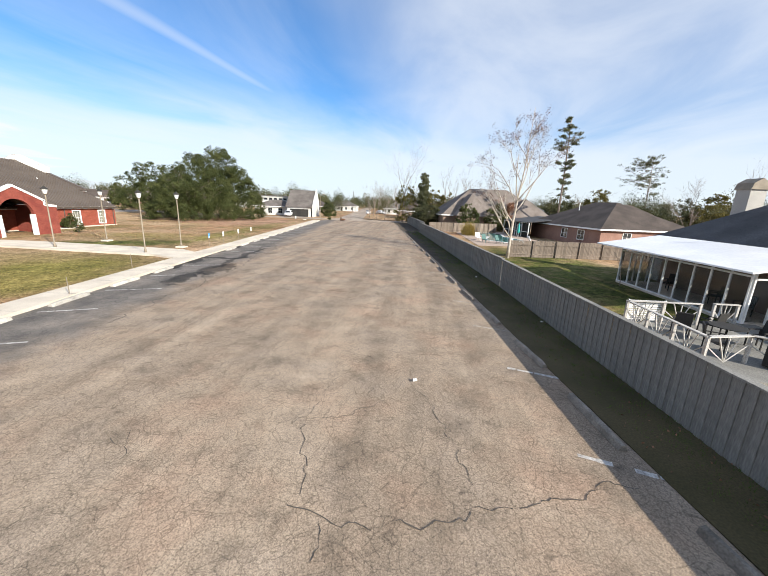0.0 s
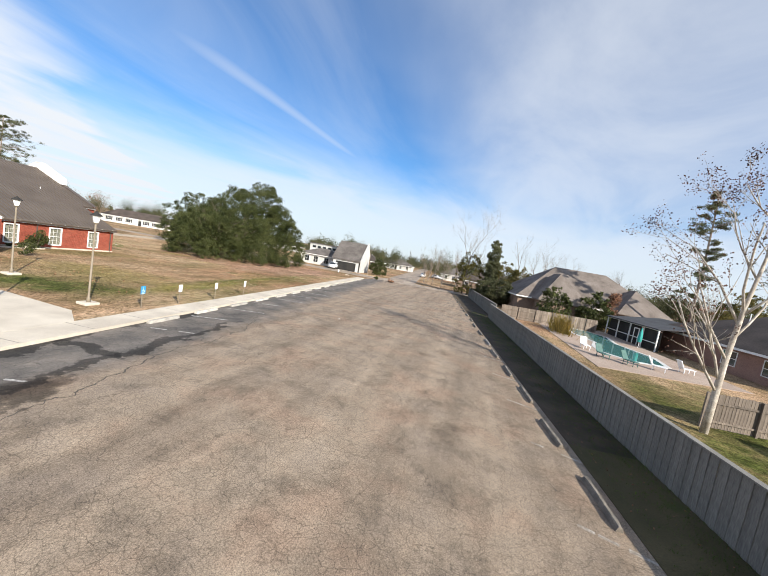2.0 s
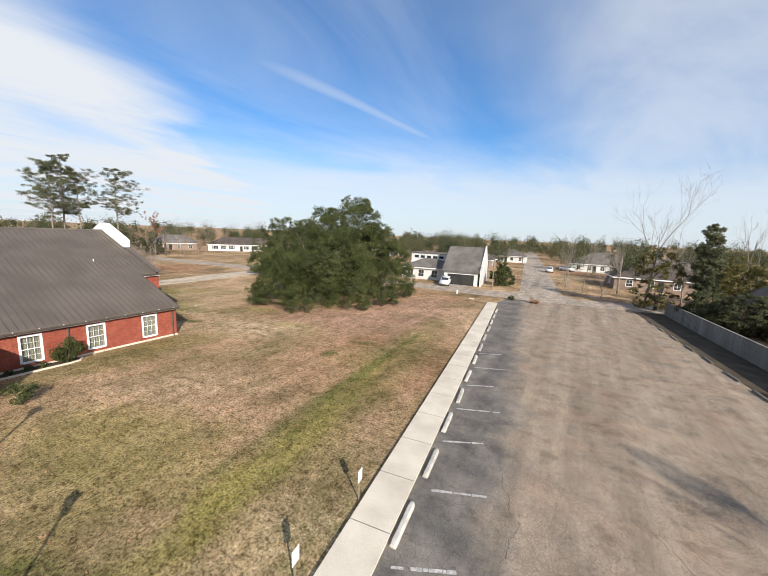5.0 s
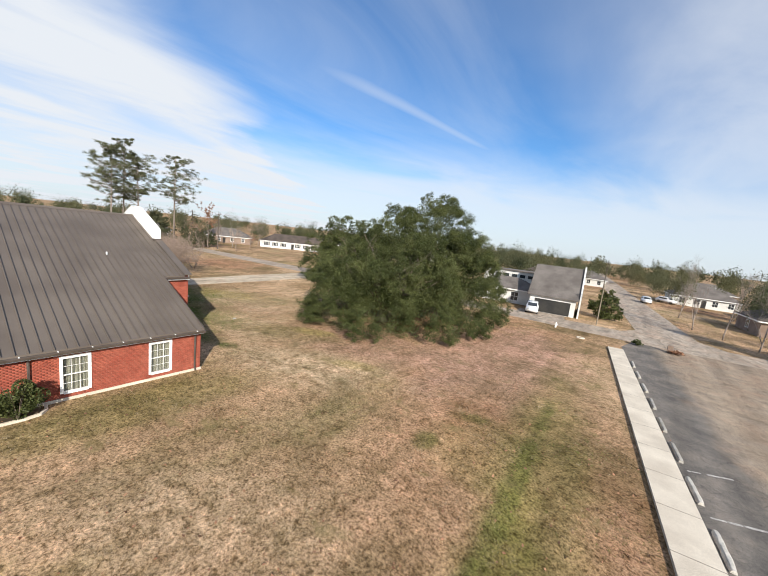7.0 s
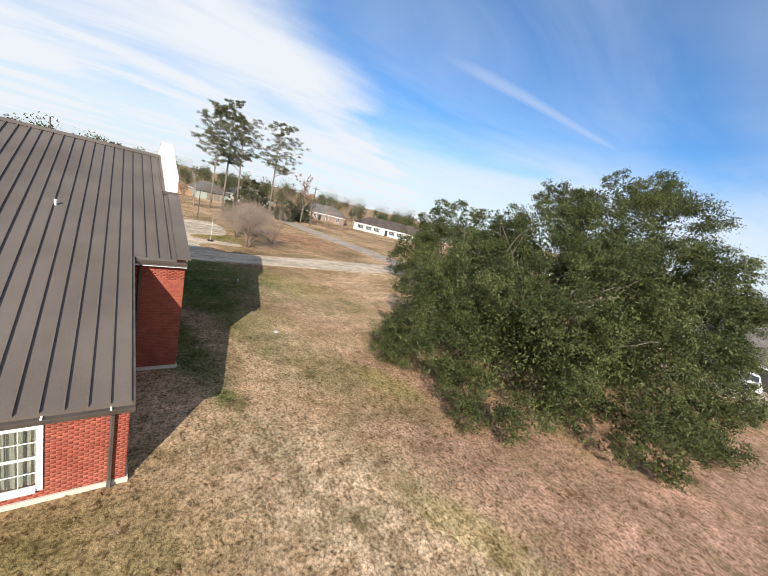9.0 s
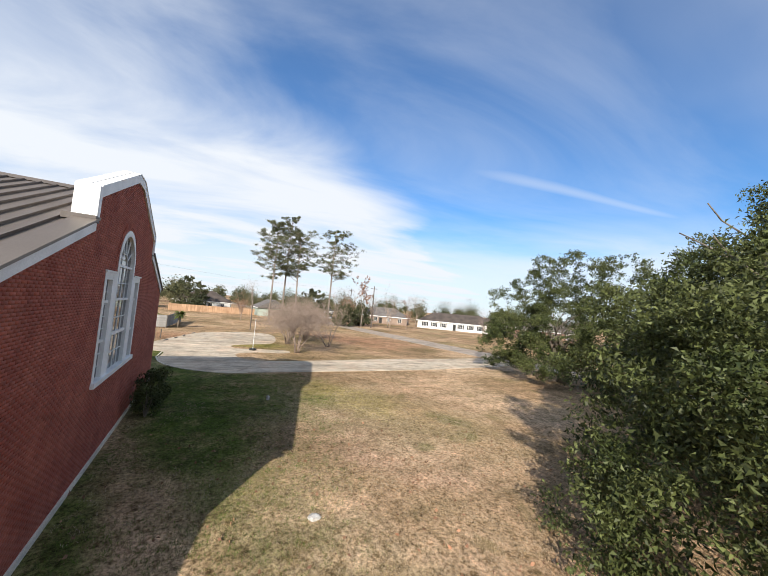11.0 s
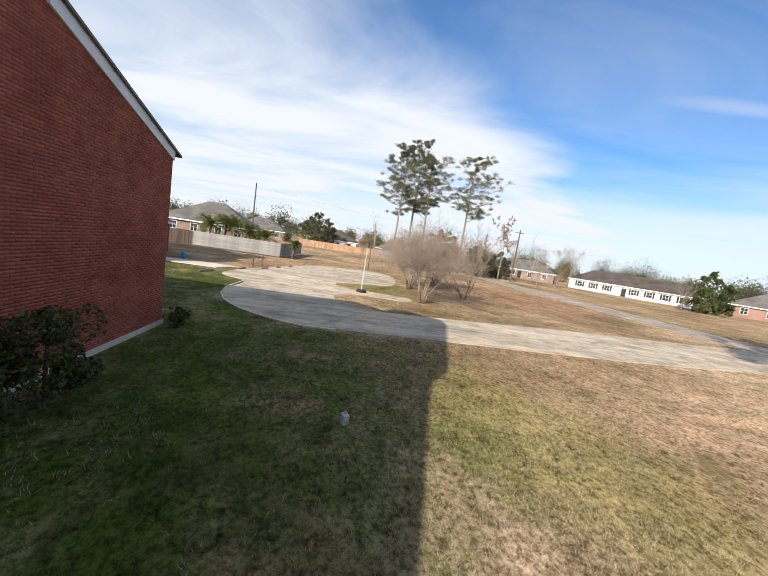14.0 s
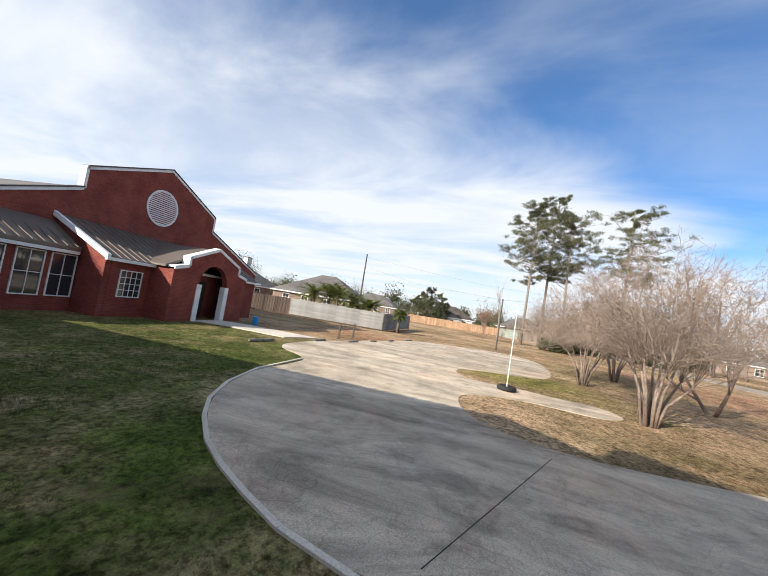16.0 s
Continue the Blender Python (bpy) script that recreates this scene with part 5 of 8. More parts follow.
def oak(name, x, y, radius, height, count, seed, label, leaf="leaf_oak", leaf_size=0.17, shells=110, lobes=None, core=True, clump=None, spread=1.0):
    """Trunk and limbs under a crown of many leafy clumps that lie over several domes (x, y, radius, foot, top)."""
    rng = np.random.default_rng(seed)
    t = thing(name, pose(x, y, 0), label, "tree")
    out, tips = [], []
    for k in range(7):
        a = k * 0.9 + rng.uniform(-0.3, 0.3)
        grow(rng, (0, 0, 1.0), (math.cos(a), math.sin(a), 0.9 + rng.uniform(-0.3, 0.9)), radius * 0.5, radius * 0.035, 2, 0.7, 0.06, out, tips)
    bm = limb_mesh(out)
    tube(bm, [(0, 0, -0.2), (0.05, 0, 0.7), (0, 0.05, 1.6)], [radius * 0.085, radius * 0.06, radius * 0.055], 10)
    part("trunk", bm, "bark", t, smooth=True)
    if lobes is None:
        lobes = [(0, 0, radius * 0.72, 0.0, height)]
        for k in range(7):
            a = k * 0.9 + rng.uniform(-0.3, 0.3)
            lobes.append((radius * 0.55 * math.cos(a), radius * 0.55 * math.sin(a), radius * rng.uniform(0.34, 0.5), 0.0, height * rng.uniform(0.5, 0.86)))
    lob = np.array(lobes, dtype=float) * np.array((spread, spread, spread, 1, 1))
    mid = np.column_stack([lob[:, 0], lob[:, 1], (lob[:, 3] + lob[:, 4]) / 2])
    rad = np.column_stack([lob[:, 2], lob[:, 2], (lob[:, 4] - lob[:, 3]) / 2])
    clumps, sizes = [], []
    share = lob[:, 2] * (lob[:, 2] + rad[:, 2])
    for i in rng.choice(len(lob), shells * 3, p=share / share.sum()):
        w = rng.normal(size=3)
        w /= np.linalg.norm(w)
        p = mid[i] + w * rad[i] * rng.uniform(0.78, 1.0)
        deep = np.min(np.linalg.norm((p - mid) / rad, axis=1))
        if deep < 0.72 or p[2] < 0.35:
            continue
        clumps.append(p)
        sizes.append((clump or 0.06 * radius + 0.3) * rng.uniform(0.6, 1.4))
        if len(clumps) == shells:
            break
    clumps, sizes = np.array(clumps), np.array(sizes)
    pick = rng.choice(len(clumps), count, p=sizes ** 2 / np.sum(sizes ** 2))
    # every clump holds a few sprays, so that its rim is ragged
    spray = rng.integers(0, 9, count)
    way = rng.normal(size=(len(clumps), 9, 3))
    way /= np.linalg.norm(way, axis=2)[:, :, None]
    way *= rng.uniform(0.45, 1.05, size=(len(clumps), 9, 1))
    off = way[pick, spray] + rng.normal(0, 0.2, size=(count, 3))
    pts = clumps[pick] + off * sizes[pick][:, None] * np.array((1.0, 1.0, 0.75))
    pts = pts[pts[:, 2] > 0.08]
    if core:
        k = count // 6
        i = rng.choice(len(lob), k, p=share / share.sum())
        w = rng.normal(size=(k, 3))
        w /= np.linalg.norm(w, axis=1)[:, None]
        q = mid[i] + w * rad[i] * rng.uniform(0.5, 0.78, size=(k, 1))
        inside = new("inner_leaves", leaf_mesh("inner_leaves", q[q[:, 2] > 0.3], leaf_size * 1.45, leaf, rng, simple=True))
        inside.parent = t
        tagged(inside, kind="stuff")
    ob = new("crown", leaf_mesh("crown", pts, leaf_size * (1.0 if radius > 7 else 1.15), leaf, rng, simple=True))
    ob.parent = t
    tagged(ob, kind="stuff")
    return t


def pine(name, x, y, height, seed, label="tall slim pine with a ragged crown", crown=0.55, count=12000, leaf_size=0.09, group="", wide=1.0):
    rng = np.random.default_rng(seed)
    t = thing(name, pose(x, y, 0), label, "tree", group)
    bm = bmesh.new()
    lean = rng.normal(0, 0.3, 2)
    top = Vector((lean[0], lean[1], height))
    tube(bm, [(0, 0, -0.3), top * 0.5 + Vector((0.15, -0.1, 0)), top], [height * 0.0095, height * 0.0075, height * 0.003], 7)
    pts = []
    limbs = 25
    for k in range(limbs):
        g = (k + rng.random()) / limbs
        f = 1 - crown + crown * g
        a = rng.uniform(0, 6.283)
        reach = wide * height * 0.235 * math.sqrt(max(1.03 - g, 0.04)) * (0.5 + 0.5 * min(g * 2.5, 1)) * rng.uniform(0.4, 1.3)
        s = top * f
        e = s + Vector((math.cos(a), math.sin(a), rng.uniform(-0.05, 0.75))) * reach
        m = (s + e) / 2 + Vector((0, 0, -0.06 * reach))
        tube(bm, [s, m, e], [height * 0.0032, height * 0.0022, height * 0.0012], 4)
        pads = 5 + int(reach > height * 0.09) * 5
        for q in range(pads):
            b = s + (e - s) * rng.uniform(0.35, 1.05)
            c = b + Vector((rng.normal(0, 0.28) * reach, rng.normal(0, 0.28) * reach, rng.uniform(-0.05, 0.3) * reach))
            tube(bm, [b, c], [height * 0.0012, height * 0.0006], 3)
            n = int(count / limbs / pads)
            pts.append(np.array(c) + rng.normal(size=(n, 3)) * np.array([1, 1, 0.5]) * (0.16 + 0.03 * reach))
    part("trunk", bm, "bark_grey", t, smooth=True)
    ob = new("crown", leaf_mesh("crown", np.concatenate(pts), leaf_size, "leaf_pine", rng, -0.3, 4.0, True))
    ob.parent = t
    tagged(ob, kind="stuff")
    return t


def bare_tree(name, x, y, height, seed, label, bark="bark_grey", stems=1, spread=0.55, leaves=None, leaf_count=0, leaf_size=0.12, depth=4, thick=0.02, lift=0.1, fork=3, tilt_by=0.4, first=0.4):
    rng = np.random.default_rng(seed)
    t = thing(name, pose(x, y, 0), label, "tree")
    out, tips = [], []
    for k in range(stems):
        a = k * 6.283 / stems + rng.uniform(-0.3, 0.3)
        tilt = 0.0 if stems == 1 else tilt_by * rng.uniform(0.6, 1.2)
        grow(rng, (0.12 * math.cos(a) * (stems > 1), 0.12 * math.sin(a) * (stems > 1), -0.1), (math.cos(a) * tilt + 0.02, math.sin(a) * tilt, 1), height * (0.46 if stems == 1 else first), height * thick, depth, spread, lift, out, tips, 0.055, fork)
    part("trunk", limb_mesh([q for q in out if q[2] > depth - 3], 7), bark, t, smooth=True)
    fine = [q for q in out if q[2] <= depth - 3]
    if fine:
        tagged(part("crown", limb_mesh(fine, 4), bark, t, "fine bare twigs"), kind="stuff")
    if leaves:
        base = np.array([tuple(p) for p in tips])
        pts = base[rng.integers(0, len(base), leaf_count)] + rng.normal(0, 0.12, size=(leaf_count, 3))
        ob = new("leaves", leaf_mesh("leaves", pts, leaf_size, leaves, rng))
        ob.parent = t
        tagged(ob, kind="stuff")
    return t


# ---- car park things ----
tagged(car_park, kind="structure")
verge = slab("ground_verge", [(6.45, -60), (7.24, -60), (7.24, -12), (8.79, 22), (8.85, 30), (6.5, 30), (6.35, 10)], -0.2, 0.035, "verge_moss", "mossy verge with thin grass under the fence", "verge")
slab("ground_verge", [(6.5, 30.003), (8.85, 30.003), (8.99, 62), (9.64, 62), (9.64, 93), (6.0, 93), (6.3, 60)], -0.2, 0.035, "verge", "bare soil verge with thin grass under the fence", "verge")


def bar_mesh(name, length, width, height, mat, round_by=0.03, seed=0):
    rng = np.random.default_rng(seed)
    bm = bmesh.new()
    n = 8
    prof = [(-width / 2, 0), (-width / 2 + 0.03, height * 0.8), (-width / 2 + 0.06, height), (width / 2 - 0.06, height), (width / 2 - 0.03, height * 0.8), (width / 2, 0)]
    rings = []
    for i in range(n + 1):
        y = -length / 2 + length * i / n
        k = 0.86 if i in (0, n) else 1.0
        rings.append([bm.verts.new((x * k + rng.normal(0, 0.006), y + rng.normal(0, 0.008), z * k + rng.normal(0, 0.006))) for x, z in prof])
    for a, b in zip(rings, rings[1:]):
        for q in range(5):
            bm.faces.new((a[q], a[q + 1], b[q + 1], b[q]))
    bm.faces.new(rings[0]), bm.faces.new(rings[-1][::-1])
    bmesh.ops.recalc_face_normals(bm, faces=bm.faces)
    me = bpy.data.meshes.new(name)
    bm.to_mesh(me)
    bm.free()
    me.materials.append(M[mat])
    return me


def in_lot(v, u, z, turn=0.0):
    return LOT @ pose(v, u, z, 0, 0, turn)


stops = [bar_mesh("wheel_stop", 1.95, 0.24, 0.14, "kerb_worn", seed=k) for k in range(4)]
dark_stops = [bar_mesh("wheel_stop", 1.95, 0.2, 0.14, "kerb_worn" if k == 3 else "stop_dark", seed=k + 9) for k in range(4)]
rng = random.Random(4)
for k in range(26):
    u = 1.4 + 3.65 * k
    if u > 88:
        break
    ob = new("wheel_stop", dark_stops[rng.randrange(4)])
    ob.matrix_world = in_lot(6.18 + rng.uniform(-0.08, 0.08) - 0.004 * k, u + rng.uniform(-0.15, 0.15), 0.012, rng.uniform(-2.5, 2.5))
    tagged(ob, "worn concrete wheel stop on the cracked asphalt", "wheel stop", "wheel stops by the fence")
for k in range(22):
    u = 9.7 + 3.42 * k
    if 26.5 < u < 33:
        continue
    ob = new("wheel_stop", stops[rng.randrange(4)])
    ob.matrix_world = in_lot(-12.13 + rng.uniform(-0.04, 0.04), u + rng.uniform(-0.1, 0.1), 0.017, rng.uniform(-1.5, 1.5))
    tagged(ob, "pale concrete wheel stop beside the walkway", "wheel stop", "wheel stops by the walkway")


def paint_line(v0, u0, v1, u1, z, seed):
    r = np.random.default_rng(seed)
    bm = bmesh.new()
    d = Vector((v1 - v0, u1 - u0)).normalized()
    nrm = Vector((-d.y, d.x))
    length = math.hypot(v1 - v0, u1 - u0)
    at = 0.0
    while at < length:
        step = r.uniform(0.12, 0.55)
        b = min(at + step, length)
        if r.random() > 0.12:
            w = 0.055 + r.uniform(-0.012, 0.012)
            p = Vector((v0, u0))
            vs = [bm.verts.new(lot(*(p + d * q + nrm * e), z)) for q, e in ((at, -w), (b, -w), (b, w), (at, w))]
            bm.faces.new(vs)
        at = b + (r.uniform(0.01, 0.06) if r.random() < 0.4 else 0)
    bmesh.ops.recalc_face_normals(bm, faces=bm.faces)
    return bm


for k in range(-1, 16):
    u = 35.35 + 3.42 * (k - 7)
    if 27.5 < u < 31.5:
        continue
    ob = finish("line_stall", paint_line(-12.0, u + 0.1, -9.7 - (0.5 if k % 2 else 0), u + 0.75, 0.021, k + 50), "line_paint")
    tagged(ob, "faded white stall line on the asphalt", "line", kind="structure")
for k in range(20):
    u = 3.7 + 3.65 * k
    ob = finish("line_stall", paint_line(5.1, u + 0.25, 6.45, u - 0.35, 0.017, k), "line_paint" if k < 3 else "line_faint")
    tagged(ob, "faded white stall line on the asphalt", "line", kind="structure")
# walkway joints
bm = bmesh.new()
for k in range(50):
    u = -40 + 2.6 * k
    if u < 86:
        vs = [bm.verts.new(lot(v, u + e, 0.1425)) for v, e in ((-13.85, 0), (-12.4, 0), (-12.4, 0.025), (-13.85, 0.025))]
        bm.faces.new(vs)
bmesh.ops.recalc_face_normals(bm, faces=bm.faces)
part("joints", bm, "gutter", walkway)


def lamp_post(x, y, h=4.9):
    t = thing("lamp_post", pose(x, y, 0), "tan metal lamp post with a lantern on the lawn", "lamp post", "lamp posts by the path")
    part("base", bevel(boxes((-0.36, 0.36, -0.36, 0.36, 0, 0.14)), 0.03), "concrete", t, "square concrete base")
    bm = tube(bmesh.new(), [(0, 0, 0.1), (0, 0, 0.35), (0, 0, 0.42), (0, 0, h - 0.62)], [0.1, 0.09, 0.052, 0.043], 10)
    part("pole", bm, "lamp_metal", t, smooth=True)
    head = part("lantern", tube(bmesh.new(), [(0, 0, h - 0.64), (0, 0, h - 0.58), (0, 0, h - 0.56)], [0.06, 0.12, 0.12], 8), "lamp_metal", t)
    part("glass", tube(bmesh.new(), [(0, 0, h - 0.56), (0, 0, h - 0.22)], [0.11, 0.2], 6), "sign_white", head, "milky lantern glass")
    part("cap", tube(bmesh.new(), [(0, 0, h - 0.22), (0, 0, h - 0.17), (0, 0, h - 0.05), (0, 0, h + 0.04)], [0.26, 0.25, 0.09, 0.02], 8), "dark", head, "dark lantern cap")
    return t


for x, y in ((-28.6, 27.1), (-29.3, 32.6), (-20.6, 27.0), (-20.6, 31.2)):
    lamp_post(x, y)


def stake_sign(x, y, kind, z=1.25):
    label = "small blue and white parking sign on a post" if kind else "blank white sign on a thin post beside the walkway"
    t = thing("parking_sign" if kind else "small_sign", pose(x, y, 0, 0, 0, 7.1), label, "sign", "" if kind else "white signs")
    part("post", boxes((-0.045, -0.01, -0.02, 0.02, -0.1, z)), "lamp_metal", t)
    panel = part("panel", bevel(boxes((-0.01, 0.012, -0.155, 0.155, z - 0.44, z + 0.02)), 0.006), "blue_sign" if kind else "sign_white", t)
    if kind:
        bm = bmesh.new()
        tube(bm, [(0.014, -0.015 + 0.075 * math.cos(a), z - 0.26 + 0.075 * math.sin(a)) for a in [2.2 + 0.35 * i for i in range(13)]], [0.01] * 13, 4)
        tube(bm, [(0.014, -0.02, z - 0.12), (0.014, -0.01, z - 0.22), (0.014, 0.055, z - 0.235), (0.014, 0.09, z - 0.33)], [0.012] * 4, 4)
        tube(bm, [(0.014, -0.025, z - 0.095), (0.014, -0.025, z - 0.065)], [0.019, 0.019], 8)
        part("symbol", bm, "sign_white", panel, "white wheelchair symbol")
        part("bar", boxes((0.013, 0.016, -0.1, 0.1, z - 0.41, z - 0.375)), "sign_white", panel)
    return t


stake_sign(-18.85, 32.75, 1)
for x, y in ((-18.95, 35.35), (-19.1, 38.6), (-19.35, 42.1)):
    stake_sign(x, y, 0, 1.22)
for x, y in ((-14.6, 15.4), (-17.2, 21.8)):
    t = thing("marker_stake", pose(x, y, 0, 3, 2, 0), "thin grey marker stake in the lawn", "stake")
    part("stake", tube(bmesh.new(), [(0, 0, -0.1), (0, 0, 0.95)], [0.02, 0.018], 6), "lamp_metal", t)


# ---- grey board fence ----
def board_mesh(name, w, h, mat, seed):
    r = np.random.default_rng(seed)
    bm = boxes((-0.012, 0.012, -w / 2, w / 2, 0, h + r.uniform(-0.015, 0.015)))
    bevel(bm, 0.004)
    me = bpy.data.meshes.new(name)
    bm.to_mesh(me)
    bm.free()
    me.materials.append(M[mat])
    return me


def board_fence(name, a, b, h, mat, label, step=0.15, near=None, cap=True, side=1, rails=(0.35, 1.0, 1.6), overlap=True, posts=2.44):
    a, b = Vector((*a, 0)), Vector((*b, 0))
    d = (b - a).normalized()
    length = (b - a).length
    turn = math.atan2(-d.x, d.y)
    t = thing(name, Matrix.Translation(a) @ Matrix.Rotation(turn, 4, "Z"), label, "fence")
    r = random.Random(len(name) + int(length))
    kinds = [board_mesh("board", step * (0.93 if not overlap else 1.12), h, mat, q) for q in range(5)]
    rest = bmesh.new()
    n = int(length / step)
    made = 0
    for k in range(n):
        y = (k + 0.5) * step
        proud = 0.02 * (k % 2) if overlap else 0.0
        m = pose(-side * (0.03 + proud), y, 0.03 + r.uniform(-0.008, 0.008), r.uniform(-0.4, 0.4), r.uniform(-0.3, 0.3), r.uniform(-0.8, 0.8))
        if (near is None or near[0] <= y <= near[1]) and made < 300:
            shared("board", kinds[r.randrange(5)], t, m)
            made += 1
        else:
            w = step * 0.56
            box(rest, -0.012, 0.012, -w, w, 0, h, m)
    if rest.verts:
        tagged(part("board_row", rest, mat, t), kind="stuff")
    else:
        rest.free()
    for z in rails:
        part("rail", boxes((0.012 * side - 0.02, 0.012 * side + 0.02, 0, length, z, z + 0.09)), mat, t)
    for k in range(int(length / posts) + 1):
        part("post", boxes((side * 0.06 - 0.045, side * 0.06 + 0.045, k * posts - 0.045, k * posts + 0.045, -0.2, h + 0.02)), mat, t)
    if cap:
        part("cap", boxes((-0.1, 0.1, 0, length, h + 0.035, h + 0.075)), mat, t)
    return t


p0, p1, p2, p3, p4 = (lot(7.2, -12), lot(8.75, 22), lot(8.95, 62), lot(9.6, 62), lot(9.6, 92.5))
board_fence("grey_fence", p0.xy, p1.xy, 1.64, "fence_grey", "weathered grey board fence along the car park", 0.13, (14, 40))
board_fence("grey_fence", p1.xy, p2.xy, 1.69, "fence_grey", "weathered grey board fence along the car park", 0.15, (0, 40))
board_fence("grey_fence", p3.xy, p4.xy, 1.78, "fence_grey", "weathered grey board fence at the far end", 0.15, (0, 12))
board_fence("wooden_fence", (9.9, 36.9), (24.5, 39.0), 1.65, "fence_wood", "brown wooden picket fence between the yards", 0.14, None, False, 1, (0.3, 1.2), False, 2.4)
board_fence("wooden_fence", (2.9, 66.5), (16.0, 70.5), 1.7, "fence_wood", "pale wooden fence behind the pool", 0.14, (0, 5), False, 1, (0.3, 1.2), False, 2.4)


# ---- houses ----
def hip_roof(bm, x0, x1, y0, y1, z, rise, over=0.45, gable=False):
    x0, x1, y0, y1 = x0 - over, x1 + over, y0 - over, y1 + over
    w, d = x1 - x0, y1 - y0
    if w >= d:
        i = 0 if gable else d / 2
        r = [(x0 + i, (y0 + y1) / 2), (x1 - i, (y0 + y1) / 2)]
    else:
        i = 0 if gable else w / 2
        r = [((x0 + x1) / 2, y0 + i), ((x0 + x1) / 2, y1 - i)]
    lo = [bm.verts.new((x, y, z)) for x, y in ((x0, y0), (x1, y0), (x1, y1), (x0, y1))]
    b0 = [bm.verts.new((x, y, z - 0.14)) for x, y in ((x0, y0), (x1, y0), (x1, y1), (x0, y1))]
    hi = [bm.verts.new((x, y, z + rise)) for x, y in r]
    if w >= d:
        fs = ((lo[0], lo[1], hi[1], hi[0]), (lo[1], lo[2], hi[1]), (lo[2], lo[3], hi[0], hi[1]), (lo[3], lo[0], hi[0]))
    else:
        fs = ((lo[0], lo[1], hi[0]), (lo[1], lo[2], hi[1], hi[0]), (lo[2], lo[3], hi[1]), (lo[3], lo[0], hi[0], hi[1]))
    for f in fs:
        bm.faces.new(f)
    for k in range(4):
        bm.faces.new((b0[k], b0[(k + 1) % 4], lo[(k + 1) % 4], lo[k]))
    bm.faces.new(b0[::-1])
    bmesh.ops.recalc_face_normals(bm, faces=bm.faces)


def face_window(t, side, at, w, z0, z1, x0, x1, y0, y1, trim="white_trim", glass="glass", cols=2, shutters=None):
    """A window on one face (S, E, N or W) of a house body."""
    base = {"S": (pose(0, y0, 0), 1), "N": (pose(0, y1, 0, 0, 0, 180), -1), "E": (pose(x1, 0, 0, 0, 0, 90), 1), "W": (pose(x0, 0, 0, 0, 0, -90), -1)}[side]
    m, sg = base
    c = at * sg if side in "SN" else at * sg
    bm = bmesh.new()
    for r in ((c - w / 2 - 0.08, c - w / 2, -0.05, 0.02, z0 - 0.08, z1 + 0.08), (c + w / 2, c + w / 2 + 0.08, -0.05, 0.02, z0 - 0.08, z1 + 0.08), (c - w / 2, c + w / 2, -0.05, 0.02, z1, z1 + 0.08), (c - w / 2, c + w / 2, -0.07, 0.02, z0 - 0.08, z0)):
        box(bm, *r, m)
    for k in range(1, cols):
        x = c - w / 2 + w * k / cols
        box(bm, x - 0.02, x + 0.02, -0.04, 0.0, z0, z1, m)
    box(bm, c - w / 2, c + w / 2, -0.038, 0.0, (z0 + z1) / 2 - 0.02, (z0 + z1) / 2 + 0.02, m)
    win = part("window", bm, trim, t)
    bm = bmesh.new()
    box(bm, c - w / 2, c + w / 2, -0.02, -0.006, z0, z1, m)
    part("pane", bm, glass, win)
    if shutters:
        for e in (-1, 1):
            bm = bmesh.new()
            xa, xb = sorted((c + e * (w / 2 + 0.1), c + e * (w / 2 + 0.48)))
            box(bm, xa, xb, -0.05, -0.004, z0 - 0.05, z1 + 0.05, m)
            part("shutter", bm, shutters, win)


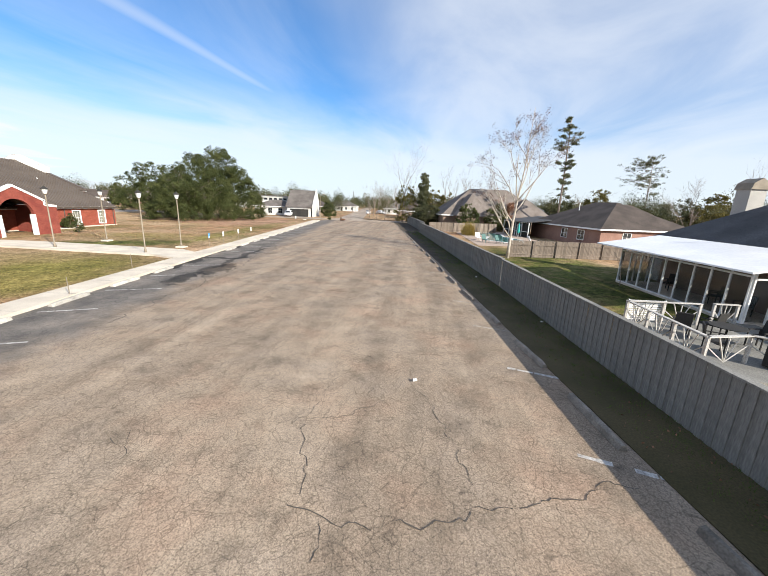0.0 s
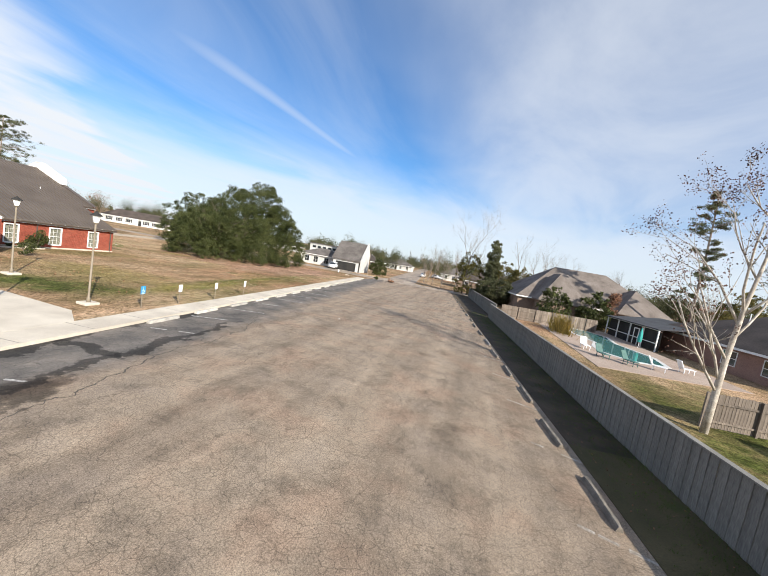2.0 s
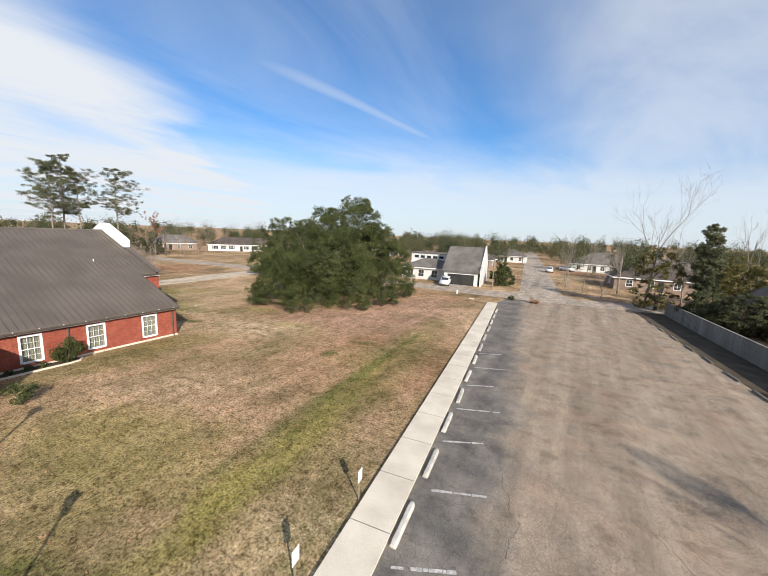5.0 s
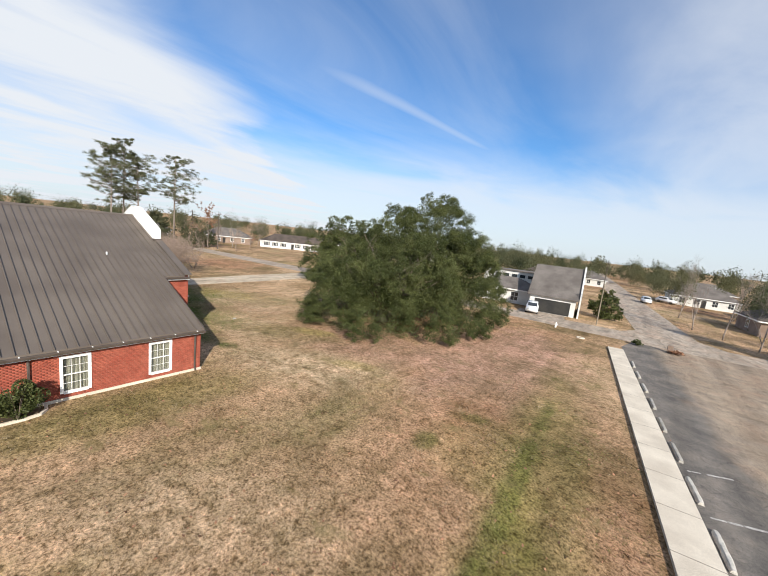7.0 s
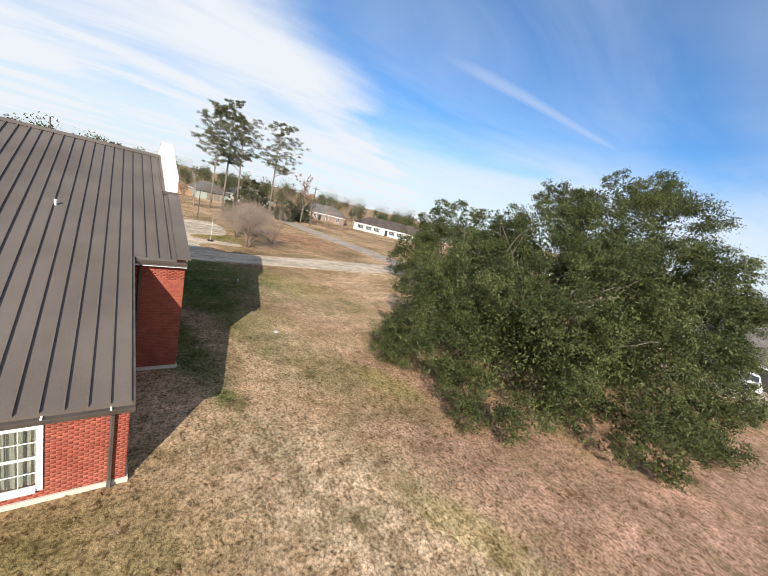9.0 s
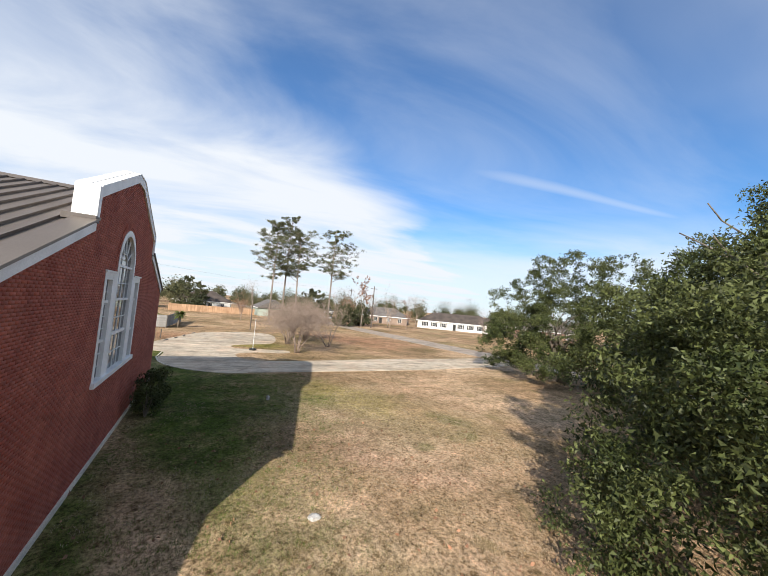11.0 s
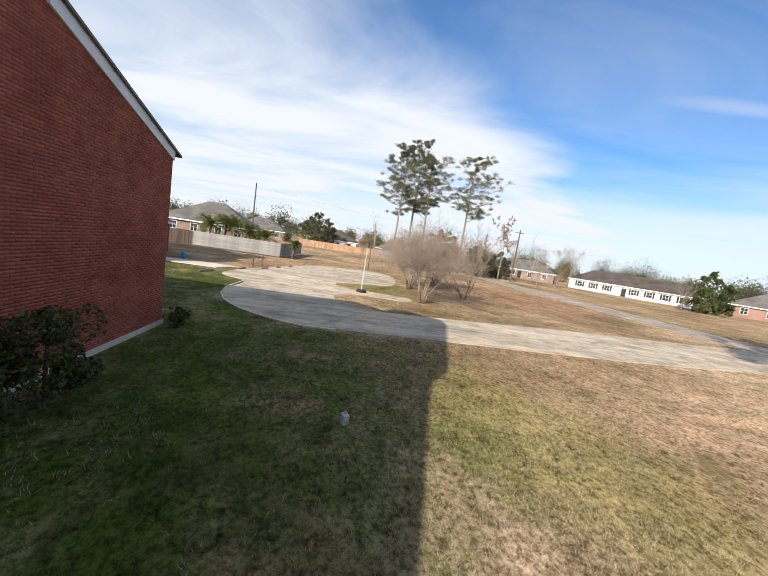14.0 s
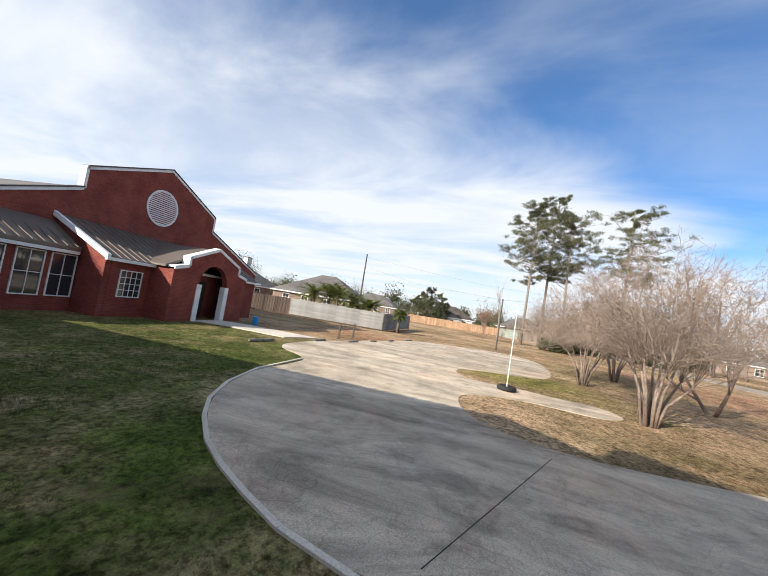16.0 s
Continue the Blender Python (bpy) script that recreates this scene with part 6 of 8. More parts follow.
def house(m, w, d, h, wall, roof, rise, label, windows=(), gable=False, over=0.45, chimney=None, door=None, trim="white_trim", shutters=None, name="house", extra=None):
    t = thing(name, m, label, "house")
    x0, x1, y0, y1 = -w / 2, w / 2, -d / 2, d / 2
    part("wall", boxes((x0, x1, y0, y0 + 0.25, 0, h), (x0, x1, y1 - 0.25, y1, 0, h), (x0, x0 + 0.25, y0 + 0.25, y1 - 0.25, 0, h), (x1 - 0.25, x1, y0 + 0.25, y1 - 0.25, 0, h)), wall, t)
    if gable:
        bm = bmesh.new()
        if w >= d:
            for a, b in ((x0, x0 + 0.25), (x1 - 0.25, x1)):
                prism([(y0, h), (y1, h), (0, h + rise * d / (d + 2 * over))], 0, a, b, bm)
        else:
            for a, b in ((y0, y0 + 0.25), (y1 - 0.25, y1)):
                prism([(x0, h), (x1, h), (0, h + rise * w / (w + 2 * over))], 1, a, b, bm)
        part("gable", bm, wall, t)
    bm = bmesh.new()
    hip_roof(bm, x0, x1, y0, y1, h + 0.02, rise, over, gable)
    roof_ob = part("roof", bm, roof, t)
    bm = boxes((x0 - over - 0.02, x1 + over + 0.02, y0 - over - 0.02, y0 - over, h - 0.16, h + 0.05), (x0 - over - 0.02, x1 + over + 0.02, y1 + over, y1 + over + 0.02, h - 0.16, h + 0.05), (x0 - over - 0.02, x0 - over, y0 - over, y1 + over, h - 0.16, h + 0.05), (x1 + over, x1 + over + 0.02, y0 - over, y1 + over, h - 0.16, h + 0.05)) if not gable else boxes((x0 - over, x1 + over, y0 - over - 0.02, y0 - over, h - 0.16, h + 0.05))
    part("fascia", bm, trim, t)
    for row in windows:
        face_window(t, row[0], row[1], row[2], row[3], row[4], x0, x1, y0, y1, shutters=shutters, cols=row[5] if len(row) > 5 else 2)
    if door:
        side, at, dw, dh, mat = door
        mm = {"S": pose(at, y0, 0), "N": pose(at, y1, 0, 0, 0, 180), "E": pose(x1, at, 0, 0, 0, 90), "W": pose(x0, at, 0, 0, 0, -90)}[side]
        bm = bmesh.new()
        box(bm, -dw / 2, dw / 2, -0.04, -0.004, 0.02, dh, mm)
        part("door", bm, mat, t)
    if chimney:
        cx, cy, cw, cz, mat = chimney
        ch = part("chimney", boxes((cx - cw / 2, cx + cw / 2, cy - cw / 2, cy + cw / 2, h, cz)), mat, roof_ob)
        part("chimney_cap", boxes((cx - cw / 2 - 0.08, cx + cw / 2 + 0.08, cy - cw / 2 - 0.08, cy + cw / 2 + 0.08, cz, cz + 0.15)), "gutter", ch)
    for k in range(3):
        vx = x0 + w * (0.3 + 0.2 * k)
        part("roof_vent", tube(bmesh.new(), [(vx, d * 0.12, h + rise * 0.5), (vx, d * 0.12, h + rise * 0.95)], [0.06, 0.06], 6), "white_metal", roof_ob)
    return t


# big oak and the trees round the church
LOBES = [(1.8, 5.6, 3.7, 5.0, 16.2), (4.4, 4.6, 3.4, 4.0, 13.9), (-1.0, 3.4, 3.1, 3.0, 14.2), (-3.4, 1.4, 3.1, 2.0, 10.6), (7.2, 4.8, 3.2, 2.0, 11.2), (1.2, 1.2, 5.1, 1.0, 12.2),
         (-1.6, -5.2, 3.5, -3.2, 7.4), (3.4, -4.6, 3.7, -3.2, 8.2), (-4.6, -3.2, 3.2, -3.2, 7.2), (7.2, -1.2, 3.3, -3.2, 7.8), (8.2, 3.4, 3.3, -3.2, 8.6), (8.0, 8.4, 3.5, -3.2, 8.6), (-5.4, 2.6, 3.4, -2.0, 8.6), (-6.0, 7.0, 4.0, -2.0, 9.4), (0.8, 9.6, 4.8, -2.0, 11.6), (4.8, -1.6, 3.0, 0.2, 9.8), (-1.6, -2.8, 3.0, 1.0, 8.8)]
OPEN_LOBES = [(-4.6, -2.4, 2.0, 4.4, 9.4), (-1.2, -1.6, 1.9, 6.0, 12.0), (1.6, -0.6, 2.4, 5.4, 12.3), (4.4, 0.8, 2.6, 4.6, 12.0), (0.2, 0.0, 3.4, 2.2, 9.2), (3.6, 1.6, 3.6, 2.2, 9.2), (-4.4, -2.8, 2.2, 1.8, 6.6), (6.4, 2.0, 2.6, 2.2, 9.6), (1.2, -3.2, 2.6, 1.7, 6.2), (-2.6, 2.6, 2.8, 2.4, 8.4), (-5.4, -3.4, 1.8, 0.8, 4.4), (0.8, -4.2, 2.3, 0.7, 4.6), (5.2, -1.6, 2.8, 0.9, 6.4), (7.6, 3.0, 2.8, 0.6, 8.0), (-2.8, -3.4, 2.2, 1.0, 6.4)]
LOBES = [(0.95 * x - 0.3, (0.95 if y > 0 else 1.03) * y, 0.96 * q, a, 0.97 * b) for x, y, q, a, b in LOBES]
oak("live_oak", -45.3, 69.9, 10.6, 14.6, 600000, 3, "broad dense live oak with dark green leaves to the ground", leaf_size=0.075, shells=820, lobes=LOBES, clump=0.78, spread=1.05)
oak("oak", -65.7, 84.2, 7.6, 11.6, 150000, 4, "spreading open oak with bare limbs beside the drive", leaf_size=0.1, shells=760, lobes=OPEN_LOBES, core=False, clump=0.62)
for k, (x, y, h) in enumerate(((-127, 66.2, 22.5), (-131, 69.7, 25.5), (-128, 72.4, 22), (-129.6, 81.2, 24.2))):
    pine("pine_tree", x, y, h, 20 + k, count=20000, wide=1.28)
rng = np.random.default_rng(5)
sycamore = thing("sycamore", pose(9.6, 36.0, 0), "pale-barked sycamore with few brown leaves behind the fence", "tree")
out, tips = [], []
stem = [Vector(p) for p in ((0, 0, -0.3), (0.05, 0, 1.6), (0.12, 0.05, 3.4), (0.3, 0.1, 5.6), (0.55, 0, 8.2), (0.8, 0.1, 13.4))]
out.append((stem, [0.17, 0.14, 0.115, 0.09, 0.055, 0.015], 3))
for z, k, way, length in ((1.9, 1, (-0.75, -0.1, 1.0), 4.6), (2.3, 1, (-0.45, 0.2, 1.0), 4.4), (3.4, 2, (-0.6, -0.3, 0.7), 3.6), (4.4, 2, (0.7, 0.3, 0.9), 3.8), (5.0, 2, (-0.55, 0.3, 1.0), 3.8), (5.4, 2, (0.75, -0.4, 0.9), 3.6), (5.6, 3, (-0.3, -0.5, 1.0), 3.8), (6.2, 3, (0.5, 0.5, 1.0), 3.2), (7.0, 3, (-0.5, 0.1, 1.0), 3.0), (8.0, 3, (0.6, 0.0, 1.0), 2.6), (9.2, 4, (-0.4, 0.3, 1.0), 2.2), (10.4, 4, (0.4, -0.2, 1.0), 1.7)):
    a, b = stem[k], stem[k + 1]
    p = a + (b - a) * max(min((z - a.z) / (b.z - a.z), 1), 0)
    grow(rng, p, way, length, 0.06 if length > 3 else 0.04, 3, 0.55, 0.05, out, tips, 0.1, 3, 0.58)
part("trunk", limb_mesh(out, 7), "bark_pale", sycamore, smooth=True)
base = np.array([tuple(p) for p in tips])
pts = base[rng.integers(0, len(base), 5200)] + rng.normal(0, 0.13, size=(5200, 3))
ob = new("leaves", leaf_mesh("leaves", pts, 0.062, "leaf_dry", rng, aspect=1.2))
ob.parent = sycamore
tagged(ob, kind="stuff")
def crape_myrtle(x, y, reach, height, seed):
    """Slim stems from one foot, limbs that arch out to a wide dome, and a mass of fine twigs along them."""
    g = np.random.default_rng(seed)
    t = thing("crape_myrtle", pose(x, y, 0), "bare multi-stemmed crape myrtle on the lawn", "tree")
    stems, limbs, twigs = [], [], []
    tops = []
    for k in range(11):
        a = k * 0.571 + g.uniform(-0.2, 0.2)
        r, z = g.uniform(0.35, 1.1), g.uniform(1.5, 2.3)
        mid = Vector((math.cos(a) * r * 0.45 + g.normal(0, 0.05), math.sin(a) * r * 0.45, z * 0.5))
        top = Vector((math.cos(a) * r, math.sin(a) * r, z))
        stems.append(([Vector((0.18 * math.cos(a), 0.18 * math.sin(a), -0.1)), mid, top], [0.055, 0.045, 0.032], 3))
        tops.append((a, top))
    for k in range(200):
        a0, top = tops[k % 11]
        a = a0 + g.normal(0, 0.5)
        f = g.random() ** 0.6
        end = Vector((math.cos(a) * reach * f, math.sin(a) * reach * f, height * (1 - 0.62 * f ** 2.2) * g.uniform(0.82, 1.04)))
        bow = (top + end) / 2 + Vector((math.cos(a), math.sin(a), 0)) * -0.15 * reach * f * 0.4 + Vector((g.normal(0, 0.15), g.normal(0, 0.15), 0.25 * reach * f * 0.6))
        pts = []
        for i in range(7):
            q = i / 6
            pts.append(top * (1 - q) ** 2 + bow * 2 * q * (1 - q) + end * q * q)
        for i in range(1, 7):
            pts[i] = pts[i] + Vector(g.normal(0, 0.05, 3))
        limbs.append((pts, [0.0105 - 0.0013 * i for i in range(7)], 2))
        for m in range(22):
            q = g.uniform(0.3, 1.0)
            i = min(int(q * 6), 5)
            p = pts[i] + (pts[i + 1] - pts[i]) * (q * 6 - i)
            d = (Vector((p.x, p.y, 0)) * (0.25 / reach) + Vector(g.normal(0, 0.55, 3)) + Vector((0, 0, 0.32))).normalized()
            length = g.uniform(0.25, 0.65)
            e = p + d * length
            twigs.append(([p, e], [0.0045, 0.0025], 0))
            for b in range(2):
                s = p + (e - p) * g.uniform(0.3, 0.8)
                d2 = (d + Vector(g.normal(0, 0.5, 3))).normalized()
                twigs.append(([s, s + d2 * length * g.uniform(0.4, 0.75)], [0.0044, 0.0026], 0))
    for st in stems:
        part("stem", limb_mesh([st], 7), "bark_twig", t, smooth=True)
    tagged(part("limb_mass", limb_mesh(limbs, 4), "bark_twig", t), kind="stuff")
    tagged(part("crown", limb_mesh(twigs, 3), "bark_twig", t, "fine bare twigs"), kind="stuff")


crape_myrtle(-80.8, 62.5, 4.6, 6.0, 6)
crape_myrtle(-88.4, 63.0, 4.4, 5.8, 7)
crape_myrtle(-93.5, 66.5, 4.2, 5.6, 8)
bare_tree("bare_tree", -86.2, 67.6, 8.2, 94, "bare grey tree with long arching limbs behind the crape myrtles", "bark_twig", 3, 0.62, None, 0, 0.1, 5, 0.0095, 0.06, 3, 0.75, 0.36)


def shrub(name, x, y, r, h, count, seed, label, leaf="leaf_oak", size=0.055):
    g = np.random.default_rng(seed)
    t = thing(name, pose(x, y, 0), label, "shrub")
    bm = bmesh.new()
    for q in range(6):
        a = g.uniform(0, 6.28)
        tube(bm, [(0, 0, -0.05), (math.cos(a) * r * 0.3, math.sin(a) * r * 0.3, h * 0.5), (math.cos(a) * r * 0.6, math.sin(a) * r * 0.6, h * 0.85)], [0.03, 0.02, 0.008], 5)
    part("stem", bm, "bark", t)
    p = blob_points(g, (0, 0, h * 0.52), (r, r, h * 0.5), count, 22, 0.4, 0.34)
    ob = new("leaves", leaf_mesh("leaves", p[p[:, 2] > 0.02], size, leaf, g))
    ob.parent = t
    tagged(ob, kind="stuff")
    return t


shrub("holly_bush", -42.9, 41.45, 0.8, 1.85, 6000, 31, "round clipped holly bush against the church wall")
shrub("shrub", -38.0, 38.0, 0.7, 1.3, 1500, 32, "low green shrub beside the church porch")
shrub("shrub", -63.6, 52.0, 0.8, 1.9, 5200, 33, "dark thin shrub against the gable wall", size=0.045)
shrub("shrub", -62.2, 51.9, 0.65, 1.5, 3600, 34, "dark thin shrub against the gable wall", size=0.045)
shrub("shrub", -68.9, 51.75, 0.35, 0.7, 700, 37, "small dark shrub at the church corner")
for k, y in enumerate((37.6, 38.7, 39.6, 40.4)):
    shrub("shrub", -43.2, y, 0.28, 0.4, 300, 40 + k, "small clipped shrub in the bed by the wall", size=0.05)
bm = bmesh.new()
path = [(-42.7, 37.0), (-42.75, 39.5), (-42.75, 41.6), (-42.85, 42.1), (-43.2, 42.35), (-43.75, 42.4)]
for (xa, ya), (xb, yb) in zip(path, path[1:]):
    d = Vector((xb - xa, yb - ya, 0))
    m = Matrix.Translation((xa, ya, 0)) @ Matrix.Rotation(math.atan2(d.y, d.x), 4, "Z")
    box(bm, -0.02, d.length + 0.02, -0.06, 0.06, -0.1, 0.11, m)
tagged(finish("bed_edging", bevel(bm, 0.01), "concrete"), "white concrete edging of the flower bed", "edging")
bed = prism([(-43.79, 20), (-42.75, 20), (-42.75, 41.6), (-42.9, 42.1), (-43.79, 42.3)], 2, -0.1, 0.03)
tagged(finish("ground_bed", bed, "verge"), "dark mulch bed along the church wall", "bed", kind="structure")


def rock(name, x, y, s, seed, label):
    g = np.random.default_rng(seed)
    bm = bmesh.new()
    bmesh.ops.create_icosphere(bm, subdivisions=2, radius=s)
    for v in bm.verts:
        v.co = Vector((v.co.x * 1.3, v.co.y, max(v.co.z * 0.7, -0.3 * s))) * (1 + g.normal(0, 0.09))
    ob = finish(name, bm, "stone_white")
    ob.location = (x, y, 0.28 * s)
    ob.rotation_euler = (0, 0, g.uniform(0, 6))
    return tagged(ob, label, "stone")


rock("stone", -53.2, 56.8, 0.13, 1, "pale stone lying on the lawn")
t = thing("utility_box", pose(-64.0, 57.2, 0, 0, 0, 20), "small grey utility box with a knob on the lawn", "utility box")
part("body", bevel(boxes((-0.085, 0.085, -0.07, 0.07, -0.02, 0.2)), 0.015), "stone_white", t)
part("cap", tube(bmesh.new(), [(0, 0, 0.19), (0, 0, 0.24), (0.02, 0, 0.26)], [0.035, 0.03, 0.015], 8), "stone_white", t)

# drive: pole in a tyre, posts, stops, path to the front porch
t = thing("pole_in_tyre", pose(-82.0, 58.25, 0), "thin white pole standing in a black tyre", "pole")
bm = bmesh.new()
bmesh.ops.create_circle(bm, segments=20, radius=0.1)
rings = []
for i in range(20):
    a = 6.2832 * i / 20
    rings.append([bm.verts.new(((0.27 + 0.1 * math.cos(b)) * math.cos(a), (0.27 + 0.1 * math.cos(b)) * math.sin(a), 0.11 + 0.1 * math.sin(b))) for b in [6.2832 * q / 8 for q in range(8)]])
for i in range(20):
    for q in range(8):
        bm.faces.new((rings[i][q], rings[i][(q + 1) % 8], rings[(i + 1) % 20][(q + 1) % 8], rings[(i + 1) % 20][q]))
bmesh.ops.delete(bm, geom=[v for v in bm.verts if not v.link_faces], context="VERTS")
bmesh.ops.recalc_face_normals(bm, faces=bm.faces)
part("tyre", bm, "tyre", t, "black rubber tyre", True)
part("pole", tube(bmesh.new(), [(0, 0, 0.02), (0.02, 0, 3.2)], [0.02, 0.016], 6), "white_metal", t)
part("filling", tube(bmesh.new(), [(0, 0, 0.0), (0, 0, 0.14)], [0.2, 0.2], 12), "concrete", t)
for k, (x, y) in enumerate(((-82.0, 47.5), (-85.7, 48.8), (-88.0, 50.0), (-90.2, 50.75), (-92.9, 51.4), (-96.0, 52.3))):
    ob = new("wheel_stop", dark_stops[k % 3])
    ob.matrix_world = pose(x, y, 0.02, 0, 0, (75, 78, 74, 66, 77, 70)[k]) @ Matrix.Diagonal((0.8, (0.75, 0.5, 0.55, 0.3, 0.45, 0.5)[k], 0.75, 1))
    tagged(ob, "old wheel stop at the edge of the drive", "wheel stop", "wheel stops of the drive")
slab("pavement_porch", [(-83.9, 41.9), (-86.0, 41.9), (-86.6, 43.8), (-86.6, 48.3), (-84.4, 47.3), (-84.4, 43.6)], -0.2, 0.05, "concrete", "pale concrete path to the front porch", "pavement", IDENT)
t = thing("litter_bin", pose(-87.3, 43.6, 0), "small blue bin beside the porch path", "bin")
part("body", bevel(boxes((-0.16, 0.16, -0.14, 0.14, 0, 0.55)), 0.03), "blue_sign", t)
for x, y in ((-88.4, 48.9), (-90.1, 49.3)):
    t = thing("marker_post", pose(x, y, 0), "thin wooden marker post beside the drive", "post")
    part("post", boxes((-0.05, 0.05, -0.05, 0.05, -0.1, 1.0)), "pole_wood", t)

# kerb round the drive's inner edge
bm = bmesh.new()
line = [(-71.0, 56.8), (-70.95, 55.6), (-71.25, 54.65), (-71.6, 54.0), (-72.0, 53.35), (-72.5, 52.7), (-73.25, 52.0), (-74.1, 51.4), (-75.4, 50.85), (-77.2, 50.5), (-80, 50.6)]
for (xa, ya), (xb, yb) in zip(line, line[1:]):
    d = Vector((xb - xa, yb - ya, 0))
    box(bm, 0, d.length, 0.0, 0.08, -0.1, 0.04, Matrix.Translation((xa, ya, 0)) @ Matrix.Rotation(math.atan2(d.y, d.x), 4, "Z"))
joint = Vector((-75.34, 58.26, 0)) - Vector((-71.3, 56.1, 0))
jm = Matrix.Translation((-71.3, 56.1, 0)) @ Matrix.Rotation(math.atan2(joint.y, joint.x), 4, "Z")
M["joint_dark"] = material("joint_dark", (0.04, 0.035, 0.03), (0.07, 0.06, 0.05), 0.95, 2, 30, 0.2)
tagged(finish("road_joint", boxes((0, joint.length, -0.006, 0.006, 0.0, 0.0235)), "joint_dark"), "dark joint across the drive", "joint", kind="structure").matrix_world = jm
tagged(finish("kerb_drive", bm, "concrete"), "worn pale concrete edge of the drive", "kerb", kind="structure")

# ---- neighbours behind the grey fence ----
home = house(pose(25.0, 17.5, 0, 0, 0, 2), 12.4, 24.5, 2.9, "siding_white", "shingle_dark", 4.2, "white house with a dark shingle hip roof", (("W", -8.5, 1.6, 0.4, 2.2), ("N", 2, 1.5, 0.9, 2.1)), chimney=None, name="house")
ch = part("chimney", boxes((-2.9, -1.9, 9.5, 10.5, 2.9, 6.5)), "fence_pale", home, "grey sided chimney")
bm = bmesh.new()
prism([(-3.0, 6.5), (-1.8, 6.5), (-1.92, 6.9), (-2.4, 7.2), (-2.88, 6.9)], 1, 9.4, 10.6, bm)
part("chimney_hood", bm, "lamp_metal", ch, "arched metal chimney hood")
porch_t = thing("sun_porch", pose(16.6, 22.5, 0, 0, 0, 3), "glazed sun porch with a white metal roof", "porch")
part("roof", prism([(-2.7, 2.5), (1.5, 3.2), (1.5, 3.28), (-2.7, 2.58)], 1, -5.5, 5.6), "white_metal", porch_t, "white sheet metal roof")
part("floor", boxes((-1.6, 1.3, -4.5, 4.45, 0, 0.12)), "concrete", porch_t)
for k in range(10):
    y = -4.45 + 0.98 * k
    part("mullion", boxes((-1.62, -1.53, y - 0.035, y + 0.035, 0.12, 2.5)), "white_trim", porch_t)
    if k < 9 and k != 4:
        part("pane", boxes((-1.58, -1.565, y + 0.035, y + 0.945, 0.2, 2.2)), "window_glass", porch_t)
for z in (0.13, 2.2, 2.46):
    part("rail", boxes((-1.63, -1.51, -4.45, 4.4, z, z + 0.07)), "white_trim", porch_t)
for y in (-4.5, 4.4):
    for x in (-1.5, -0.55, 0.35):
        part("mullion", boxes((x - 0.035, x + 0.035, y - 0.04, y + 0.04, 0.12, 2.55)), "white_trim", porch_t)
        part("pane", boxes((x + 0.035, x + 0.865, y - 0.006, y + 0.006, 0.2, 2.1)), "window_glass", porch_t)
    part("rail", boxes((-1.5, 1.2, y - 0.045, y + 0.045, 2.1, 2.17)), "white_trim", porch_t)
part("back_wall", boxes((1.2, 1.3, -4.5, 4.45, 0.12, 2.9)), "brick_tan", porch_t)


def patio_chair(x, y, z, turn, label):
    t = thing("patio_chair", pose(x, y, z, 0, 0, turn), label, "chair", "patio chairs")
    part("seat", bevel(boxes((-0.27, 0.27, -0.27, 0.27, 0.4, 0.46)), 0.02), "dark", t)
    bm = bmesh.new()
    box(bm, -0.26, 0.26, 0.0, 0.04, 0.0, 0.55, pose(0, 0.25, 0.44, -12))
    part("backrest", bevel(bm, 0.012), "dark", t)
    for sx in (-0.25, 0.25):
        part("armrest", boxes((sx - 0.025, sx + 0.025, -0.25, 0.27, 0.63, 0.66)), "dark", t)
        for sy in (-0.24, 0.24):
            part("leg", boxes((sx - 0.018, sx + 0.018, sy - 0.018, sy + 0.018, 0.0, 0.64)), "dark", t)


for x, y, turn in ((16.6, 24.6, -70), (16.9, 21.6, -110), (16.5, 19.4, -80)):
    patio_chair(x, y, 0.12, turn, "dark patio chair inside the sun porch")
for x, y, turn in ((11.3, 15.9, 150), (12.6, 16.2, 200), (13.3, 14.9, 280), (11.2, 14.2, 60)):
    patio_chair(x, y, 0.1, turn, "dark patio chair on the grey deck")
t = thing("patio_table", pose(12.2, 15.0, 0.1), "round dark patio table on the grey deck", "table")
part("tabletop", tube(bmesh.new(), [(0, 0, 0.7), (0, 0, 0.73)], [0.55, 0.55], 20), "dark", t)
part("leg", tube(bmesh.new(), [(0, 0, 0.0), (0, 0, 0.03), (0, 0, 0.06), (0, 0, 0.7)], [0.25, 0.22, 0.04, 0.035], 10), "dark", t)
